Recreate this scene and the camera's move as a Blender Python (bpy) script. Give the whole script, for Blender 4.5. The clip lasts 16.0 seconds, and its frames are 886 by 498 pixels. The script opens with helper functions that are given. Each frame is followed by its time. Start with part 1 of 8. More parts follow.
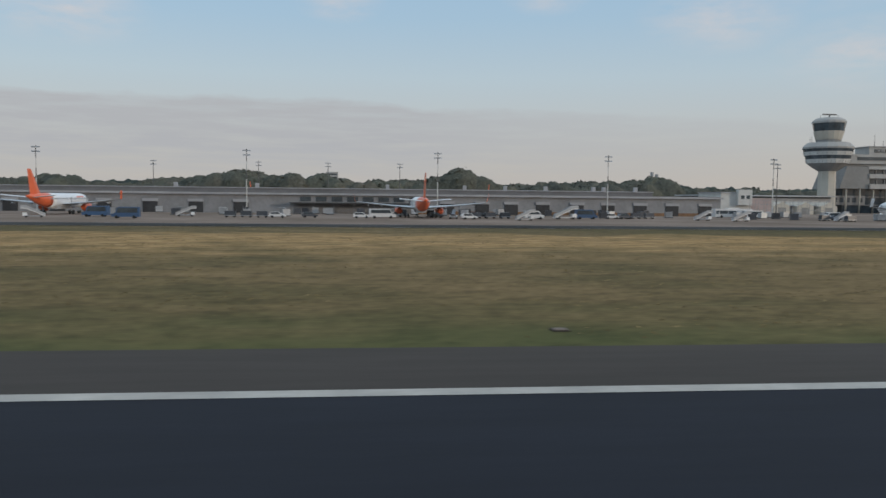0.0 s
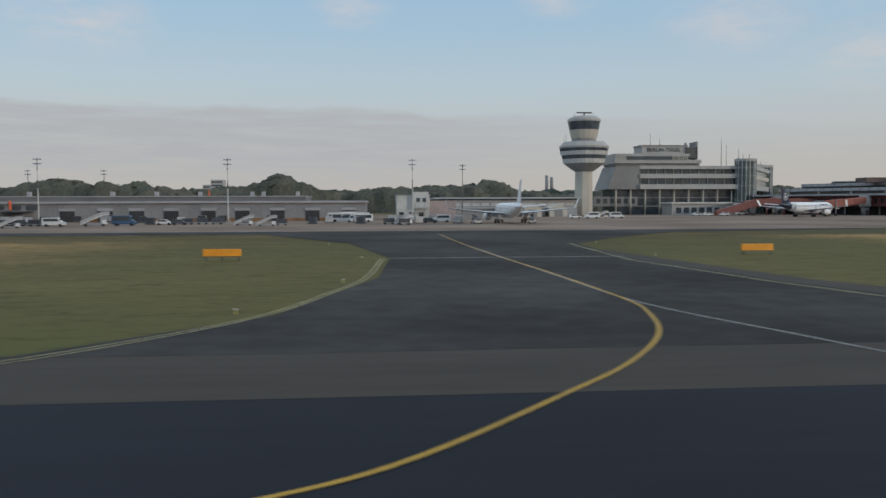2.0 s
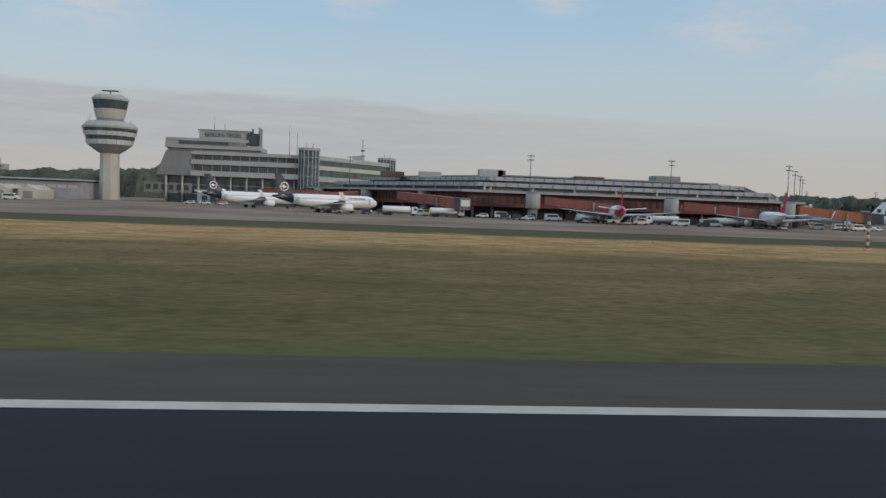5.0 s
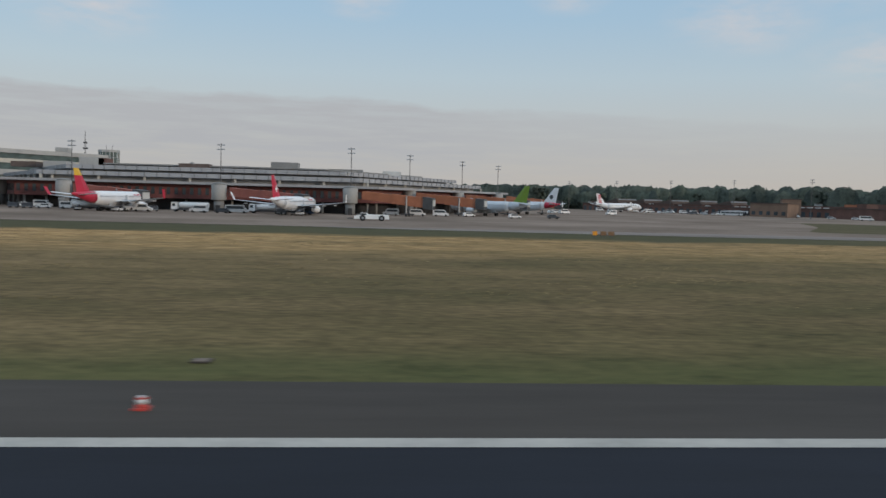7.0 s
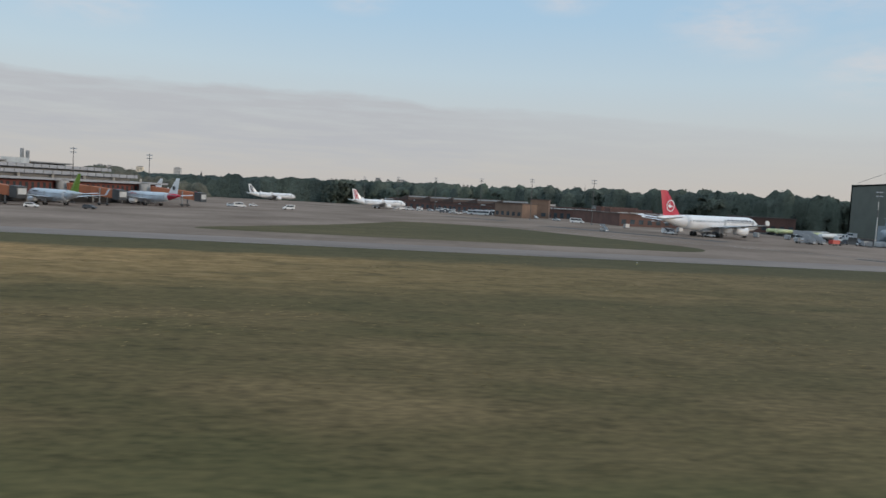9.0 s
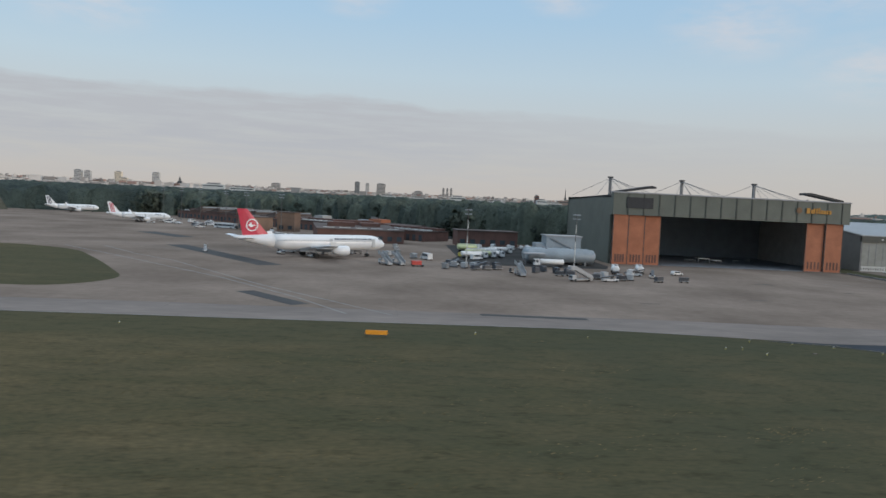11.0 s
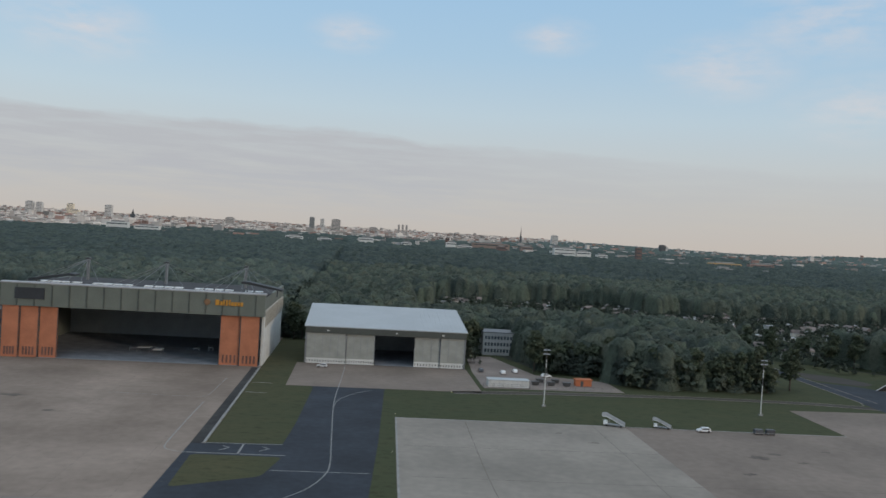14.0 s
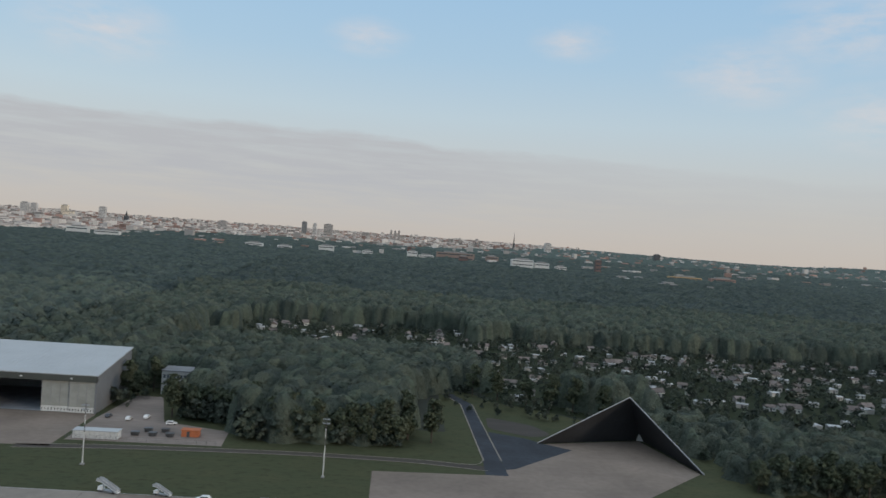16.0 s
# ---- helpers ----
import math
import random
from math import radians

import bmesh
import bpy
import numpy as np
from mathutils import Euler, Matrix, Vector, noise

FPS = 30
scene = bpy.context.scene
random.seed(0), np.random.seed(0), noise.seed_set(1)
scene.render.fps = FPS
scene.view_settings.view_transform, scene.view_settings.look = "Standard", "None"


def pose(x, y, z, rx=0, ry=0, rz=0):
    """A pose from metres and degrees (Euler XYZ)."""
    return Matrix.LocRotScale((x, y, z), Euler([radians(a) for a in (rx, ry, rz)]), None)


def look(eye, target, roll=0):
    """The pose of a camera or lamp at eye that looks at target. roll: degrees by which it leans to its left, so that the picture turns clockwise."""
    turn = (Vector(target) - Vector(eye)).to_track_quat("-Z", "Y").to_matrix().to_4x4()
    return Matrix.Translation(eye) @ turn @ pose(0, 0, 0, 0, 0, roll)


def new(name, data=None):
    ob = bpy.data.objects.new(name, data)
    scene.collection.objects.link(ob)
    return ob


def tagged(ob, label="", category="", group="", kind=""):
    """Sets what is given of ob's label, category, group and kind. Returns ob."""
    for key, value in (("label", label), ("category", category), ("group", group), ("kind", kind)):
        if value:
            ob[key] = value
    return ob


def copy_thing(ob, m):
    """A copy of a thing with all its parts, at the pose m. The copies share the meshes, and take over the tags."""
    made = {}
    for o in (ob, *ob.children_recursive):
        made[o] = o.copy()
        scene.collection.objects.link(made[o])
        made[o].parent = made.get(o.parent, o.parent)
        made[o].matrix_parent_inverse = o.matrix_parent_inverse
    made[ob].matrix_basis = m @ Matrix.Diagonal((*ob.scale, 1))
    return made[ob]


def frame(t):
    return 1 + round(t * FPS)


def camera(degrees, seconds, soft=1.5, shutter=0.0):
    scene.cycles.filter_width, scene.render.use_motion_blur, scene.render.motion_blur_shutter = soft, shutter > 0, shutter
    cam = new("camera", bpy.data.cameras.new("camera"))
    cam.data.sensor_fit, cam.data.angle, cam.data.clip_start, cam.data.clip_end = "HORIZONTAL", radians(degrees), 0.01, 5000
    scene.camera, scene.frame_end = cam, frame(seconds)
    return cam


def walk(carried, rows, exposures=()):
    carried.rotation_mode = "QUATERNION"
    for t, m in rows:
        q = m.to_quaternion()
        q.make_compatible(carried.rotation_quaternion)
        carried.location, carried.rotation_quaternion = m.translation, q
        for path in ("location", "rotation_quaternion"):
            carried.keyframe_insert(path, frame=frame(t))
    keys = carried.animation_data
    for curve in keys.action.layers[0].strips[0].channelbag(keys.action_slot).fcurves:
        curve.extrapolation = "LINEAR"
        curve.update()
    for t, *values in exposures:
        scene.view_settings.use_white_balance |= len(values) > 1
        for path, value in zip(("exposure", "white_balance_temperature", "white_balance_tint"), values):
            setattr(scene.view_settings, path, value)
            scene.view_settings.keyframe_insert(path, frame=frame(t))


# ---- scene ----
SCALE = 0.46      # every length below is in true metres; the model is built at this scale
cam = camera(59.3, 16.0, shutter=0.12)
PATH = [
    (0, (3.99, -0.909, 5.485), (4.194, 1.076, 5.355), 0.6),
    (0.5, (34.221, -1.59, 5.65), (34.447, 0.392, 5.517), 1.7),
    (1, (66.66, -1.237, 5.536), (66.885, 0.746, 5.405), 1.7),
    (1.5, (99.801, -1.399, 5.62), (99.965, 0.591, 5.498), 0.4),
    (2, (133.03, -0.898, 5.363), (133.196, 1.092, 5.249), -0.2),
    (2.5, (168.063, -1.198, 5.335), (168.241, 0.791, 5.23), -0.1),
    (3, (203.725, -0.717, 5.41), (203.955, 1.266, 5.3), 0.7),
    (5.5, (384.343, 0.594, 5.589), (384.522, 2.582, 5.463), 2.3),
    (6, (422.857, 0.201, 5.893), (423.023, 2.19, 5.772), 1.4),
    (6.5, (461.75, 0.666, 5.998), (461.959, 2.651, 5.878), 1.7),
    (7, (500.02, 0.889, 6.374), (500.179, 2.878, 6.243), 1.5),
    (7.5, (540.103, 1.481, 6.952), (540.241, 3.471, 6.815), 1.4),
    (8, (580.829, 3.47, 7.511), (580.957, 5.461, 7.372), 2.1),
    (8.5, (617.116, 4.264, 8.718), (617.298, 6.251, 8.58), 3.1),
    (11, (801.553, 6.406, 23.376), (801.734, 8.394, 23.246), 2.7),
    (11.5, (840.579, 3.89, 28.353), (840.731, 5.879, 28.209), 4.4),
    (12, (878.142, 0.985, 34.099), (878.332, 2.969, 33.937), 5.0),
    (12.5, (917.07, -2.427, 39.778), (917.242, -0.441, 39.614), 4.9),
    (13, (956.789, -0.732, 45.735), (956.98, 1.253, 45.582), 5.2),
    (13.5, (996.297, -0.906, 51.72), (996.49, 1.08, 51.589), 3.6),
    (14, (1035.5, -3.07, 58.428), (1035.707, -1.081, 58.386), 3.5),
    (14.5, (1076.6, -1.755, 65.026), (1076.803, 0.234, 64.967), 3.6),
    (15, (1115.861, -1.977, 71.092), (1116.032, 0.015, 71.018), 3.9),
    (15.5, (1154.651, -1.876, 77.674), (1154.777, 0.119, 77.613), 3.8),
    (16, (1193.0, -1.691, 84.115), (1193.169, 0.301, 84.081), 4.3),
]
walk(cam, [(t, look(Vector(eye) * SCALE, Vector(target) * SCALE, roll)) for t, eye, target, roll in PATH],
     exposures=[(0, 0.12, 6500, 10), (7, 0.12, 6500, 10), (9, 0.25, 6450, 10), (11, 0.25, 6350, 10), (13, 0.25, 6400, 10), (16, 0.25, 6500, 10)])

# ---- sky and sun ----
SUN_AZ, SUN_EL = radians(-38), radians(9)      # azimuth from +x, low evening sun behind the runway
world = bpy.data.worlds.new("sky")
scene.world = world
world.use_nodes = True
wn, wl = world.node_tree.nodes, world.node_tree.links
wn.clear()


def wnode(kind, **inputs):
    n = wn.new(kind)
    for k, v in inputs.items():
        n.inputs[k].default_value = v
    return n


w_out = wnode("ShaderNodeOutputWorld")
w_bg = wnode("ShaderNodeBackground", Strength=1.0)
w_sky = wnode("ShaderNodeTexSky")
w_sky.sky_type, w_sky.sun_disc = "NISHITA", False
w_sky.sun_elevation, w_sky.sun_rotation = SUN_EL, radians(90) - SUN_AZ
w_sky.air_density, w_sky.dust_density, w_sky.ozone_density = 1.0, 1.2, 1.2
w_tc = wnode("ShaderNodeTexCoord")
w_sep = wnode("ShaderNodeSeparateXYZ")
wl.new(w_tc.outputs["Generated"], w_sep.inputs[0])


def wmath(op, a, b=0.0, c=0.0):
    n = wn.new("ShaderNodeMath")
    n.operation = op
    for i, v in enumerate((a, b, c)):
        if isinstance(v, (int, float)):
            n.inputs[i].default_value = v
        else:
            wl.new(v, n.inputs[i])
    return n.outputs[0]


def wramp(value, stops):
    n = wn.new("ShaderNodeValToRGB")
    while len(n.color_ramp.elements) < len(stops):
        n.color_ramp.elements.new(0.5)
    for e, (p, c) in zip(n.color_ramp.elements, stops):
        e.position, e.color = p, (*c, 1) if len(c) == 3 else c
    wl.new(value, n.inputs[0])
    return n.outputs[0]


def wmix(fac, a, b):
    n = wn.new("ShaderNodeMix")
    n.data_type = "RGBA"
    for key, v in ((0, fac), (6, a), (7, b)):
        if isinstance(v, (int, float)):
            n.inputs[key].default_value = v
        elif isinstance(v, tuple):
            n.inputs[key].default_value = (*v, 1)
        else:
            wl.new(v, n.inputs[key])
    return n.outputs[2]


# clear air: pale blue overhead, warm and pale towards the horizon
clear = wramp(w_sep.outputs[2], [(0.0, (0.50, 0.455, 0.415)), (0.05, (0.485, 0.472, 0.455)), (0.10, (0.475, 0.51, 0.53)), (0.15, (0.445, 0.54, 0.605)),
                                 (0.22, (0.36, 0.51, 0.645)), (0.32, (0.30, 0.48, 0.67)), (0.6, (0.62, 0.76, 0.90)), (1.0, (0.84, 0.92, 1.0))])
nish = wn.new("ShaderNodeVectorMath")
nish.operation = "SCALE"
nish.inputs[3].default_value = 0.10
wl.new(w_sky.outputs[0], nish.inputs[0])
base_sky = wmix(0.12, clear, nish.outputs[0])
# layered stratus, flattened towards the horizon
w_map = wnode("ShaderNodeMapping")
w_map.inputs["Scale"].default_value = (2.0, 2.0, 22.0)
wl.new(w_tc.outputs["Generated"], w_map.inputs[0])
n_big = wnode("ShaderNodeTexNoise", Scale=1.1, Detail=7.0, Roughness=0.55)
wl.new(w_map.outputs[0], n_big.inputs["Vector"])
n_fine = wnode("ShaderNodeTexNoise", Scale=5.0, Detail=6.0, Roughness=0.6)
wl.new(w_map.outputs[0], n_fine.inputs["Vector"])
# the bank's upper edge is level in the south-east, steps down once and thins out towards the south-west
edge = wramp(wmath("ADD", w_sep.outputs[0], 0.5), [(p, (v, v, v)) for p, v in ((0.0, 0.118), (0.50, 0.125), (0.545, 0.124), (0.575, 0.114), (0.8, 0.110), (1.0, 0.094))])
n_edge = wnode("ShaderNodeTexNoise", Scale=13.0, Detail=6.0, Roughness=0.55)
w_map3 = wnode("ShaderNodeMapping")
w_map3.inputs["Scale"].default_value = (1.0, 1.0, 3.0)
wl.new(w_tc.outputs["Generated"], w_map3.inputs[0])
wl.new(w_map3.outputs[0], n_edge.inputs["Vector"])
wob = wmath("ADD", wmath("MULTIPLY", wmath("SUBTRACT", n_big.outputs[0], 0.5), 0.016), wmath("MULTIPLY", wmath("SUBTRACT", n_edge.outputs[0], 0.5), 0.022))
over = wmath("SUBTRACT", wmath("ADD", edge, wob), w_sep.outputs[2])
bank = wramp(over, [(0.0, (0, 0, 0)), (0.007, (0.85, 0.85, 0.85)), (0.05, (0.95, 0.95, 0.95))])
low = wramp(w_sep.outputs[2], [(0.0, (0.15, 0.15, 0.15)), (0.025, (0.5, 0.5, 0.5)), (0.06, (1, 1, 1))])
left = wramp(wmath("ADD", wmath("MULTIPLY", w_sep.outputs[0], -1.0), 0.5), [(0.0, (0.30, 0.30, 0.30)), (0.28, (0.62, 0.62, 0.62)), (0.46, (1, 1, 1))])
fade = wmath("MULTIPLY", wmath("MULTIPLY", bank, low), left)
bank_mask = wmath("MULTIPLY", fade, wramp(n_fine.outputs[0], [(0.33, (0.55, 0.55, 0.55)), (0.58, (1, 1, 1))]))
clouded = wmix(bank_mask, base_sky, (0.395, 0.405, 0.425))
# a few small lit puffs high up
n_puff = wnode("ShaderNodeTexNoise", Scale=2.6, Detail=8.0, Roughness=0.6)
w_map2 = wnode("ShaderNodeMapping")
w_map2.inputs["Scale"].default_value = (1.6, 1.6, 5.0)
w_map2.inputs["Location"].default_value = (0.35, 0.1, 0.2)
wl.new(w_tc.outputs["Generated"], w_map2.inputs[0])
wl.new(w_map2.outputs[0], n_puff.inputs["Vector"])
puff = None
for d, reach in (((0.41, 0.88, 0.215), 0.10), ((0.51, 0.83, 0.262), 0.12), ((0.55, 0.82, 0.165), 0.10), ((0.22, 0.94, 0.248), 0.06), ((-0.33, 0.92, 0.208), 0.10), ((-0.03, 0.97, 0.238), 0.06)):
    gap = wn.new("ShaderNodeVectorMath")
    gap.operation = "DISTANCE"
    squash = wn.new("ShaderNodeVectorMath")
    squash.operation = "MULTIPLY"
    squash.inputs[1].default_value = (1, 1, 2.2)
    wl.new(w_tc.outputs["Generated"], squash.inputs[0])
    wl.new(squash.outputs[0], gap.inputs[0])
    gap.inputs[1].default_value = (d[0], d[1], d[2] * 2.2)
    near = wramp(gap.outputs["Value"], [(0.0, (1, 1, 1)), (reach * 0.3, (0.8, 0.8, 0.8)), (reach, (0, 0, 0))])
    puff = near if puff is None else wmath("MAXIMUM", puff, near)
n_puff.inputs["Scale"].default_value = 9.0
puff = wmath("MULTIPLY", puff, wramp(n_puff.outputs[0], [(0.36, (0, 0, 0)), (0.70, (0.62, 0.62, 0.62))]))
final_sky = wmix(puff, clouded, (0.62, 0.56, 0.54))
wl.new(final_sky, w_bg.inputs[0])
wl.new(w_bg.outputs[0], w_out.inputs[0])

sun_data = bpy.data.lights.new("sun", "SUN")
sun_data.energy, sun_data.angle, sun_data.color = 1.0, radians(5), (1.0, 0.84, 0.68)
sun = new("sun", sun_data)
sun.matrix_world = look((600 + 900 * math.cos(SUN_AZ), 900 * math.sin(SUN_AZ), 900 * math.tan(SUN_EL)), (600, 0, 0))

# ---- materials ----
MATS = {}


def mat(name, col, rough=0.7, metal=0.0, vary=0.12, scale=0.5, fine=6.0, col2=None, bump=0.0, per_object=0.0, stretch=(1, 1, 1), emit=0.0,
        island=0.0, spec=None):
    """A surface with its colour broken up at two scales, and fine relief."""
    if name in MATS:
        return MATS[name]
    m = bpy.data.materials.new(name)
    m.use_nodes = True
    n, l = m.node_tree.nodes, m.node_tree.links
    b = n["Principled BSDF"]
    b.inputs["Roughness"].default_value, b.inputs["Metallic"].default_value = rough, metal
    if spec is not None:
        b.inputs["Specular IOR Level"].default_value = spec
    tc = n.new("ShaderNodeTexCoord")
    mp = n.new("ShaderNodeMapping")
    mp.inputs["Scale"].default_value = stretch
    l.new(tc.outputs["Object"], mp.inputs[0])
    big, small = n.new("ShaderNodeTexNoise"), n.new("ShaderNodeTexNoise")
    for t, s, d in ((big, scale, 4.0), (small, fine, 5.0)):
        t.inputs["Scale"].default_value, t.inputs["Detail"].default_value = s, d
        l.new(mp.outputs[0], t.inputs["Vector"])
    dark = tuple(c * (1 - vary) for c in col)
    light = tuple(min(1, c * (1 + vary)) for c in (col2 or col))
    r = n.new("ShaderNodeValToRGB")
    r.color_ramp.elements[0].position, r.color_ramp.elements[0].color = 0.32, (*dark, 1)
    r.color_ramp.elements[1].position, r.color_ramp.elements[1].color = 0.68, (*light, 1)
    l.new(big.outputs[0], r.inputs[0])
    mix = n.new("ShaderNodeMix")
    mix.data_type, mix.blend_type = "RGBA", "MULTIPLY"
    mix.inputs[0].default_value = 1.0
    r2 = n.new("ShaderNodeValToRGB")
    r2.color_ramp.elements[0].position, r2.color_ramp.elements[0].color = 0.3, (*[1 - vary * 0.8] * 3, 1)
    r2.color_ramp.elements[1].position, r2.color_ramp.elements[1].color = 0.7, (*[1 + vary * 0.3] * 3, 1)
    l.new(small.outputs[0], r2.inputs[0])
    l.new(r.outputs[0], mix.inputs[6])
    l.new(r2.outputs[0], mix.inputs[7])
    out = mix.outputs[2]
    if per_object or island:
        src = n.new("ShaderNodeObjectInfo").outputs["Random"] if per_object else n.new("ShaderNodeNewGeometry").outputs["Random Per Island"]
        hs = n.new("ShaderNodeHueSaturation")
        mr = n.new("ShaderNodeMapRange")
        k = per_object or island
        mr.inputs[3].default_value, mr.inputs[4].default_value = 1 - k, 1 + k
        l.new(src, mr.inputs[0])
        l.new(mr.outputs[0], hs.inputs["Value"])
        l.new(out, hs.inputs["Color"])
        out = hs.outputs[0]
    l.new(out, b.inputs["Base Color"])
    if bump:
        bp = n.new("ShaderNodeBump")
        bp.inputs["Strength"].default_value, bp.inputs["Distance"].default_value = bump, 0.05
        l.new(small.outputs[0], bp.inputs["Height"])
        l.new(bp.outputs[0], b.inputs["Normal"])
    if emit:
        b.inputs["Emission Color"].default_value, b.inputs["Emission Strength"].default_value = (*col, 1), emit
    MATS[name] = m
    return m


def grass_mat(name, kinds, scale=0.012, stretch=(0.6, 1.15, 1), dry=False):
    """Mown airfield grass: patches of several tones, streaked along the mowing, with coarse tufts."""
    m = bpy.data.materials.new(name)
    m.use_nodes = True
    n, l = m.node_tree.nodes, m.node_tree.links
    b = n["Principled BSDF"]
    b.inputs["Roughness"].default_value = 0.95
    b.inputs["Specular IOR Level"].default_value = 0.1
    tc, mp = n.new("ShaderNodeTexCoord"), n.new("ShaderNodeMapping")
    mp.inputs["Scale"].default_value = stretch
    l.new(tc.outputs["Object"], mp.inputs[0])
    a, c, d = (n.new("ShaderNodeTexNoise") for _ in range(3))
    for t, s, det in ((a, scale, 5.0), (c, scale * 9, 6.0), (d, 1.7, 4.0)):
        t.inputs["Scale"].default_value, t.inputs["Detail"].default_value = s, det
        l.new(mp.outputs[0], t.inputs["Vector"])
    add = n.new("ShaderNodeMath")
    add.operation = "MULTIPLY_ADD"
    add.inputs[1].default_value = 0.45
    l.new(c.outputs[0], add.inputs[0])
    sc = n.new("ShaderNodeMath")
    sc.operation = "MULTIPLY"
    sc.inputs[1].default_value = 0.62
    l.new(a.outputs[0], sc.inputs[0])
    l.new(sc.outputs[0], add.inputs[2])
    r = n.new("ShaderNodeValToRGB")
    while len(r.color_ramp.elements) < len(kinds):
        r.color_ramp.elements.new(0.5)
    for e, (p, col) in zip(r.color_ramp.elements, kinds):
        e.position, e.color = p, (*col, 1)
    l.new(add.outputs[0], r.inputs[0])
    r2 = n.new("ShaderNodeValToRGB")
    r2.color_ramp.elements[0].position, r2.color_ramp.elements[0].color = 0.3, (0.66, 0.66, 0.64, 1)
    r2.color_ramp.elements[1].position, r2.color_ramp.elements[1].color = 0.72, (1.32, 1.30, 1.22, 1)
    l.new(d.outputs[0], r2.inputs[0])
    mix = n.new("ShaderNodeMix")
    mix.data_type, mix.blend_type = "RGBA", "MULTIPLY"
    mix.inputs[0].default_value = 1.0
    l.new(r.outputs[0], mix.inputs[6])
    l.new(r2.outputs[0], mix.inputs[7])
    out = mix.outputs[2]
    # tussocks a few metres across, some dark and some bleached
    clump = n.new("ShaderNodeTexNoise")
    clump.inputs["Scale"].default_value, clump.inputs["Detail"].default_value, clump.inputs["Roughness"].default_value = 0.42, 10.0, 0.76
    l.new(mp.outputs[0], clump.inputs["Vector"])
    r3 = n.new("ShaderNodeValToRGB")
    for e, (p, col) in zip([r3.color_ramp.elements[0], r3.color_ramp.elements[1], r3.color_ramp.elements.new(0.5)], ((0.36, (0.66, 0.67, 0.64)), (0.66, (1.62, 1.50, 1.30)), (0.50, (0.98, 0.98, 0.96)))):
        e.position, e.color = p, (*col, 1)
    l.new(clump.outputs[0], r3.inputs[0])
    mix3 = n.new("ShaderNodeMix")
    mix3.data_type, mix3.blend_type = "RGBA", "MULTIPLY"
    mix3.inputs[0].default_value = 1.0
    l.new(out, mix3.inputs[6])
    l.new(r3.outputs[0], mix3.inputs[7])
    out = mix3.outputs[2]
    if dry:
        # unmown, sun-bleached belt with ragged edges along the middle of the field
        sep = n.new("ShaderNodeSeparateXYZ")
        l.new(tc.outputs["Object"], sep.inputs[0])

        def math_node(op, p, q=0.0):
            k = n.new("ShaderNodeMath")
            k.operation = op
            for i, v in enumerate((p, q)):
                if isinstance(v, (int, float)):
                    k.inputs[i].default_value = v
                else:
                    l.new(v, k.inputs[i])
            return k.outputs[0]

        def ramp(value, lo, hi, stops):
            mr = n.new("ShaderNodeMapRange")
            mr.inputs[1].default_value, mr.inputs[2].default_value = lo, hi
            l.new(value, mr.inputs[0])
            k = n.new("ShaderNodeValToRGB")
            while len(k.color_ramp.elements) < len(stops):
                k.color_ramp.elements.new(0.5)
            for e, (p, v) in zip(k.color_ramp.elements, stops):
                e.position, e.color = (p - lo) / (hi - lo), (v, v, v, 1)
            l.new(mr.outputs[0], k.inputs[0])
            return k.outputs[0]

        ragged_y = math_node("SUBTRACT", c.outputs[0], 0.5)
        yy = math_node("ADD", sep.outputs[1], math_node("MULTIPLY", ragged_y, 46.0))
        yf = math_node("ADD", sep.outputs[1], math_node("MULTIPLY", ragged_y, 20.0))
        near = ramp(yy, 0, 200, [(30, 0.1), (60, 0.15), (76, 0.3), (88, 0.72), (114, 0.8), (120, 0.0)])
        far = ramp(yf, 0, 200, [(50, 0.0), (62, 0.06), (82, 0.12), (94, 0.75), (123, 1.0), (130, 0.0)])
        nx = ramp(sep.outputs[0], -500, 1000, [(78, 1.0), (108, 0.0)])
        fx = ramp(sep.outputs[0], -500, 1000, [(196, 0.0), (214, 0.9), (470, 1.0), (520, 0.75), (640, 0.55), (760, 0.0)])
        mask = math_node("ADD", math_node("MULTIPLY", near, nx), math_node("MULTIPLY", far, fx))
        patch = n.new("ShaderNodeTexNoise")
        patch.inputs["Scale"].default_value, patch.inputs["Detail"].default_value = 0.11, 8.0
        l.new(mp.outputs[0], patch.inputs["Vector"])
        pm = n.new("ShaderNodeMapRange")
        pm.inputs[1].default_value, pm.inputs[2].default_value, pm.inputs[3].default_value = 0.30, 0.54, 0.45
        l.new(patch.outputs[0], pm.inputs[0])
        amount = math_node("MULTIPLY", mask, pm.outputs[0])
        straw = n.new("ShaderNodeValToRGB")
        mid = straw.color_ramp.elements.new(0.5)
        straw.color_ramp.elements[0].position, straw.color_ramp.elements[0].color = 0.36, (0.170, 0.110, 0.048, 1)
        mid.color = (0.37, 0.228, 0.095, 1)
        straw.color_ramp.elements[2].position, straw.color_ramp.elements[2].color = 0.66, (0.60, 0.40, 0.20, 1)
        l.new(clump.outputs[0], straw.inputs[0])
        mix2 = n.new("ShaderNodeMix")
        mix2.data_type = "RGBA"
        l.new(amount, mix2.inputs[0])
        l.new(out, mix2.inputs[6])
        l.new(straw.outputs[0], mix2.inputs[7])
        out = mix2.outputs[2]

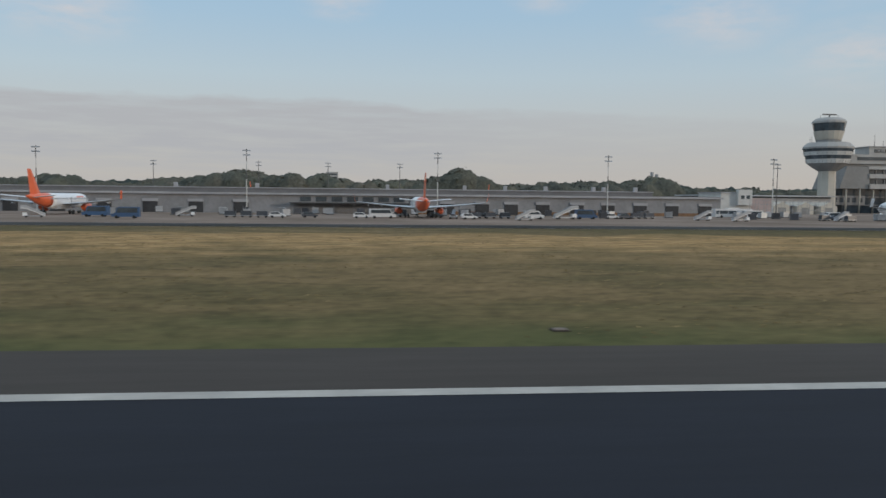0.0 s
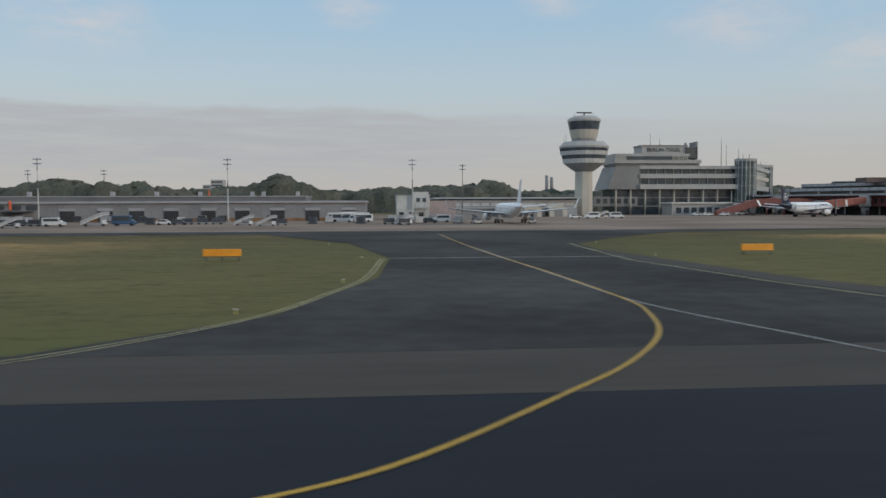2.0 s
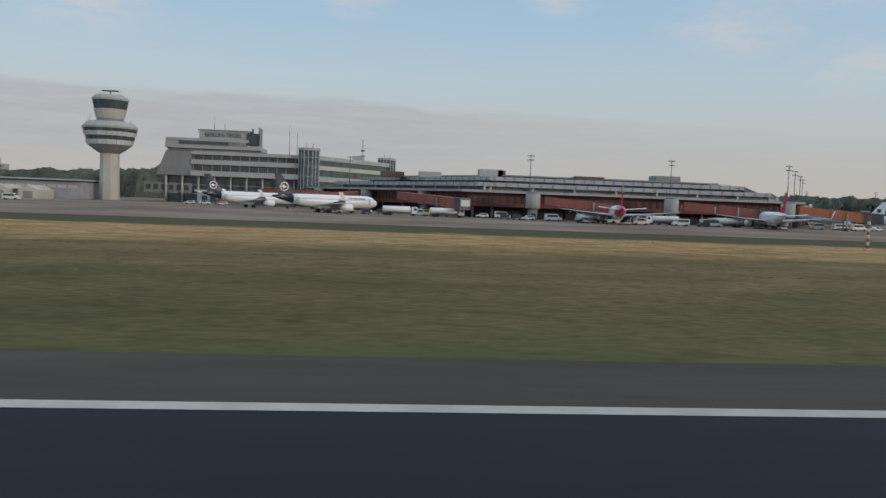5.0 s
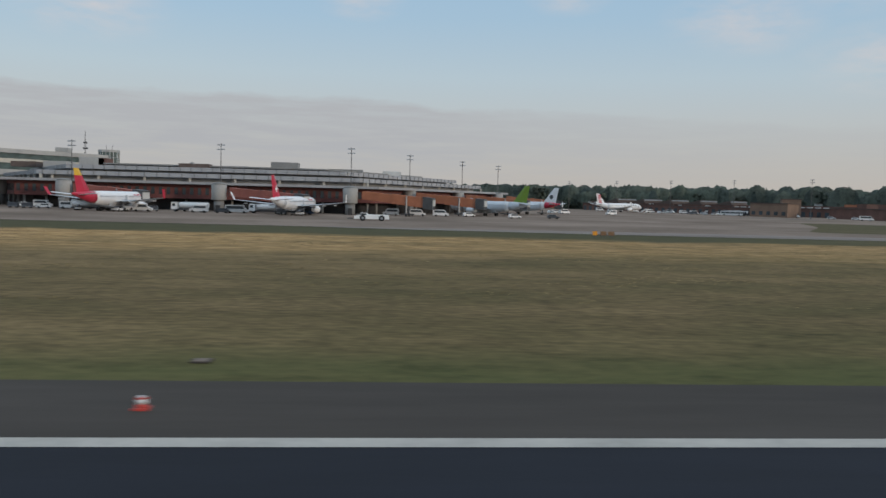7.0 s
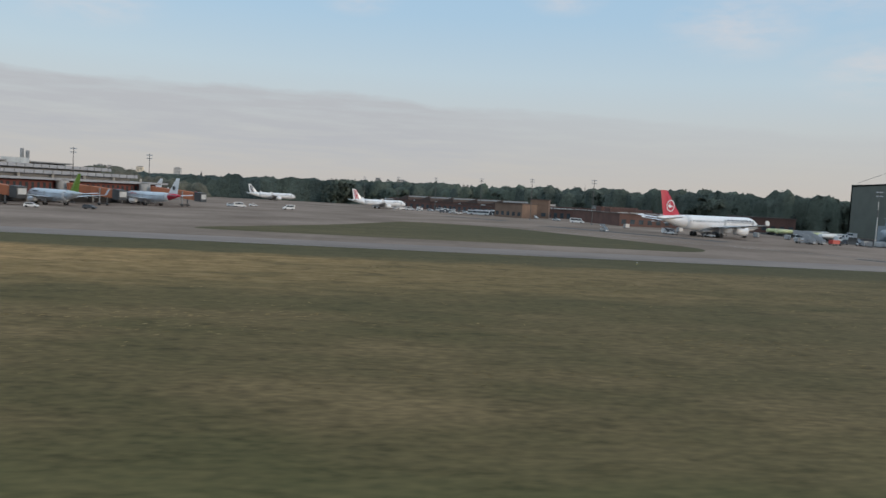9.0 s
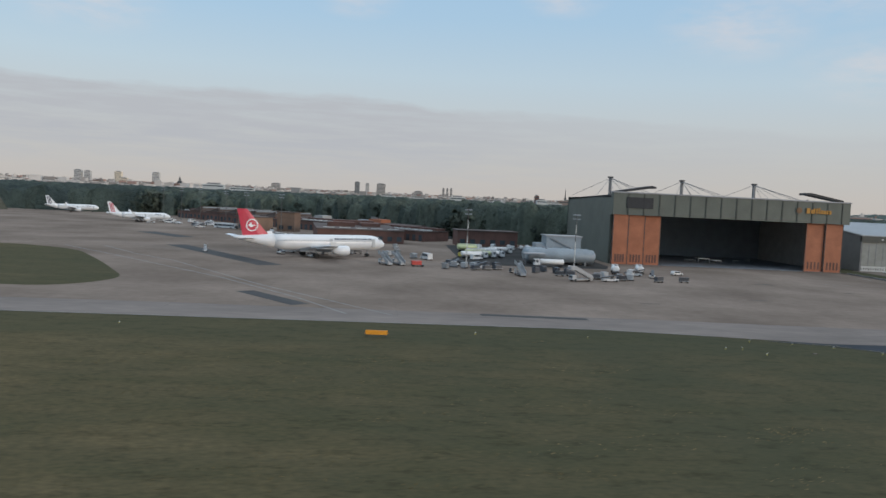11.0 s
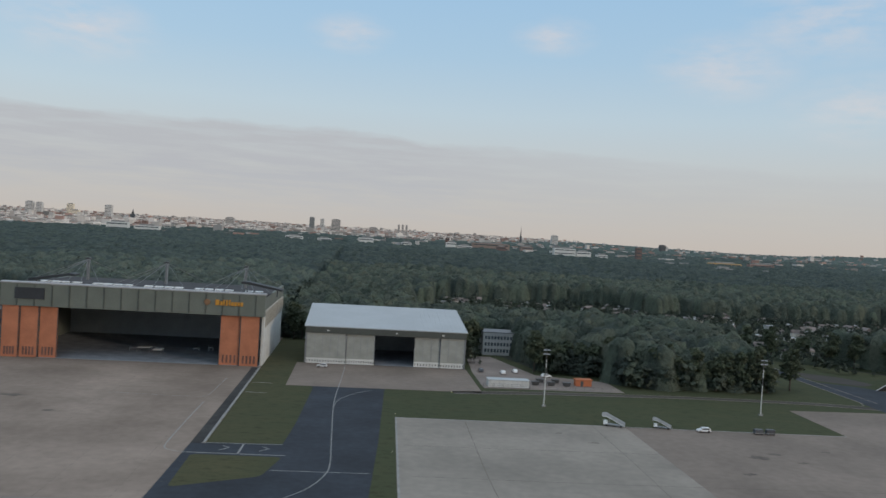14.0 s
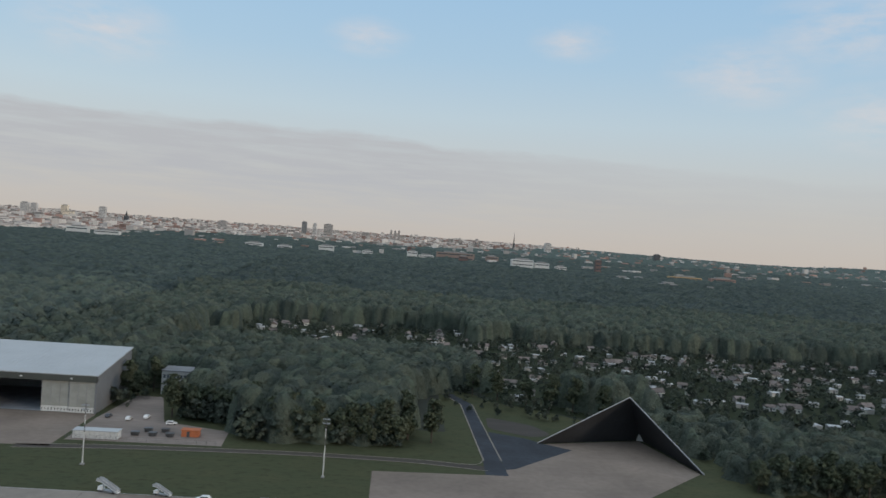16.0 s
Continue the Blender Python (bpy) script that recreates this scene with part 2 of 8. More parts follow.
        def lay(amount, colour, under):
            k = n.new("ShaderNodeMix")
            k.data_type = "RGBA"
            l.new(amount, k.inputs[0])
            l.new(under, k.inputs[6])
            tone = n.new("ShaderNodeMix")
            tone.data_type, tone.blend_type = "RGBA", "MULTIPLY"
            tone.inputs[0].default_value = 1.0
            tone.inputs[6].default_value = (*colour, 1)
            l.new(r3.outputs[0], tone.inputs[7])
            l.new(tone.outputs[2], k.inputs[7])
            return k.outputs[2]

        # greener, ragged verge beside the shoulder, and damp green ground by the second exit
        ragged = math_node("ADD", sep.outputs[1], math_node("MULTIPLY", math_node("SUBTRACT", patch.outputs[0], 0.5), 14.0))
        verge = ramp(ragged, 20, 60, [(27, 0.75), (30, 0.5), (34, 0.2), (40, 0.0)])
        out = lay(verge, (0.077, 0.090, 0.033), out)
        strip = math_node("MULTIPLY", ramp(yf, 100, 200, [(126, 0.0), (131, 0.9)]), ramp(sep.outputs[0], 0, 1000, [(190, 0.0), (220, 1.0), (560, 1.0), (640, 0.6)]))
        out = lay(strip, (0.072, 0.070, 0.036), out)
        green = math_node("MULTIPLY", ramp(sep.outputs[0], 0, 400, [(72, 0.0), (112, 0.7), (195, 0.75), (250, 0.0)]), ramp(ragged, 0, 200, [(80, 0.9), (110, 0.5), (125, 0.0)]))
        out = lay(green, (0.112, 0.108, 0.043), out)
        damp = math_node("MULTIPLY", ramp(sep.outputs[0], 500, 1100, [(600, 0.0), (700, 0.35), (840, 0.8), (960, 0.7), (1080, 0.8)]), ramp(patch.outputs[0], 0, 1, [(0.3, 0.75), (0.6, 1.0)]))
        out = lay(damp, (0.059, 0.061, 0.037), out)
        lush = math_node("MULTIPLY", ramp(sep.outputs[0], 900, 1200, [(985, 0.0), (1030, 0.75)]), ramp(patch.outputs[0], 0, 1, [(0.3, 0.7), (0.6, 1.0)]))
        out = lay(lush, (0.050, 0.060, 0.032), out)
    l.new(out, b.inputs["Base Color"])
    MATS[name] = m
    return m


def glass_mat(name, col=(0.02, 0.03, 0.04), rough=0.12):
    """Dark window glass that mirrors the sky."""
    return mat(name, col, rough=rough, vary=0.3, scale=0.3, fine=2.0)


# ---- mesh helpers ----
def box(bm, x0, x1, y0, y1, z0, z1, taper=0.0):
    vs = [bm.verts.new(p) for p in ((x0, y0, z0), (x1, y0, z0), (x1, y1, z0), (x0, y1, z0),
                                    (x0 + taper, y0 + taper, z1), (x1 - taper, y0 + taper, z1), (x1 - taper, y1 - taper, z1), (x0 + taper, y1 - taper, z1))]
    for f in ((3, 2, 1, 0), (4, 5, 6, 7), (0, 1, 5, 4), (1, 2, 6, 5), (2, 3, 7, 6), (3, 0, 4, 7)):
        bm.faces.new([vs[i] for i in f])
    return vs


def loft(bm, rings, closed=True, caps=True, smooth=False):
    """Skin rings of equal length; rings are lists of points."""
    vr = [[bm.verts.new(p) for p in r] for r in rings]
    k = len(vr[0])
    for a, b in zip(vr, vr[1:]):
        for i in range(k if closed else k - 1):
            j = (i + 1) % k
            f = bm.faces.new((a[i], a[j], b[j], b[i]))
            f.smooth = smooth
    if caps and closed:
        bm.faces.new(vr[0][::-1])
        bm.faces.new(vr[-1])
    return vr


def ring(cx, cy, z, r, n, turn=0.0, sx=1.0, sy=1.0):
    return [(cx + sx * r * math.cos(turn + 2 * math.pi * i / n), cy + sy * r * math.sin(turn + 2 * math.pi * i / n), z) for i in range(n)]


def tube(bm, cx, cy, stations, n=8, turn=0.0, smooth=True):
    """A turned body about the vertical: stations of (z, radius)."""
    loft(bm, [ring(cx, cy, z, max(r, 0.001), n, turn) for z, r in stations], smooth=smooth)


def rod(bm, a, b, r, n=6, r2=None):
    a, b = Vector(a), Vector(b)
    d = (b - a).normalized()
    u = d.orthogonal().normalized()
    v = d.cross(u)
    rings = []
    for p, rr in ((a, r), (b, r if r2 is None else r2)):
        rings.append([tuple(p + rr * (math.cos(2 * math.pi * i / n) * u + math.sin(2 * math.pi * i / n) * v)) for i in range(n)])
    loft(bm, rings)


def prism(bm, pts, z0, z1):
    loft(bm, [[(x, y, z0) for x, y in pts], [(x, y, z1) for x, y in pts]])


def sheet(bm, pts, z):
    bm.faces.new([bm.verts.new((x, y, z)) for x, y in pts])


def part(name, bm, material, parent=None, label="", kind="", category="", group=""):
    """Links a bmesh as one mesh object, under a thing or under a part."""
    me = bpy.data.meshes.new(name)
    bmesh.ops.recalc_face_normals(bm, faces=bm.faces)
    bm.to_mesh(me)
    bm.free()
    me.materials.append(material)
    ob = new(name, me)
    if parent is not None:
        ob.parent = parent
    return tagged(ob, label, category, group, kind)


def thing(name, label, category, group="", at=None):
    """An Empty that holds a thing's parts, at its base."""
    ob = tagged(new(name), label, category, group)
    if at is not None:
        ob.matrix_basis = at
    return ob


def B():
    return bmesh.new()


def fillet(pts, radius=6.0, steps=6):
    """Rounds the corners of a polygon."""
    out, k = [], len(pts)
    for i in range(k):
        p0, p1, p2 = Vector(pts[i - 1]), Vector(pts[i]), Vector(pts[(i + 1) % k])
        r = min(radius, (p0 - p1).length * 0.45, (p2 - p1).length * 0.45)
        a, b = p1 + (p0 - p1).normalized() * r, p1 + (p2 - p1).normalized() * r
        for s in range(steps + 1):
            t = s / steps
            out.append(tuple((1 - t) ** 2 * a + 2 * t * (1 - t) * p1 + t ** 2 * b))
    return out


def ribbon(bm, pts, width, z):
    """A flat painted line along a path."""
    ps = [Vector(p) for p in pts]
    left, right = [], []
    for i, p in enumerate(ps):
        d = (ps[min(i + 1, len(ps) - 1)] - ps[max(i - 1, 0)]).normalized()
        nrm = Vector((-d.y, d.x)) * width / 2
        left.append(bm.verts.new((*(p + nrm), z)))
        right.append(bm.verts.new((*(p - nrm), z)))
    for i in range(len(ps) - 1):
        bm.faces.new((right[i], right[i + 1], left[i + 1], left[i]))


def smooth(pts, n=6):
    """A curve through the given points, with n steps between each two."""
    p = [Vector(q) for q in pts]
    p = [p[0] * 2 - p[1]] + p + [p[-1] * 2 - p[-2]]
    out = []
    for a, b, c, d in zip(p, p[1:], p[2:], p[3:]):
        for i in range(n):
            t = i / n
            q = 0.5 * (2 * b + (c - a) * t + (2 * a - 5 * b + 4 * c - d) * t * t + (3 * b - a - 3 * c + d) * t ** 3)
            out.append((q.x, q.y))
    return out + [tuple(p[-2])]

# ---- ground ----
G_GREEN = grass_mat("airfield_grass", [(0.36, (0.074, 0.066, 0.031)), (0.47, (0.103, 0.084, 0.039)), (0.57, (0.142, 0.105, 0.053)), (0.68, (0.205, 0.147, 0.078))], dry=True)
ASPHALT = mat("runway_asphalt", (0.0115, 0.0142, 0.0215), rough=0.95, vary=0.25, scale=0.05, fine=0.7, stretch=(0.2, 1, 1), bump=0.2, spec=0.3)
ASPHALT_BLUE = mat("taxiway_asphalt", (0.026, 0.031, 0.040), rough=0.9, vary=0.28, scale=0.06, fine=0.5, bump=0.2, spec=0.3)
EXIT_ASPHALT = mat("exit_asphalt", (0.060, 0.058, 0.056), rough=0.95, vary=0.30, scale=0.05, fine=0.5, bump=0.2, spec=0.05)
EDGE_YELLOW = mat("faded_yellow_marking", (0.30, 0.26, 0.13), rough=0.7, vary=0.2, scale=0.4, fine=3.0)
JOINT = mat("slab_joint", (0.125, 0.104, 0.088), rough=0.9, vary=0.2, scale=0.3, fine=2.0, spec=0.2)
SHOULDER = mat("shoulder_asphalt", (0.064, 0.0555, 0.049), rough=0.85, vary=0.15, scale=0.1, fine=1.0, stretch=(0.15, 1, 1), bump=0.2, spec=0.12)
CONCRETE_TAXI = mat("taxiway_concrete", (0.212, 0.177, 0.156), rough=0.85, vary=0.20, scale=0.05, fine=0.5, stretch=(0.35, 1, 1), spec=0.2)
APRON = mat("apron_concrete", (0.206, 0.165, 0.137), rough=0.9, vary=0.14, scale=0.03, fine=0.4, col2=(0.252, 0.203, 0.170), spec=0.0)
PAD = mat("pad_concrete", (0.232, 0.204, 0.174), rough=0.85, vary=0.14, scale=0.045, fine=0.4, spec=0.2)
PAD_WARM = mat("pad_old_concrete", (0.186, 0.150, 0.125), rough=0.85, vary=0.16, scale=0.04, fine=0.4, spec=0.2)
PAINT_WHITE = mat("white_marking", (0.40, 0.375, 0.335), rough=0.6, vary=0.15, scale=0.4, fine=3.0)
PAINT_GREY = mat("worn_marking", (0.23, 0.225, 0.215), rough=0.7, vary=0.2, scale=0.4, fine=3.0)
PAINT_YELLOW = mat("yellow_marking", (0.45, 0.26, 0.015), rough=0.6, vary=0.15, scale=0.4, fine=3.0)
PATCH = mat("tar_patch", (0.045, 0.043, 0.042), rough=0.85, vary=0.2, scale=0.2, fine=1.0)


def flat(name, pts, z, material, label, category="ground"):
    bm = B()
    sheet(bm, pts, z)
    return part(name, bm, material, None, label, "structure", category)


def rect(x0, x1, y0, y1):
    return [(x0, y0), (x1, y0), (x1, y1), (x0, y1)]


# one sheet of grass to the far plain, which swells towards the horizon
bm = B()
xs = [-8000 + 17000 * i / 40 for i in range(41)]
ys = [-900, -300, 0, 130, 300, 600, 1000, 1500, 2000, 2600, 3300, 4200, 5200, 6300, 7500, 8800, 10300]


def far_z(x, y):
    """The plain's height: it swells towards the city and sinks towards the west, with one wooded hill."""
    rise = 42 * (np.maximum(0.0, y - 3000) / 7300) ** 1.3 * np.interp(x, (3000, 5000, 6600), (1.0, 0.3, -0.1))
    return rise + 58 * np.exp(-((x - 5950) / 620) ** 2 - ((y - 6800) / 1100) ** 2)


grid = [[bm.verts.new((x, y, float(far_z(x, y)))) for x in xs] for y in ys]
for r0, r1 in zip(grid, grid[1:]):
    for i in range(len(xs) - 1):
        bm.faces.new((r0[i], r0[i + 1], r1[i + 1], r1[i]))
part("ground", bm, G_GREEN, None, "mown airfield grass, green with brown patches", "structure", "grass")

flat("runway", rect(-500, 1700, -26, 20.6), 0.03, ASPHALT, "dark worn asphalt runway", "runway")
flat("runway_shoulder", rect(-500, 1700, 20.6, 27.2), 0.034, SHOULDER, "grey asphalt runway shoulder", "runway")
bm = B()
for a, b in ((-500, 118), (181, 1700)):
    sheet(bm, rect(a, b, 20.25, 21.0), 0.045)
part("runway_edge_line", bm, PAINT_WHITE, None, "white painted edge line on the runway", "structure", "marking")

# exit towards the apron
EXIT1 = [(96, 27.2), (120, 27.6), (128, 37), (133, 56), (134.2, 77), (129, 108), (112, 142), (188, 142), (170, 120), (160, 103), (158, 77), (161, 50), (166, 36), (178, 28.5), (190, 27.2)]
flat("taxiway_exit_1", EXIT1, 0.04, EXIT_ASPHALT, "dark asphalt taxiway leaving the runway", "taxiway")
bm = B()
ribbon(bm, smooth([(118, 8.5), (126, 11.2), (131, 13.2), (134, 15.4), (138.2, 20.3), (141.5, 24.5), (144.5, 30), (146.2, 36), (146.8, 42), (146.3, 60), (145.2, 80), (144.4, 105), (144, 142)]), 0.17, 0.06)
part("taxi_guide_line", bm, PAINT_YELLOW, None, "yellow taxi guide line curving off the runway", "structure", "marking")
bm = B()
ribbon(bm, [(134, 76.5), (158, 76.5)], 0.4, 0.056)
ribbon(bm, smooth([(152.6, 21.0), (151.1, 25.3), (149.9, 29.5), (148.4, 34.3), (147.3, 38.9), (146.8, 43), (146.4, 53.9), (145.6, 73.6), (144.4, 104)]), 0.2, 0.057)
part("exit_cross_line", bm, PAINT_GREY, None, "worn pale lines across the exit", "structure", "marking")
bm = B()
for off in (0.0, 0.34):
    ribbon(bm, smooth([(118 - off, 26), (121 - off, 26.9 + off), (127.2 - off, 36), (130.2 - off, 46), (132.3 - off, 56), (133.6 - off, 76)]), 0.13, 0.055)
    ribbon(bm, [(181, 21 - off), (171 - off, 27.1 - off), (166.6 - off, 30.8), (164.2 - off, 34.5), (161.8 - off, 42), (160 - off, 50), (157.2 - off, 72), (159 - off, 103)], 0.13, 0.055)
part("exit_edge_line", bm, EDGE_YELLOW, None, "double faded yellow edge lines of the exit", "structure", "marking")
flat("exit_shoulder", [(172, 27.6), (165, 35.5), (160.6, 50), (157.8, 74), (158.6, 88), (159.6, 88), (160.8, 72), (163.4, 51), (168.2, 38), (177.5, 28.8)], 0.046, SHOULDER, "brown-grey asphalt shoulder of the exit", "taxiway")

# parallel taxiway and main apron
flat("taxiway_parallel", [(-500, 142), (186, 142), (206, 147), (232, 155), (250, 157.5), (-500, 157.5)], 0.05, EXIT_ASPHALT, "dark asphalt taxiway along the apron", "taxiway")
TAXI_LOW = [(480, 157.4), (506, 152.5), (560, 149), (845, 148.5), (866, 145), (884, 141), (1240, 140.6)]
flat("taxiway_concrete", TAXI_LOW + [(1240, 160.5), (905, 160.5), (860, 163.5), (760, 165.5), (560, 164), (505, 160), (480, 157.6)], 0.05, CONCRETE_TAXI, "light concrete taxiway with worn streaks", "taxiway")
flat("apron", [(-500, 157.5), (993.4, 157.5), (994.2, 203), (998, 206), (998, 420), (-500, 420)], 0.044, APRON, "grey-brown concrete apron", "apron")
flat("apron_rear", rect(200, 900, 420, 700), 0.040, APRON, "grey concrete apron behind the terminal", "apron")
bm = B()
sheet(bm, rect(-500, 112, 141.7, 142.0), 0.058)
ribbon(bm, [(x, y + 0.2) for x, y in TAXI_LOW[:5]], 0.3, 0.058)
ribbon(bm, [(968, 141.2), (1060, 140.9)], 0.22, 0.058)
sheet(bm, rect(-500, 200, 157.4, 157.9), 0.062)
bm_joint = B()
ribbon(bm_joint, [(236, 157.0), (490, 157.0)], 1.1, 0.055)
for y in (146.2, 151.0, 155.6):
    ribbon(bm_joint, [(890, y), (1240, y)], 0.07, 0.056)
for i in range(46):
    ribbon(bm_joint, [(892 + 7.5 * i, 141), (892 + 7.5 * i, 160)], 0.06, 0.057)
for i in range(10):
    ribbon(bm_joint, [(560, 172 + 15 * i), (996, 172 + 15 * i)], 0.045, 0.050)
for i in range(26):
    ribbon(bm_joint, [(612 + 15 * i, 158), (612 + 15 * i, 314)], 0.045, 0.051)
part("slab_joint", bm_joint, JOINT, None, "thin dark joints between concrete slabs", "structure", "joint")
part("taxiway_edge_line", bm, PAINT_GREY, None, "pale edge lines of the taxiway", "structure", "marking")
ISLAND = fillet([(606, 188), (640, 240), (666, 302), (700, 285), (724, 240), (741, 204), (732, 184)], 14)
flat("grass_island", ISLAND, 0.056, G_GREEN, "grass island between taxiway and apron", "grass")
for k, (px, py, w, d, turn) in enumerate(((703, 388, 41, 9, -49), (747, 288, 85, 8, -57), (780, 178, 24, 4.5, -53), (835, 161.8, 22, 2.6, -4), (972.4, 147.2, 3.4, 3.0, -6))):
    c, s = math.cos(radians(turn)), math.sin(radians(turn))
    pts = [(px + c * u - s * v, py + s * u + c * v) for u, v in ((-w / 2, -d / 2), (w / 2, -d / 2), (w / 2, d / 2), (-w / 2, d / 2))]
    flat("tar_patch", pts, 0.066, PATCH, "dark tar patch on the concrete apron", "patch")

bm = B()
for pts in ([(690, 300), (711.5, 275.8), (735.5, 246.5), (762, 214), (785, 180), (797, 158)], [(702, 306), (722, 276), (740.4, 254.7), (774.6, 200.3), (797.9, 169.2), (806, 158)]):
    ribbon(bm, pts, 0.4, 0.064)
part("apron_guide_line", bm, PAINT_GREY, None, "worn pale guide lines across the apron", "structure", "marking")

# second exit
EXIT2 = [(900, 27.2), (903, 70), (901.8, 95), (899.4, 114), (898, 121), (895.4, 128), (891, 134), (884.5, 138.6), (873, 142), (968, 142), (949, 134.5), (939, 128), (933.4, 119), (929.5, 100), (927, 70), (926, 27.2)]
flat("taxiway_exit_2", EXIT2, 0.04, ASPHALT_BLUE, "blue-black asphalt taxiway between grass", "taxiway")
bm = B()
ribbon(bm, smooth([(914.6, 27), (914.4, 92), (914.2, 117), (915.6, 127), (919.5, 135), (926, 141)]), 0.16, 0.06)
part("taxi_centre_line", bm, PAINT_GREY, None, "worn pale taxi centre line", "structure", "marking")
bm = B()
for i in range(17):
    x = 899 + i * 2.0
    sheet(bm, rect(x, x + 1.1, 117.25, 117.55), 0.058)
part("holding_line", bm, PAINT_GREY, None, "dashed white holding line across the taxiway", "structure", "marking")
bm = B()
ribbon(bm, [(903.0, 40), (903.6, 70), (902.4, 95), (900, 114.2), (898.6, 121.2), (896, 128.4), (891.4, 134.6), (884.8, 139.2), (873, 142)], 0.15, 0.056)
ribbon(bm, [(926.4, 40), (926.6, 70), (929, 100), (932.8, 119.3), (938.5, 128.5), (948.7, 135.2), (968, 141.4)], 0.15, 0.056)
part("exit_edge_line", bm, EDGE_YELLOW, None, "pale edge lines of the taxiway", "structure", "marking")

# lane to the second hangar, its apron, and the parking pad
LANE = [(993.4, 160.5), (994, 202.5), (996.5, 204), (1017.7, 204.2), (1019.2, 226), (1021, 278), (1020, 282), (1047, 282), (1046.5, 277), (1043, 209), (1040, 164), (1040, 160.5)]
flat("hangar_lane", LANE, 0.04, ASPHALT_BLUE, "blue-black asphalt lane to the hangar", "taxiway")
flat("lane_grass", fillet([(996.6, 168.6), (996.4, 193.4), (1018.8, 192.8), (1015.4, 177.4)], 2), 0.05, G_GREEN, "small grass patch in the asphalt lane", "grass")
bm = B()
ribbon(bm, smooth([(1020.5, 161.5), (1026.4, 169.6), (1030, 180), (1030.8, 190), (1030.2, 213), (1029.3, 257), (1030.5, 294), (1031.5, 330)]), 0.24, 0.056)
ribbon(bm, smooth([(1029.4, 250), (1030.4, 259), (1033, 266), (1038, 273.5), (1042, 277)]), 0.2, 0.056)
ribbon(bm, [(1017, 182), (1040.5, 181.6)], 0.28, 0.057)
ribbon(bm, [(993.6, 194.8), (1019.3, 194.1)], 0.4, 0.057)
ribbon(bm, [(997, 203.6), (1017.7, 203.8)], 0.3, 0.057)
ribbon(bm, [(1007.8, 203.4), (1007.6, 195)], 0.5, 0.058)
for x in (1002.5, 1012.5):
    ribbon(bm, [(x, 197.2), (x + 2.2, 199.6), (x + 0.4, 201.4)], 0.35, 0.058)
ribbon(bm, [(988.7, 290), (988.6, 281)], 0.24, 0.066)
ribbon(bm, smooth([(988.3, 250), (988.2, 225), (988.4, 203), (989.4, 197.4), (993.4, 194.9)]), 0.28, 0.066)
ribbon(bm, [(988.5, 280), (988.2, 261), (986.4, 257.6), (976.8, 256.9), (955.8, 258.9)], 0.16, 0.066)
ribbon(bm, [(998.8, 283.5), (1006.2, 283.6)], 0.4, 0.06)
ribbon(bm, [(998.9, 267.0), (1005.9, 266.4)], 0.4, 0.06)
part("lane_marking", bm, PAINT_GREY, None, "pale guide lines on the asphalt lane", "structure", "marking")
flat("apron_gutter", [(994.2, 203), (997.3, 203), (997.3, 313), (994.6, 313)], 0.05, EXIT_ASPHALT, "dark drainage strip along the apron's edge", "gutter")
flat("hangar_apron", rect(1011, 1083, 281, 329), 0.05, PAD_WARM, "pinkish concrete in front of the hangar", "apron")
flat("parking_pad", [(1046.2, 160.6), (1122, 160.5), (1122, 237), (1048.8, 238.6)], 0.05, PAD, "pale concrete parking pad", "apron")
flat("parking_pad_old", [(1122, 160.4), (1330, 157.5), (1292, 255), (1323, 286), (1314, 332), (1267, 318), (1240, 272), (1197, 270.5), (1196, 234.5), (1122, 236)], 0.046,
     PAD_WARM, "older brown concrete parking pad", "apron")
bm = B()
for pts in ([(1048.8, 238.3), (1122, 236.5), (1196, 234)], [(1046.6, 160.8), (1049.1, 238.5)]):
    ribbon(bm, pts, 0.4, 0.06)
part("pad_edge_line", bm, PAINT_GREY, None, "white edge line of the pad", "structure", "marking")
bm = B()
for pts in ([(1069, 157.5), (1069.1, 182), (1069.6, 202), (1070.6, 236)], [(1050, 180.5), (1071.2, 179.6), (1096.3, 178.6), (1196, 177)], [(1110, 157.5), (1111, 190.7), (1111.4, 236)], [(1050, 207), (1122, 206)]):
    ribbon(bm, pts, 0.16, 0.056)
part("pad_joint", bm, JOINT, None, "dark joints between concrete slabs", "structure", "joint")
for k, (px, py, w, d) in enumerate(((1151, 206, 4.5, 2.6), (1158, 210, 3.4, 1.6), (1162, 202, 2.6, 1.2), (1140, 190, 3.0, 1.4), (1098, 226, 1.4, 0.8), (1106, 216, 2.0, 0.9), (1176, 214, 2.2, 1.0), (930, 250, 6, 2.2), (948, 232, 3, 1.4), (905, 205, 5, 1.4), (870, 190, 4, 1.2))):
    ring_pts = [(px + w * (0.7 + 0.3 * math.sin(3.1 * j + k)) * math.cos(j * math.pi / 5), py + d * (0.7 + 0.3 * math.cos(2.3 * j + k)) * math.sin(j * math.pi / 5)) for j in range(10)]
    flat("oil_stain", ring_pts, 0.068, JOINT, "dark oil stain on the concrete", "stain")
flat("service_road", [(1072, 277.5), (1110, 282), (1168, 284.5), (1212, 282.5), (1239, 277), (1239, 282.5), (1213, 287), (1168, 288.8), (1108, 286.4), (1072, 282)], 0.05, SHOULDER, "narrow asphalt service road", "road")
flat("perimeter_road", [(1237.5, 272), (1246, 272), (1246, 300), (1246.5, 388), (1239, 410), (1228, 420), (1226, 416), (1235, 406), (1240.5, 386), (1239, 290)], 0.054, ASPHALT_BLUE, "dark asphalt perimeter road", "road")
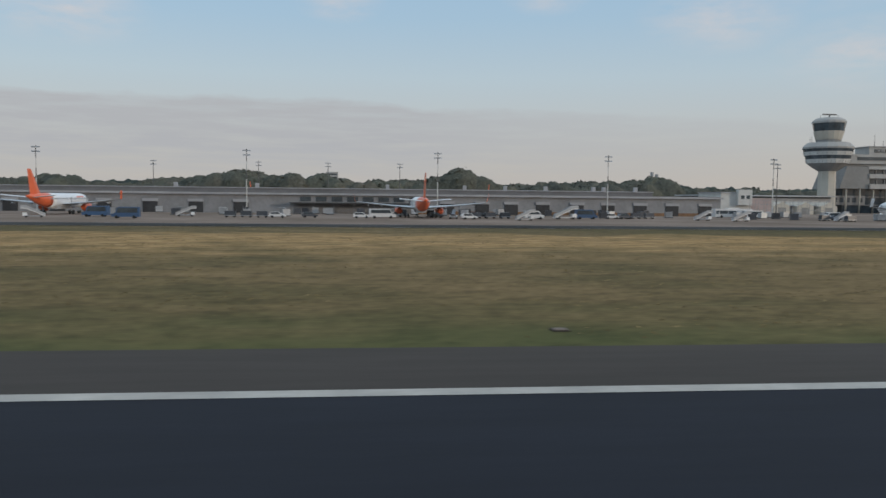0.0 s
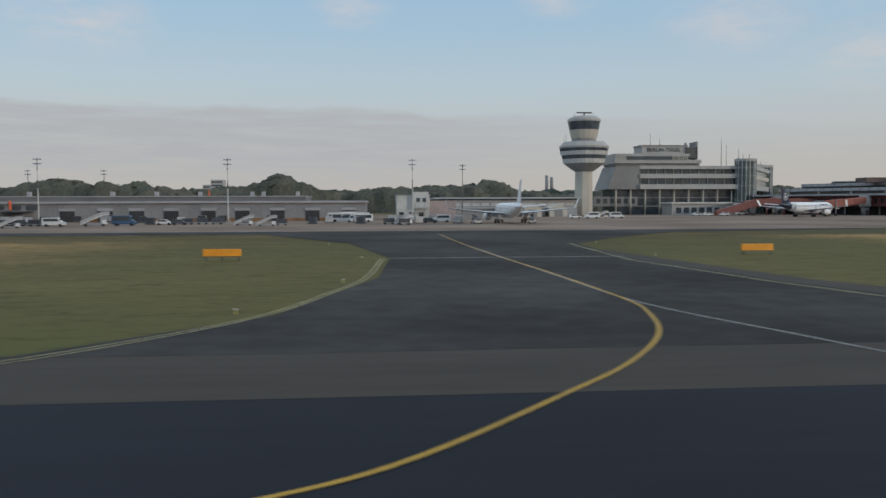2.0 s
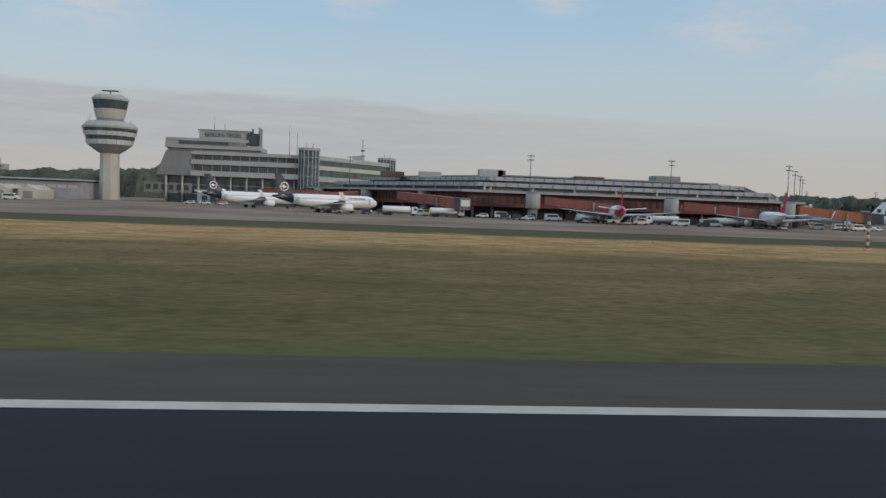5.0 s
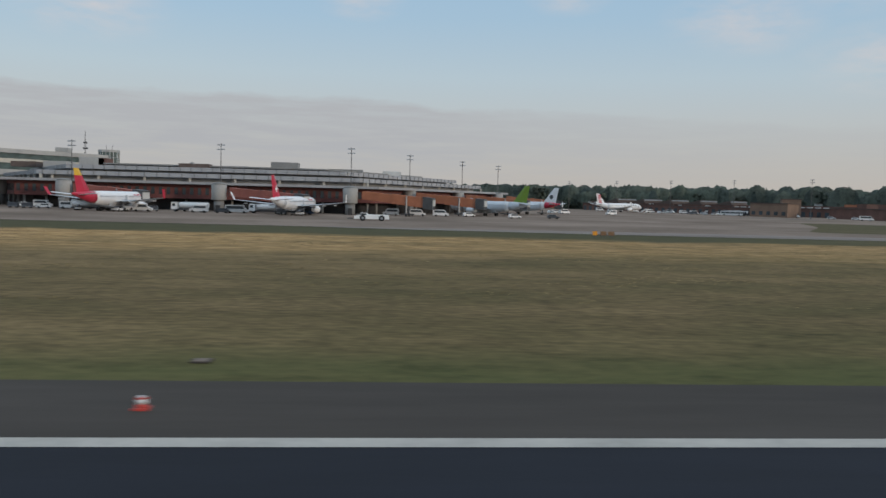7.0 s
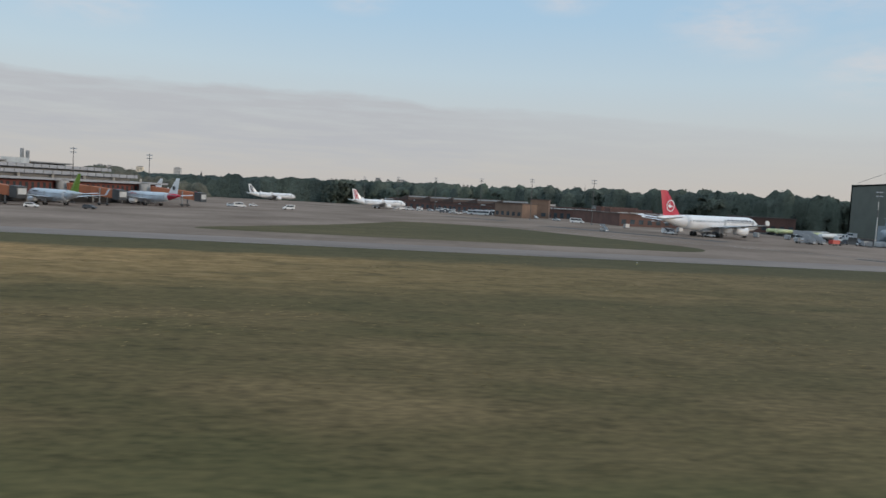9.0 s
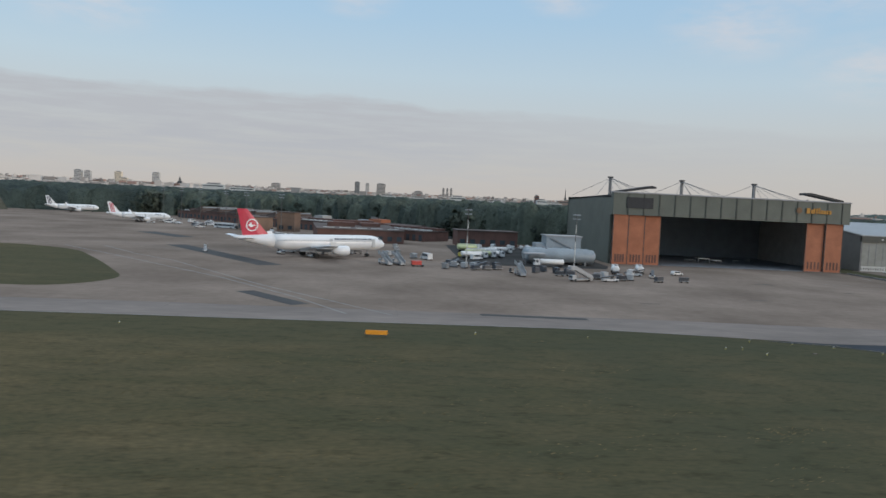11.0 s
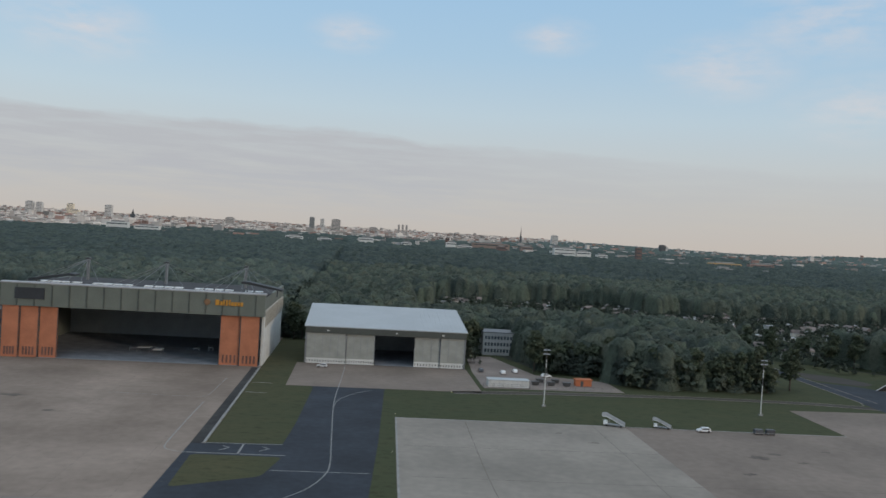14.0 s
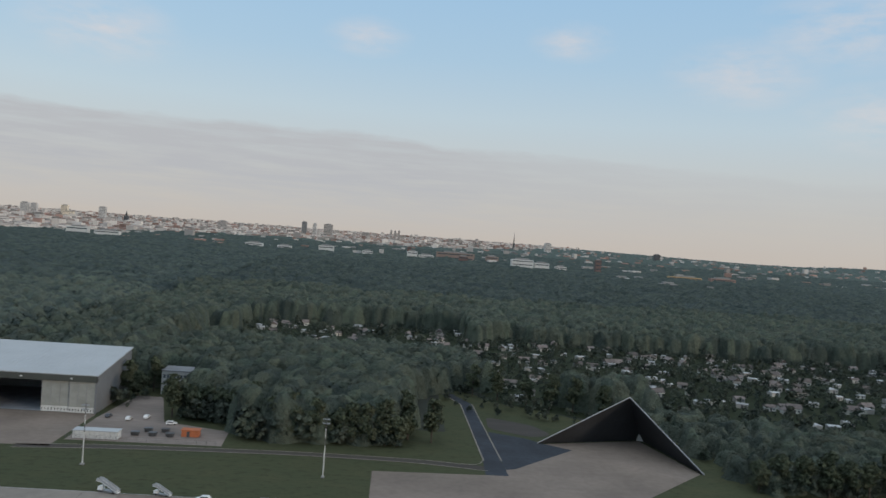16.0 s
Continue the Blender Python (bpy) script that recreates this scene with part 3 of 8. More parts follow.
flat("shelter_forecourt", [(1246, 279.5), (1250, 281), (1279, 311), (1268, 319), (1262, 326), (1247, 334)], 0.052, ASPHALT_BLUE, "dark asphalt forecourt beside the shelter", "road")
flat("bare_soil", fillet([(1248, 340), (1266, 328), (1276, 334), (1270, 350), (1250, 362)], 5), 0.05, SHOULDER, "trodden bare soil behind the forecourt", "soil")
bm = B()
ribbon(bm, [(1239.2, 290), (1240.6, 386), (1235, 406)], 0.45, 0.075)
ribbon(bm, [(1246.2, 290), (1246.6, 388)], 0.45, 0.075)
ribbon(bm, smooth([(1072, 277.5), (1110, 282), (1168, 284.5), (1212, 282.5), (1239, 277)]), 0.4, 0.075)
ribbon(bm, smooth([(1083, 283.8), (1108, 286.4), (1168, 288.8), (1213, 287), (1234, 284), (1239, 290)]), 0.4, 0.075)
part("road_kerb", bm, PAD, None, "pale kerb lines along the narrow roads", "structure", "kerb")
flat("yard", [(1085, 290), (1141, 291), (1140, 312), (1112, 322), (1100, 366), (1088, 366), (1085, 322)], 0.05, CONCRETE_TAXI, "concrete storage yard beside the hangar", "yard")
bm = B()
box(bm, 997.4, 998.0, 203, 311, 0.0, 0.4)
part("apron_kerb", bm, PAINT_GREY, None, "low pale kerb wall along the apron", "structure", "kerb")

# coarse tufts standing in the mown grass
TUFT = mat("grass_tufts", (0.125, 0.098, 0.048), rough=1.0, vary=0.25, scale=0.02, fine=0.4, island=0.45, col2=(0.21, 0.16, 0.085), spec=0.0)


def tufts(name, count, x0, x1, y0, y1, seed, label):
    """Low, matted wisps of straw in drifts, combed along the mowing."""
    q = np.random.default_rng(seed)
    drift = np.stack((q.uniform(x0, x1, count // 14), q.uniform(y0, y1, count // 14)), -1)
    base = drift[q.integers(0, len(drift), count)] + q.normal(0, 1, (count, 2)) * np.array((3.2, 0.8))
    keep = ~((base[:, 0] > 92) & (base[:, 0] < 194)) & ~((base[:, 0] > 858) & (base[:, 0] < 972)) & (base[:, 1] > 28.5) & (base[:, 1] < 139)
    base = base[keep]
    n = len(base)
    a, r = q.normal(0, 0.5, n), q.uniform(0.05, 0.17, n)
    v = np.zeros((n, 4, 3))
    for i, (u, w, z) in enumerate(((-1, 0, 0.02), (0, -0.3, 0.03), (1, 0.1, 0.05), (0.1, 0.35, 0.07))):
        v[:, i, 0] = base[:, 0] + r * (u * np.cos(a) - w * np.sin(a))
        v[:, i, 1] = base[:, 1] + r * (u * np.sin(a) + w * np.cos(a))
        v[:, i, 2] = z * q.uniform(0.6, 1.4, n)
    me = bpy.data.meshes.new(name)
    me.from_pydata(v.reshape(-1, 3).tolist(), [], np.arange(n * 4).reshape(-1, 4).tolist())
    me.materials.append(TUFT)
    return tagged(new(name, me), label, "grass", kind="stuff")


tufts("grass_tufts", 4000, 190, 850, 46, 70, 3, "matted wisps of pale straw in the mown grass")
tufts("grass_tufts", 9000, 190, 850, 60, 135, 4, "drifts of bleached straw in the unmown grass")
tufts("grass_tufts", 5000, -60, 95, 30, 120, 5, "thin pale straw in the mown grass")

# ---- building materials ----
SHED_WALL = mat("shed_wall", (0.235, 0.235, 0.24), vary=0.12, scale=0.15, fine=1.2)
SHED_LIGHT = mat("shed_fascia", (0.33, 0.33, 0.34), vary=0.1, scale=0.2, fine=2.0)
ROOF_FELT = mat("roof_felt", (0.16, 0.16, 0.165), vary=0.15, scale=0.1, fine=1.0)
# near-black for doors, panes and vents, and for shade under the hexagonal storey
DARK = mat("dark_infill_and_shade", (0.034, 0.034, 0.036), vary=0.3, scale=0.3, fine=2.0)
CONC = mat("pale_concrete", (0.36, 0.355, 0.34), vary=0.10, scale=0.15, fine=1.5)
CONC_WARM = mat("warm_concrete", (0.46, 0.43, 0.37), vary=0.08, scale=0.15, fine=1.5)
CONC_GREY = mat("grey_concrete", (0.22, 0.22, 0.215), vary=0.14, scale=0.15, fine=1.5)
GLASS = glass_mat("tinted_glass", (0.065, 0.080, 0.092))
GLASS_GREEN = glass_mat("green_glass", (0.075, 0.105, 0.10), 0.2)
RED_WALL = mat("red_cladding", (0.175, 0.060, 0.052), vary=0.15, scale=0.2, fine=1.5)
RED_BRIDGE = mat("red_bridge_paint", (0.27, 0.088, 0.066), vary=0.12, scale=0.3, fine=2.0)
ORANGE = mat("orange_panel", (0.37, 0.135, 0.068), vary=0.12, scale=0.25, fine=2.0)
BRICK = mat("brick_red", (0.125, 0.062, 0.048), vary=0.2, scale=0.2, fine=3.0)
RUST = mat("rust_band", (0.22, 0.12, 0.06), vary=0.3, scale=0.3, fine=2.0)
WHITE = mat("white_paint", (0.72, 0.72, 0.71), rough=0.45, vary=0.06, scale=0.4, fine=3.0)
OFFWHITE = mat("offwhite_panel", (0.52, 0.52, 0.50), vary=0.10, scale=0.3, fine=2.0)
STEEL = mat("galvanised_steel", (0.28, 0.29, 0.30), rough=0.45, metal=0.5, vary=0.12, scale=0.5, fine=3.0)
STEEL_DARK = mat("dark_steel", (0.075, 0.077, 0.080), rough=0.5, metal=0.3, vary=0.15, scale=0.5, fine=3.0)
GREEN_METAL = mat("olive_cladding", (0.115, 0.125, 0.105), rough=0.6, vary=0.10, scale=0.15, fine=1.5)
GREEN_DARK = mat("olive_rib", (0.055, 0.06, 0.052), rough=0.6, vary=0.1, scale=0.3, fine=2.0)
ROOF_WHITE = mat("white_sheet_roof", (0.345, 0.36, 0.37), rough=0.6, vary=0.05, scale=0.08, fine=0.8)
BLACK_CLAD = mat("black_cladding", (0.022, 0.023, 0.026), rough=0.6, vary=0.2, scale=0.1, fine=0.8)
POLY = mat("translucent_panel", (0.30, 0.275, 0.23), rough=0.4, vary=0.1, scale=0.3, fine=2.0)
BLUE_GREY = mat("blue_grey_sheet", (0.26, 0.30, 0.33), rough=0.5, metal=0.2, vary=0.1, scale=0.2, fine=1.5)
YELLOW_SIGN = mat("yellow_sign", (0.46, 0.215, 0.025), rough=0.5, vary=0.1, scale=0.5, fine=3.0)
ORANGE_SIGN = mat("orange_sign", (0.75, 0.30, 0.02), rough=0.5, vary=0.1, scale=0.5, fine=3.0)
RED = mat("signal_red", (0.50, 0.06, 0.045), rough=0.5, vary=0.1, scale=0.5, fine=3.0)


DOOR_GREY = mat("grey_green_door", (0.26, 0.265, 0.242), vary=0.10, scale=0.3, fine=2.0)
SITE_ORANGE = mat("site_orange", (0.38, 0.115, 0.045), vary=0.12, scale=0.4, fine=2.0)
ROOF_BROWN = mat("brown_roof_felt", (0.105, 0.078, 0.068), rough=0.9, vary=0.2, scale=0.1, fine=0.8)
GABLE_GREY = mat("slate_cladding", (0.145, 0.150, 0.155), rough=0.6, vary=0.10, scale=0.15, fine=1.5)
OCHRE = mat("ochre_plaster", (0.40, 0.27, 0.12), vary=0.1, scale=0.02, fine=0.2)
DIM_RED = mat("dull_red_plaster", (0.13, 0.085, 0.075), vary=0.1, scale=0.02, fine=0.2)
MAST_STEEL = mat("weathered_mast_steel", (0.17, 0.175, 0.18), rough=0.6, metal=0.2, vary=0.12, scale=0.5, fine=3.0)
ROOF_DARK = mat("dark_roof_felt", (0.060, 0.058, 0.060), rough=0.95, vary=0.2, scale=0.1, fine=0.8, spec=0.2)
# hangar floors paled and blued: haze over the bays put into the colour
SLAB_HAZED = mat("hazed_floor_slab", (0.25, 0.265, 0.29), rough=0.8, vary=0.2, scale=0.2, fine=1.0)


def block(name, x0, x1, y0, y1, z0, z1, material, parent=None, label="", taper=0.0):
    bm = B()
    box(bm, x0, x1, y0, y1, z0, z1, taper)
    return part(name, bm, material, parent, label)


def copies(ob, places):
    """The same piece again at other places, sharing its mesh."""
    for m in places:
        c = ob.copy()
        scene.collection.objects.link(c)
        c.matrix_basis = m


# ---- cargo terminal: a long low shed ----
def cargo_terminal():
    t = thing("cargo_terminal", "long low grey terminal shed with dark loading doors", "building")
    block("wall", -150, 129, 262, 302, 0, 6.1, SHED_WALL, t)
    block("plinth", 20, 128.9, 261.85, 262.3, 0, 1.1, RUST, t, "rust-brown plinth band")
    block("fascia", -150.5, 129.5, 261, 302.5, 6.1, 6.75, SHED_LIGHT, t, "pale grey roof edge")
    block("roof", -150, 129, 262, 302, 6.75, 6.95, ROOF_FELT, t)
    block("upper_roof", -150, 108, 272, 298, 6.95, 8.3, ROOF_FELT, t, "raised roof light storey")
    block("upper_fascia", -150.3, 108.3, 271.6, 298.4, 8.3, 8.6, SHED_LIGHT, t)
    for x in [-140 + 14.5 * i for i in range(8)] + [30, 42, 52, 63, 75, 86, 97.5, 109, 121]:
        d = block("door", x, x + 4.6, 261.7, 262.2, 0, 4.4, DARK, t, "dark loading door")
        block("door_head", x - 0.2, x + 4.8, 261.5, 261.95, 3.6, 4.5, SHED_LIGHT, d)
    for i in range(8):
        block("window", -17 + i * 5.2, -13.4 + i * 5.2, 261.8, 262.1, 4.0, 5.6, GLASS, t)
    for x in (-62, -34, 12, 40, 55, 70, 88, 92, 104):
        block("roof_vent", x, x + 1.2, 280, 281.6, 8.6, 10.2, SHED_LIGHT, t, "grey roof vent")
    block("canopy", -20, 22, 256.5, 262, 3.4, 3.7, STEEL_DARK, t, "thin canopy over the loading bays")
    for i in range(7):
        block("canopy_post", -19 + i * 6.6, -18.8 + i * 6.6, 257, 257.2, 0, 3.4, STEEL, t)
    return t


cargo_terminal()

PINK_PANEL = mat("pink_panel", (0.36, 0.29, 0.28), vary=0.12, scale=0.2, fine=1.5)
# white block beside the shed, and the scaffolded hall behind it
t = thing("service_block", "white two-storey service block with small windows", "building")
block("wall", 140, 152, 285, 305, 0, 8.6, OFFWHITE, t)
block("roof", 139.7, 152.3, 284.7, 305.3, 8.6, 9.0, SHED_LIGHT, t)
block("stair_tower", 146, 151.5, 283, 285, 4, 10.0, OFFWHITE, t)
for x in (147, 149.2):
    block("window", x, x + 1.4, 282.9, 283.1, 6.4, 7.8, GLASS, t)
block("annexe", 152.2, 162, 288, 303, 0, 6.8, PINK_PANEL, t, "pinkish panelled annexe")
for i in range(3):
    block("window", 140.8 + i * 3.6, 142.6 + i * 3.6, 284.85, 285.1, 1.0, 2.6, DARK, t)


def scaffold(x0, x1, y0, y1, h):
    s = thing("scaffold_fence", "steel scaffold frame beside the service block", "scaffold")
    xs = [x0 + (x1 - x0) * i / 9 for i in range(10)]
    for x in xs:
        for y in (y0, y1):
            block("post", x - 0.06, x + 0.06, y - 0.06, y + 0.06, 0, h, STEEL, s)
    for z in (0.4, 2.4, 4.4, h - 0.2):
        for y in (y0, y1):
            block("rail", x0, x1, y - 0.05, y + 0.05, z, z + 0.1, STEEL, s)
    return s


scaffold(146, 176, 270, 274, 6.2)

t = thing("transit_hall", "long low white hall with a thin flat roof", "building")
block("wall", 160, 223, 346, 372, 0, 7.2, SHED_LIGHT, t)
block("roof", 158, 224, 343, 374, 7.9, 8.5, ROOF_WHITE, t, "pale overhanging roof")
block("clerestory", 160, 223, 345.9, 372.1, 7.2, 7.9, GLASS, t)
block("lean_to", 150, 205, 330, 346, 0, 3.6, SHED_WALL, t)
block("lean_to_roof", 149, 206, 329, 346, 3.6, 4.0, ROOF_WHITE, t)
for i in range(14):
    block("bay", 162 + i * 4.3, 165.6 + i * 4.3, 345.8, 346.1, 4.6, 6.0, OFFWHITE, t, "white bay panel")


def tent(x):
    s = thing("storage_tent", "white gabled storage tent on the apron", "tent", "storage tents")
    bm = B()
    loft(bm, [[(x, y, 0), (x + 7.6, y, 0), (x + 7.6, y, 3.6), (x + 3.8, y, 5.4), (x, y, 3.6)] for y in (326, 342)])
    part("cover", bm, CONC_WARM, s)
    block("door", x + 2, x + 5.6, 325.9, 326.1, 0, 3.0, CONC_GREY, s)


for x in (184, 195, 206):
    tent(x)


# ---- control tower ----
def control_tower(cx, cy):
    t = thing("control_tower", "concrete control tower with two flared glazed decks", "control tower")
    n, turn = 16, math.pi / 16

    def band(name, st, m, label=""):
        bm = B()
        tube(bm, cx, cy, st, n, turn, smooth=False)
        return part(name, bm, m, t, label)

    bm = B()
    tube(bm, cx, cy, [(0, 4.25), (21, 4.05)], 8, math.pi / 8, smooth=False)
    part("shaft", bm, CONC_WARM, t, "warm pale concrete shaft")
    band("flare", [(20.6, 4.1), (22.2, 6.6), (24.4, 9.4)], CONC_GREY, "grey underside of the lower deck")
    band("lower_parapet", [(24.4, 9.5), (26.4, 10.0)], OFFWHITE)
    band("lower_glazing", [(26.4, 9.9), (28.2, 10.4)], GLASS, "dark window band")
    band("middle_parapet", [(28.2, 10.55), (30.0, 11.1)], OFFWHITE)
    band("upper_glazing", [(30.0, 11.0), (31.4, 11.35)], GLASS, "dark window band")
    band("deck_rim", [(31.4, 11.5), (32.2, 11.7), (33.0, 11.0), (34.4, 9.6)], CONC)
    band("neck", [(34.4, 5.8), (36.2, 5.6)], CONC_GREY)
    band("cab_base", [(35.8, 5.7), (36.4, 6.0), (40.0, 6.9)], CONC_WARM, "pale cab parapet")
    band("cab_glazing", [(40.0, 6.8), (43.8, 7.55)], GLASS, "dark glazed control cab")
    band("cab_roof", [(43.8, 7.75), (44.6, 7.8), (45.4, 7.3), (46.4, 5.6), (46.7, 2.0)], CONC)
    for k in range(n):
        a = turn + 2 * math.pi * (k + 0.5) / n
        for z0, z1, r0, r1 in ((26.4, 28.2, 9.95, 10.45), (30.0, 31.4, 11.05, 11.4)):
            bm = B()
            rod(bm, (cx + r0 * math.cos(a), cy + r0 * math.sin(a), z0), (cx + r1 * math.cos(a), cy + r1 * math.sin(a), z1), 0.06, 4)
            part("mullion", bm, CONC_GREY, t)
    for k in range(n):
        a = turn + 2 * math.pi * k / n
        for z0, z1, r0, r1 in ((24.5, 26.3, 9.56, 10.02), (28.3, 29.9, 10.62, 11.1)):
            for f in (0.0, 0.5):
                aa = a + f * 2 * math.pi / n
                q = math.cos(math.pi / n) if f else 1.0
                bm = B()
                rod(bm, (cx + r0 * q * math.cos(aa), cy + r0 * q * math.sin(aa), z0), (cx + r1 * q * math.cos(aa), cy + r1 * q * math.sin(aa), z1), 0.07, 4)
                part("panel_joint", bm, CONC_GREY, t)
    bm = B()
    rod(bm, (cx, cy, 46.5), (cx, cy, 47.9), 0.35)
    box(bm, cx - 3.6, cx + 3.6, cy - 0.3, cy + 0.3, 47.9, 48.5)
    part("radar", bm, STEEL_DARK, t, "dark rotating radar bar")
    for dx, h in ((-9.5, 3.0), (-8.6, 4.2), (8.8, 2.0), (-4.6, 2.0), (4.4, 2.2)):
        bm = B()
        z = 33.6 if abs(dx) > 6 else 46.0
        rod(bm, (cx + dx, cy, z), (cx + dx, cy, z + h), 0.09)
        part("antenna", bm, STEEL, t)
    return t


control_tower(230, 361)


# ---- main building with its stepped storeys ----
def main_building():
    t = thing("terminal_headhouse", "stepped concrete headhouse with ribbon windows", "building")
    bm = B()
    loft(bm, [[(246.0, 375.6, 12.6), (262, 375.6, 12.6), (262, 400, 12.6), (246.0, 400, 12.6)],
              [(250.4, 376.2, 24.0), (262, 376.2, 24.0), (262, 400, 24.0), (250.4, 400, 24.0)]])
    part("end_wall", bm, CONC_GREY, t, "slanted grey concrete end wall")
    for z0, z1, off in ((12.6, 15.0, 0.0), (18.0, 20.2, 0.9), (22.6, 24.2, 1.8)):
        block("parapet", 262, 313, 374.2 + off, 400, z0, z1, CONC, t, "pale concrete parapet band")
    for z0, z1, off in ((15.0, 18.0, 1.6), (20.2, 22.6, 2.5)):
        block("window_band", 262, 312.5, 375.4 + off, 399.8, z0, z1, GLASS, t, "recessed ribbon window")
        for i in range(12):
            x = 262.5 + i * 4.3
            block("pier", x, x + 0.45, 375.0 + off, 375.6 + off, z0, z1, CONC_GREY, t)
    block("glazed_base", 250, 312, 379, 398, 0, 12.6, GLASS, t, "dark glazed lower storeys")
    for i in range(9):
        x = 250.5 + i * 7.4
        bm = B()
        tube(bm, x, 376.6, [(0, 0.45), (12.6, 0.45)], 10)
        part("column", bm, CONC_WARM, t, "round pale column")
    for z in (4.0, 8.2):
        block("floor_edge", 250, 312, 378.6, 379, z, z + 0.5, CONC_GREY, t)
    block("storey", 250.5, 293.5, 378, 398, 24.2, 25.4, CONC_GREY, t)
    block("storey_parapet", 249.6, 293.8, 376.6, 398.4, 25.4, 27.2, CONC, t)
    block("window_band", 256, 287, 376.4, 380, 27.2, 28.9, GLASS, t)
    block("storey_cap", 250, 287.8, 376.5, 398, 28.9, 30.2, CONC, t)
    block("storey_side", 250, 256, 376.7, 398, 27.2, 28.9, CONC, t)
    for i in range(8):
        block("window_pier", 279 + i * 1.05, 279.4 + i * 1.05, 376.2, 376.5, 27.2, 28.9, CONC_WARM, t)
    block("sign_wall", 264.5, 288, 380, 392, 30.2, 34.2, CONC, t, "concrete attic with raised letters")
    block("sign_cap", 264, 288.3, 379.6, 392.4, 34.2, 34.7, CONC_GREY, t)
    block("stair_core", 287, 292.6, 379, 388, 28, 33.6, STEEL_DARK, t, "dark stair core")
    block("stair_wall", 292.2, 292.9, 379, 388, 27, 36.4, CONC_GREY, t)
    block("chimney", 288.2, 289.2, 384, 385, 33.6, 36.2, STEEL, t)
    for x, y, z0, z1 in ((270.6, 385, 34.6, 41), (275.5, 385, 34.6, 38), (306.5, 382, 24.2, 38.5), (310, 384, 24.2, 35)):
        bm = B()
        rod(bm, (x, y, z0), (x, y, z1), 0.16, 6, 0.05)
        part("roof_mast", bm, STEEL_DARK, t)
    block("entrance_block", 270, 309.5, 353, 366, 0, 5.4, CONC, t, "low white entrance block")
    block("entrance_roof", 269, 310.5, 352, 367, 5.4, 6.1, OFFWHITE, t)
    for i in range(10):
        block("entrance_window", 272 + i * 3.7, 274.4 + i * 3.7, 352.8, 353.1, 1.0, 3.6, GLASS, t)
    block("link", 240, 262, 378, 392, 4.2, 9.0, CONC_GREY, t, "grey raised link building")
    for i in range(6):
        block("link_window", 241 + i * 3.5, 243 + i * 3.5, 377.8, 378.1, 5.6, 8.0, GLASS, t)
    # the name on the attic
    cu = bpy.data.curves.new("airport_name", "FONT")
    cu.body, cu.size, cu.extrude = "BERLIN-TEGEL", 2.75, 0.08
    cu.align_x, cu.align_y = "CENTER", "CENTER"
    cu.materials.append(STEEL_DARK)
    ob = new("sign_letters", cu)
    ob.parent = t
    ob.matrix_basis = pose(275.8, 379.85, 32.2, 90, 0, 0)
    tagged(ob, "dark raised letters")
    return t


main_building()


def glass_tower(x, y, w, h):
    t = thing("glass_stair_tower", "glazed stair tower with steel ribs", "stair tower", "glass stair towers")
    pts = [(x + w * 0.5 * math.cos(math.pi / 8 + k * math.pi / 4), y + w * 0.5 * math.sin(math.pi / 8 + k * math.pi / 4)) for k in range(8)]
    bm = B()
    prism(bm, pts, 0, h - 1.2)
    part("glazing", bm, GLASS_GREEN, t)
    bm = B()
    prism(bm, [(x + (p - x) * 1.06, y + (q - y) * 1.06) for p, q in pts], h - 1.2, h)
    part("cap", bm, CONC, t)
    for a, b in zip(pts, pts[1:] + pts[:1]):
        for f in (0.0, 0.5):
            bm = B()
            px, py = a[0] + (b[0] - a[0]) * f, a[1] + (b[1] - a[1]) * f
            px, py = x + (px - x) * 1.02, y + (py - y) * 1.02
            rod(bm, (px, py, 0), (px, py, h - 1), 0.16, 4)
            part("rib", bm, OFFWHITE, t)
    for z in (14, 19, 23):
        bm = B()
        prism(bm, [(x + (p - x) * 1.03, y + (q - y) * 1.03) for p, q in pts], z, z + 0.4)
        part("floor_band", bm, CONC_GREY, t)
    for k in (-1.2, 1.4):
        bm = B()
        rod(bm, (x + k, y, h), (x + k * 1.4, y, h + 2.4), 0.1)
        part("antenna", bm, STEEL_DARK, t)
    return t


glass_tower(316.5, 376, 10.2, 27.6)
glass_tower(354.2, 432, 10.2, 27.2)
t = thing("link_wing", "raised glazed link wing between the stair towers", "building")
for name, z0, z1, o, m in (("base", 12, 14.5, 0.0, CONC), ("glazing", 14.5, 17.6, -0.6, GLASS_GREEN), ("parapet", 17.6, 19.6, 0.0, CONC_WARM), ("upper_glazing", 19.6, 22.2, -0.6, GLASS_GREEN), ("roof", 22.2, 24.2, 0.2, CONC)):
    bm = B()
    d, nn = Vector((37, 56)).normalized(), Vector((56, -37)).normalized()
    a, b = Vector((318, 378)), Vector((353, 431))
    prism(bm, [tuple(a + nn * (4 + o)), tuple(b + nn * (4 + o)), tuple(b - nn * 9), tuple(a - nn * 9)], z0, z1)
    part(name, bm, m, t)
block("roof_house", 336, 342, 408, 414, 24.2, 26.6, CONC, t)

# ---- hexagonal terminal ----
HX, HY, HR = 438.0, 368.0, 122.3


def hexagon(inset):
    r = HR - inset / math.cos(math.pi / 6)
    return [(HX + r * math.cos(math.pi / 3 * k), HY + r * math.sin(math.pi / 3 * k)) for k in range(6)]


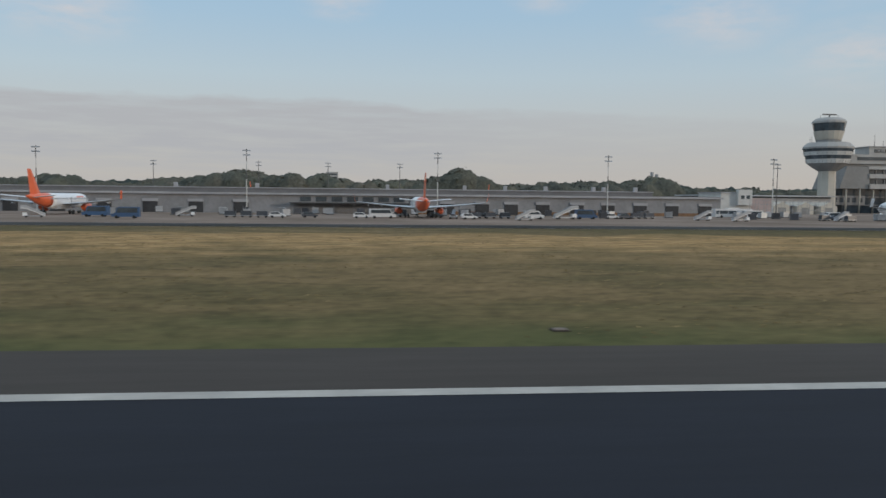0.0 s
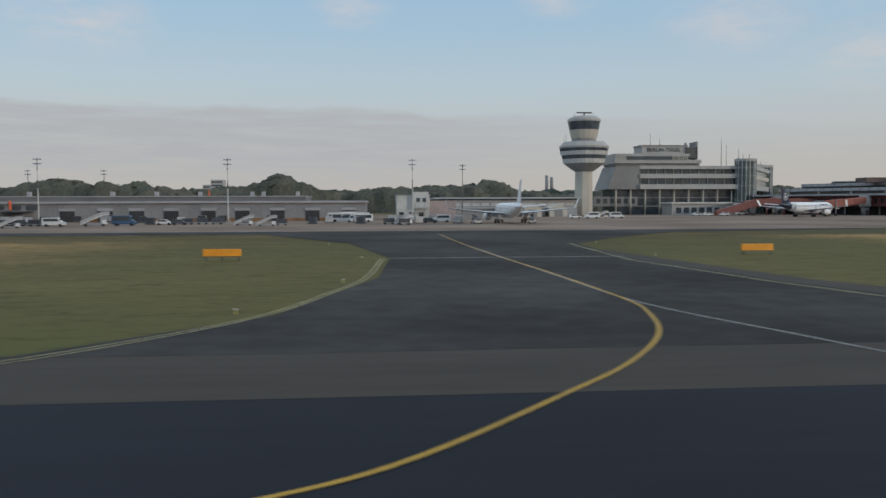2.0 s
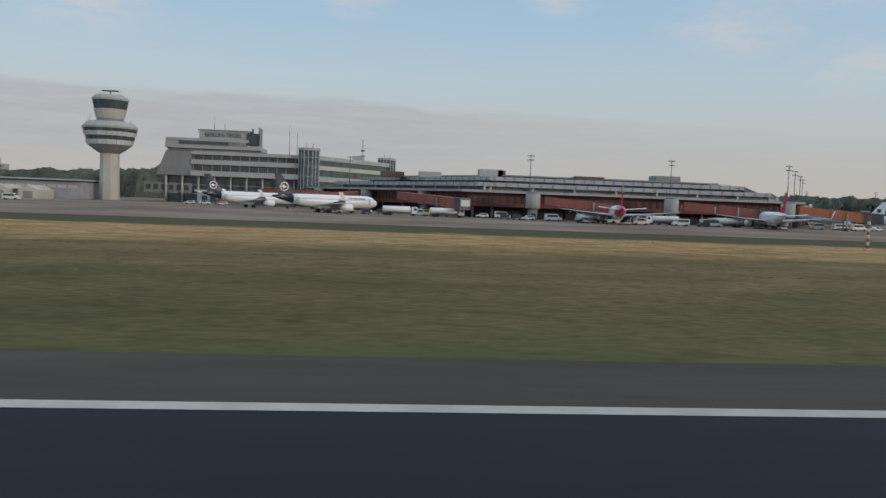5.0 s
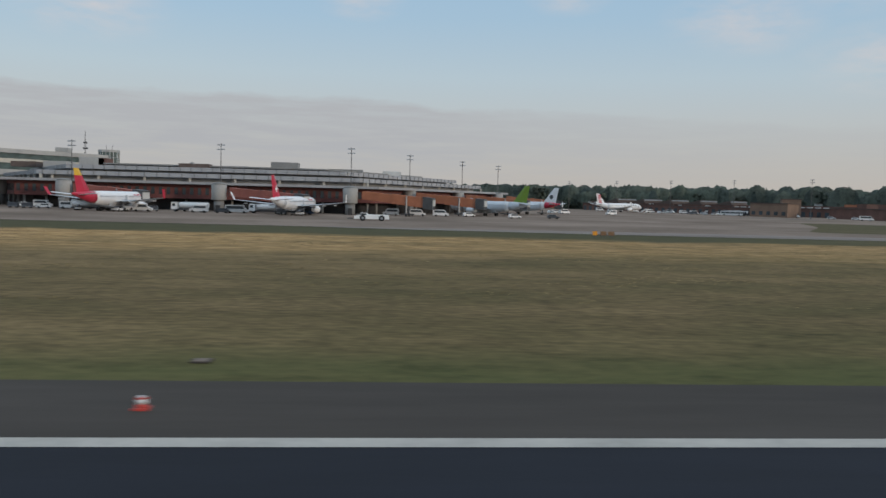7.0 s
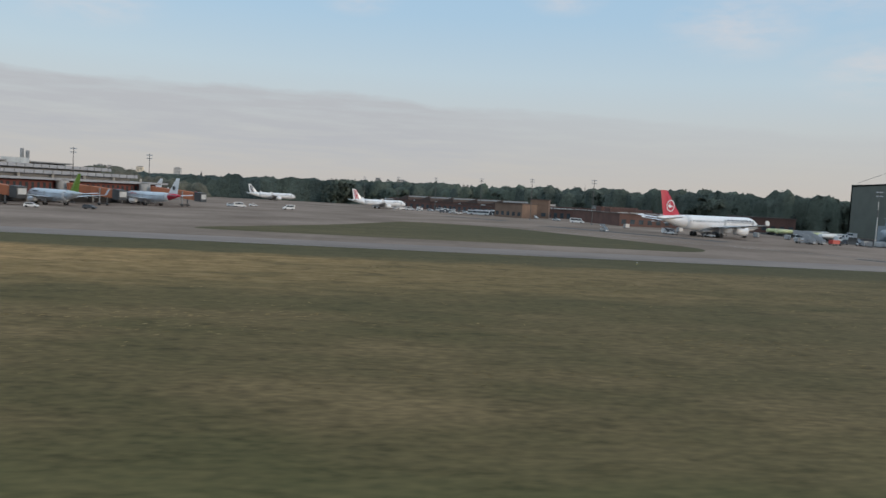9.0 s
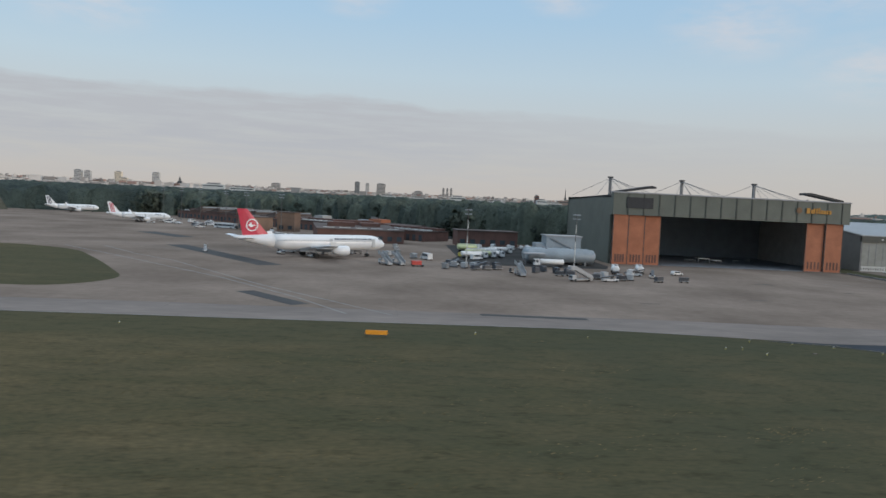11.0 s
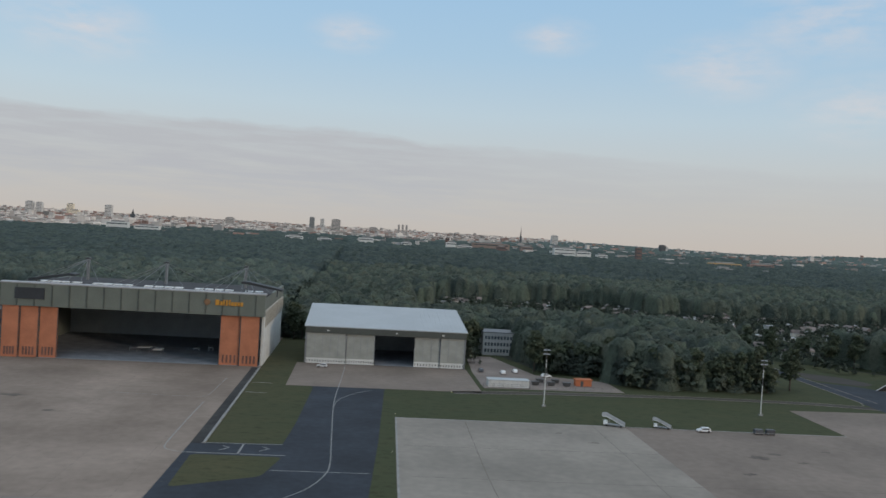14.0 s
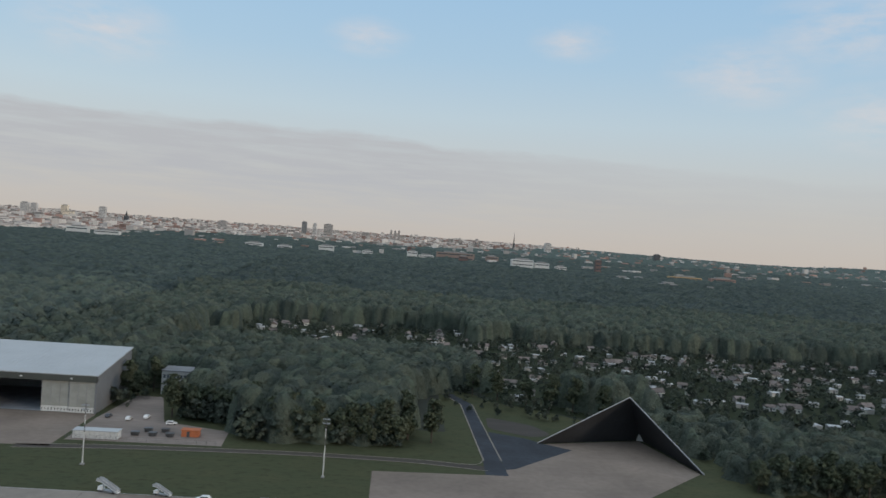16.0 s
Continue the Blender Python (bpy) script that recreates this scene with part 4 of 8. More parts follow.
def hex_terminal():
    t = thing("hexagonal_terminal", "hexagonal terminal with red window storey and stepped grey decks", "terminal")

    def tier(name, inset, z0, z1, m, label=""):
        bm = B()
        prism(bm, hexagon(inset), z0, z1)
        return part(name, bm, m, t, label)

    # solid core: the shade under the storey is put into its dark colour
    tier("ground_floor", 11, 0, 3.9, DARK, "solid ground floor coloured dark for the shade of an open one")
    storey = tier("window_storey", 5, 3.9, 8.5, RED_WALL, "red-brown clad storey")
    tier("canopy", 0.5, 8.7, 9.5, SHED_LIGHT, "pale grey roof canopy")
    tier("canopy_soffit", 3, 8.5, 8.7, STEEL_DARK)
    tier("deck_recess", 15, 9.5, 11.0, CONC_GREY)
    tier("deck_parapet", 12, 11.0, 12.4, SHED_LIGHT, "grey concrete deck parapet")
    tier("upper_recess", 26, 12.4, 13.4, CONC_GREY)
    tier("upper_parapet", 22, 13.4, 14.8, SHED_LIGHT, "grey concrete upper parapet")
    tier("top_recess", 40, 14.8, 15.6, STEEL_DARK)
    tier("top_roof", 36, 15.6, 16.1, CONC_GREY)
    # slit windows on the sides that face the apron, columns below
    win = col = post = None
    for side in (3, 4, 5):
        a, b = Vector(hexagon(5)[side]), Vector(hexagon(5)[(side + 1) % 6])
        ang = math.degrees(math.atan2((b - a).y, (b - a).x))
        k = 46
        for i in range(k):
            p = a + (b - a) * ((i + 0.5) / k)
            m = pose(p.x, p.y, 0, 0, 0, ang)
            if win is None:
                win = block("window", -0.55, 0.55, -0.12, 0.12, 5.2, 7.6, GLASS, storey)
                win.matrix_basis = m
            else:
                copies(win, [m])
            if i % 6 == 3:
                q = p + Vector((math.cos(radians(ang - 90)), math.sin(radians(ang - 90)))) * -3.0
                if col is None:
                    bm = B()
                    tube(bm, 0, 0, [(0, 0.4), (3.9, 0.4)], 8)
                    col = part("column", bm, CONC, t)
                    col.matrix_basis = pose(q.x, q.y, 0)
                else:
                    copies(col, [pose(q.x, q.y, 0)])
                q2 = p + Vector((math.cos(radians(ang - 90)), math.sin(radians(ang - 90)))) * -8.0
                if post is None:
                    post = block("deck_post", -0.35, 0.35, -0.35, 0.35, 9.5, 11.0, CONC_WARM, t)
                    post.matrix_basis = pose(q2.x, q2.y, 0)
                else:
                    copies(post, [pose(q2.x, q2.y, 0)])
    fin = None
    for inset, z0, z1 in ((11.9, 11.05, 12.35), (21.9, 13.45, 14.75)):
        for side in (3, 4, 5):
            a, b = Vector(hexagon(inset)[side]), Vector(hexagon(inset)[(side + 1) % 6])
            ang = math.degrees(math.atan2((b - a).y, (b - a).x))
            for i in range(26):
                p = a + (b - a) * ((i + 0.5) / 26)
                m = pose(p.x, p.y, z0, 0, 0, ang)
                if fin is None:
                    fin = block("parapet_rib", -0.12, 0.12, -0.12, 0.12, 0, 1.3, CONC_GREY, t)
                    fin.matrix_basis = m
                else:
                    copies(fin, [m])
    for x, y, w, d, h, m in ((458, 300, 10, 8, 3.4, CONC_GREY), (388, 300, 9, 7, 3.2, CONC), (395, 300, 3, 7, 3.0, BRICK), (425, 296, 11, 6, 1.8, ROOF_BROWN), (478, 318, 14, 8, 2.0, CONC_GREY),
                             (500, 340, 8, 8, 2.4, OFFWHITE), (350, 330, 10, 8, 2.0, ROOF_BROWN), (366, 322, 9, 9, 2.2, CONC), (440, 305, 9, 6, 1.6, STEEL), (410, 310, 40, 12, 1.2, STEEL_DARK)):
        block("roof_house", x, x + w, y, y + d, 14.8 if y < 322 else 14.6, 14.8 + h, m, t)
    return t


hex_terminal()


def gate_drum(x, y):
    t = thing("gate_drum", "round concrete gate tower at the pier", "gate tower", "gate towers")
    for name, st, m in (("stem", [(0, 1.6), (4.0, 1.6)], CONC_GREY), ("drum", [(3.8, 2.2), (4.0, 2.4), (8.5, 2.4), (8.8, 2.2)], CONC), ("roof", [(8.8, 2.3), (9.2, 1.8), (9.5, 0.4)], CONC_GREY)):
        bm = B()
        tube(bm, 0, 0, st, 20)
        part(name, bm, m, t)
    block("door", -0.7, 0.7, -1.7, -1.45, 0, 2.2, DARK, t)
    t.matrix_basis = pose(x, y, 0)
    return t


DRUMS = [(400, 255.5), (447.8, 256.5), (489.7, 257.5), (510, 287), (531.5, 322), (553, 356), (366, 287), (344.5, 322), (323, 356)]
drum = gate_drum(*DRUMS[0])
for x, y in DRUMS[1:]:
    copy_thing(drum, pose(x, y, 0))


def jet_bridge(a, b, z0=6.6, z1=4.6, m=None):
    """A covered boarding bridge from the pier to an aircraft door."""
    m = m or RED_BRIDGE
    t = thing("jet_bridge", "red covered boarding bridge on a wheeled lift column", "jet bridge", "boarding bridges")
    a, b = Vector((*a, z0)), Vector((*b, z1))
    d = (b - a)
    u = d.normalized()
    side = Vector((-u.y, u.x, 0)).normalized()
    up = Vector((0, 0, 1))
    for name, f0, f1, w, h in (("inner_tunnel", 0.0, 0.55, 1.5, 1.35), ("outer_tunnel", 0.48, 1.0, 1.75, 1.6)):
        bm = B()
        loft(bm, [[tuple(a + d * f + side * sx * w + up * sz * h) for sx, sz in ((-1, -1), (1, -1), (1, 1), (-1, 1))] for f in (f0, f1)])
        tun = part(name, bm, m, t)
        for k in range(5):
            f = f0 + (f1 - f0) * (k + 0.5) / 5
            bm = B()
            c = a + d * f
            loft(bm, [[tuple(c + u * o + side * sx * (w + 0.06) + up * sz * (h + 0.06)) for sx, sz in ((-1, -1), (1, -1), (1, 1), (-1, 1))] for o in (-0.12, 0.12)])
            part("rib", bm, m, tun)
    bm = B()
    c = b + u * 1.2
    loft(bm, [[tuple(c + u * o + side * sx * 2.1 + up * sz * 1.9) for sx, sz in ((-1, -1), (1, -1), (1, 1), (-1, 1))] for o in (-1.6, 1.6)])
    cab = part("cab", bm, STEEL_DARK, t, "dark bridge head")
    bm = B()
    loft(bm, [[tuple(c + u * o + side * sx * 1.7 + up * (0.3 + sz * 1.0)) for sx, sz in ((-1, -1), (1, -1), (1, 1), (-1, 1))] for o in (1.55, 1.75)])
    part("cab_window", bm, OFFWHITE, cab)
    p = a + d * 0.72
    for s in (-1, 1):
        q = p + side * s * 1.9
        bm = B()
        rod(bm, (q.x, q.y, 0.5), (q.x, q.y, p.z + 1.4), 0.28, 8)
        part("lift_column", bm, STEEL, t)
        bm = B()
        rod(bm, (q.x - 0.25, q.y, 0.55), (q.x + 0.25, q.y, 0.55), 0.55, 12)
        part("wheel", bm, BLACK_CLAD, t)
    bm = B()
    box(bm, p.x - 2.2, p.x + 2.2, p.y - 0.35, p.y + 0.35, 0.5, 1.0)
    part("bogie", bm, STEEL_DARK, t)
    return t


for a, b in (((357, 283), (375, 249)), ((404, 255), (425, 248)), ((452, 256), (474, 247)), ((341, 318), (318, 312)), ((319, 352), (296, 338))):
    jet_bridge(a, b)
for a, b in (((494, 258), (514, 252)), ((513, 285), (534, 276)), ((535, 320), (556, 310)), ((557, 354), (578, 346))):
    jet_bridge(a, b, m=ORANGE)
t = thing("boarding_ramp", "red covered boarding ramp beside the headhouse", "ramp")
for name, rings in (("ramp", [(282, 333, 0.9), (292, 334, 3.4), (302, 335, 6.2)]), ("gallery", [(301, 335, 6.2), (322, 337, 6.4), (333, 340, 5.4)])):
    bm = B()
    loft(bm, [[(x, y - 1.6, z - 1.5 if name == "gallery" else max(0.05, z - 1.8)), (x, y + 1.6, z - 1.5 if name == "gallery" else max(0.05, z - 1.8)), (x, y + 1.6, z + 1.3), (x, y - 1.6, z + 1.3)] for x, y, z in rings])
    part(name, bm, RED_WALL, t)
for x in (306, 314, 322, 330):
    block("post", x, x + 0.5, 334, 334.5, 0, 5, RED_WALL, t)

# ---- low brick pier at the far side of the apron ----
def brick_block(x, y, turn, w, d, h, m, label, roof=None, kinds=0):
    """A low flat-roofed building; its front runs from (x, y) along the given heading."""
    t = thing("pier_building", label, "building")
    block("wall", 0, w, 0, d, 0, h, m, t)
    rf = block("roof", -0.4, w + 0.4, -0.4, d + 0.4, h, h + 0.5, roof or ROOF_BROWN, t)
    n = max(2, int(w / 4.5))
    for i in range(n):
        a = w * (i + 0.25) / n
        block("window", a, a + w / n * 0.5, -0.08, 0.1, 1.2 if kinds == 0 else 0.2, min(h - 0.8, 3.4), GLASS, t)
    if kinds in (1, 2):
        block("roof_house", w * 0.3, w * 0.5, 3, d - 3, h + 0.5, h + 2.6, ORANGE if kinds == 2 else CONC, rf)
    if kinds == 3:
        for i in range(int(w / 5)):
            block("rooflight", 1.5 + i * 5, 4.6 + i * 5, d * 0.3, d * 0.42, h + 0.5, h + 1.1, OFFWHITE, rf)
        block("ridge", 1, w - 1, d * 0.62, d * 0.92, h + 0.5, h + 1.9, m, rf)
    t.matrix_basis = pose(x, y, 0.0, 0, 0, turn)
    return t


PIER_U, PIER_V, PIER_TURN = Vector((0.692, -0.722)), Vector((0.722, 0.692)), -46.2
for s0, w, back, d, h, m, kinds, lab in ((0, 74, 12, 16, 5.2, BRICK, 3, "long low brown brick pier with rooflights"), (76, 60, 9, 18, 4.8, BRICK, 3, "long low brick pier with a raised ridge"),
                                         (138, 66, 12, 16, 5.4, BRICK, 3, "low brick pier beside parked trucks"), (206, 46, 8, 20, 5.0, BRICK, 3, "low red-brown brick pier head with rooflights"),
                                         (30, 80, 32, 14, 6.4, BRICK, 0, "dark brick hall behind the pier"), (120, 40, 30, 14, 6.0, ORANGE, 1, "orange-brown hall behind the pier"), (166, 54, 31, 14, 6.2, BRICK, 2, "dark brick hall with an orange roof house")):
    at = Vector((648, 592)) + PIER_U * s0 + PIER_V * back
    brick_block(at.x, at.y, PIER_TURN, w, d, h, m, lab, kinds=kinds)
TAN = mat("tan_render", (0.200, 0.128, 0.090), vary=0.15, scale=0.2, fine=1.5)
brick_block(724.4, 461.2, -61, 25, 11, 8.0, TAN, "tan rendered building at the apron's edge", kinds=0)
brick_block(746, 464, -20, 11, 8, 10.8, TAN, "tall tan stair block behind the apron building", kinds=0)
brick_block(792, 520, -20, 24, 12, 6.5, OFFWHITE, "white flat-roofed office building", ROOF_WHITE, 1)
brick_block(844, 395, 4, 31, 14, 7.5, BRICK, "dark red brick workshop")
head = brick_block(775, 383, 6, 42, 66, 6.0, BRICK, "wide dark brick pier head with a flat felt roof", kinds=0)
for i in range(5):
    block("roof_strip", 3 + 8 * i, 8.6 + 8 * i, 9 + 1.5 * (i % 2), 9.7 + 1.5 * (i % 2), 6.5, 6.8, OFFWHITE, head, "white roof light strip")
for x0, y0, w, d, h in ((6, 26, 14, 8, 2.2), (24, 34, 10, 12, 1.8), (10, 48, 22, 8, 2.6)):
    block("roof_house", x0, x0 + w, y0, y0 + d, 6.5, 6.5 + h, BRICK, head)
block("side_wall", 42.0, 42.25, 30, 62, 0.2, 5.6, ORANGE, head, "orange-brown clad side")
for k in range(5):
    saw = brick_block(668 + 15 * k, 588 - 15.6 * k, PIER_TURN, 15, 34, 6.4, BRICK, "brick shed bay with a sloping rooflight", kinds=0)
    bm = B()
    loft(bm, [[(x, 2, 6.9), (x, 32, 6.9), (x, 32, z), (x, 2, z)] for x, z in ((2, 6.95), (12, 9.4), (13, 6.95))])
    sl = part("sloping_roof", bm, ROOF_BROWN, saw)
    block("glazing_strip", 12.2, 12.9, 3, 31, 8.3, 9.2, BLUE_GREY, sl)
brick_block(842, 520, 0, 30, 10, 4.0, CONC, "pale low storage building", ROOF_WHITE)
t = thing("fuel_depot", "blue-grey sheet-metal depot with a round tank", "depot")
block("tower", 870, 884, 309, 318, 0, 10.4, BLUE_GREY, t)
block("tower_roof", 869.6, 884.4, 308.6, 318.4, 10.4, 10.8, SHED_LIGHT, t)
block("tower_step", 866, 870, 310, 317, 0, 7.4, BLUE_GREY, t)
for y, r, x0, x1 in ((299.5, 2.7, 860, 887), (305.6, 2.7, 860, 887)):
    bm = B()
    loft(bm, [[(x, y + k * r * math.cos(2 * math.pi * i / 20), 3.4 + k * r * math.sin(2 * math.pi * i / 20)) for i in range(20)] for x, k in ((x0, 0.55), (x0 + 0.7, 0.92), (x0 + 1.4, 1.0), (x1 - 1.4, 1.0), (x1 - 0.7, 0.92), (x1, 0.55))], smooth=True)
    tk = part("tank", bm, BLUE_GREY, t, "long horizontal storage tank")
    for x in (x0 + 4, x0 + 13, x1 - 4):
        block("tank_saddle", x - 0.35, x + 0.35, y - 1.8, y + 1.8, 0, 1.6, CONC_GREY, tk)
    for x in (x0 + 8, x1 - 8):
        bm = B()
        tube(bm, x, y, [(3.4 + r - 0.1, 0.5), (3.4 + r + 0.4, 0.5)], 10)
        part("tank_hatch", bm, STEEL, tk)
bm = B()
loft(bm, [[(x, 308.2, z), (x, 308.6, z), (x, 308.6, z + 0.35), (x, 308.2, z + 0.35)] for x, z in ((872, 9.4), (882, 5.0))])
part("pipe_bridge", bm, STEEL, t, "sloping steel pipe stair")
block("loading_canopy", 858, 866, 291, 296, 4.3, 4.6, SHED_LIGHT, t)
for x, y in ((858.3, 291.3), (865.5, 291.3), (858.3, 295.5), (865.5, 295.5)):
    block("canopy_post", x, x + 0.2, y, y + 0.2, 0, 4.3, STEEL, t)
flat("truck_yard", [(826, 283), (888, 286), (893, 300), (893, 395), (838, 395), (836, 320)], 0.052, EXIT_ASPHALT, "dark asphalt yard where tank trucks stand", "yard")

# ---- main maintenance hangar ----
def hangar_main():
    t = thing("maintenance_hangar", "large olive hangar with orange sliding doors, open bay", "hangar")
    X0, X1, Y0, Y1 = 897.6, 998.0, 314.0, 387.0
    block("wall_west", X0, X0 + 1.0, Y0 + 3, Y1, 0, 27, GREEN_METAL, t)
    side = block("wall_east", X1 - 1.0, X1, Y0 + 3, Y1, 0, 26.5, OFFWHITE, t, "pale side wall with translucent strip")
    block("roof_edge", X1 - 0.8, X1 + 0.25, Y0 + 2.5, Y1 + 0.2, 22.6, 27.6, GREEN_METAL, side)
    for i in range(16):
        y = Y0 + 6 + i * 4.4
        block("translucent_panel", X1 - 0.9, X1 + 0.12, y, y + 3.7, 15.2, 21.8, POLY, side)
    # blue-grey back wall: the open bay's haze is put into its colour
    block("back_wall", X0, X1, Y1 - 1, Y1, 0, 26.5, BLUE_GREY, t)
    bm = B()
    loft(bm, [[(X0, y, z), (X1, y, z), (X1, y, z + 0.8), (X0, y, z + 0.8)] for y, z in ((Y0 + 3, 27.4), (Y1, 25.8))])
    roof = part("roof", bm, ROOF_DARK, t, "dark felt roof")
    for k in range(22):
        x = X0 + 5 + k * 4.2
        for y, z in ((Y0 + 7, 28.1), (Y0 + 24, 27.75)):
            if (k % 5) != 4:
                block("rooflight", x, x + 3.2, y, y + 3.0, z, z + 0.45, WHITE, roof)
    # deep fascia over the doors
    f = block("fascia", X0, X1 + 0.3, Y0 - 0.6, Y0 + 3, 20.2, 29.0, GREEN_METAL, t, "deep olive ribbed fascia")
    for i in range(15):
        x = X0 + 6 + i * 6.5
        block("rib", x, x + 0.35, Y0 - 0.85, Y0 - 0.6, 20.2, 28.6, GREEN_DARK, f)
    block("coping", X0 - 0.3, X1 + 0.5, Y0 - 0.9, Y0 + 3.3, 29.0, 29.5, SHED_LIGHT, f)
    block("dark_panel", 903, 914, Y0 - 0.95, Y0 - 0.62, 23.0, 27.4, BLACK_CLAD, f)
    for k, (x, w, h) in enumerate(((979.0, 1.5, 2.2), (980.9, 0.9, 1.6), (982.0, 0.6, 2.2), (983.0, 0.8, 2.2), (984.2, 0.6, 2.4), (985.2, 0.9, 1.5), (986.4, 0.9, 1.5), (987.6, 0.8, 1.5), (988.8, 0.9, 1.5))):
        block("sign_bar", x, x + w, Y0 - 1.15, Y0 - 0.9, 24.2, 24.2 + h, YELLOW_SIGN, f, "yellow sign mark")
    bm = B()
    rod(bm, (975.8, Y0 - 0.9, 25.3), (975.8, Y0 - 1.15, 25.3), 1.2, 20)
    part("sign_disc", bm, RUST, f, "dull round sign mark")
    # sliding doors, stacked left and right
    for x0, x1, off in ((898.2, 904.6, 0.0), (904.8, 911.6, 0.7), (911.8, 918.6, 1.4), (981.0, 988.8, 1.4), (989.0, 996.6, 0.7)):
        d = block("door_leaf", x0, x1, Y0 + off, Y0 + off + 0.5, 0.1, 20.2, ORANGE, t, "tall orange sliding door leaf")
        for xx in (x0 - 0.05, x1 - 0.15):
            block("door_edge", xx, xx + 0.2, Y0 + off - 0.12, Y0 + off + 0.1, 0.1, 20.0, STEEL_DARK, d)
        for j in range(4):
            xx = x0 + 1.2 + (x1 - x0 - 3.2) * j / 3
            block("door_grille", xx, xx + 0.75, Y0 + off - 0.08, Y0 + off + 0.02, 1.0, 4.2, BRICK, d)
    block("floor_slab", X0 + 1, X1 - 1, Y0 + 1, Y1 - 1, 0.05, 0.09, SLAB_HAZED, t)
    for k in range(6):
        z = 21.5
        x = X0 + 12 + k * 15
        block("roof_truss", x, x + 0.6, Y0 + 3, Y1 - 1, z, z + 1.2, STEEL, t)
    # masts and stays that carry the roof
    for x in (912.0, 946.8, 982.6):
        m = B()
        box(m, x - 0.55, x + 0.55, 365.8, 367.0, 25.5, 36.6)
        mast = part("roof_mast", m, MAST_STEEL, t, "grey upright roof mast")
        block("mast_head", x - 1.0, x + 1.0, 365.4, 367.4, 36.6, 37.3, STEEL_DARK, mast)
        for dx, dy in ((-15, -30), (-9, -36), (-4, -40), (4, -40), (9, -36), (15, -30), (-14, 16), (14, 16)):
            m = B()
            rod(m, (x, 366.4, 36.6), (x + dx, 366.4 + dy, 27.9), 0.09, 5)
            part("stay", m, MAST_STEEL, mast)
    for x0, x1, z0, z1 in ((902, 920, 28.9, 31.6), (986.5, 1003.5, 32.0, 29.6)):
        m = B()
        loft(m, [[(x, 327, z), (x, 333, z), (x, 333, z + k), (x, 327, z + k)] for x, z, k in ((x0, z0, 0.9), (x0 + (x1 - x0) * (0.88 if z1 > z0 else 0.12), max(z0, z1), 1.1), (x1, z1, 0.8))])
        cowl = part("roof_cowl", m, BLACK_CLAD, t, "dark slanting roof cowl")
        for x in (x0 + 2, x1 - 2.5):
            block("cowl_post", x, x + 0.4, 329.5, 330.3, 27.0, min(z0, z1) + 0.6, STEEL_DARK, cowl)
    # equipment stored in the dark bay
    for x, y, w, d, h, mm in ((944, 335, 5, 4, 2.4, OFFWHITE), (950.5, 334, 3.5, 5, 1.8, WHITE), (940, 338, 3, 3, 1.6, CONC_GREY), (965, 345, 2.4, 2, 1.4, OFFWHITE), (971, 346, 2.0, 2, 1.8, STEEL)):
        e = thing("work_dock", "pale work dock standing in the dark hangar", "work platform", "work docks", pose(x, y, 0.09))
        block("deck", 0, w, 0, d, h - 0.25, h, mm, e)
        for px in (0.1, w - 0.2):
            for py in (0.1, d - 0.2):
                block("leg", px, px + 0.12, py, py + 0.12, 0, h - 0.25, STEEL, e)
        for px in (0, w - 0.1):
            block("guard_rail", px, px + 0.1, 0, d, h + 0.9, h + 1.0, STEEL, e)
    return t


hangar_main()


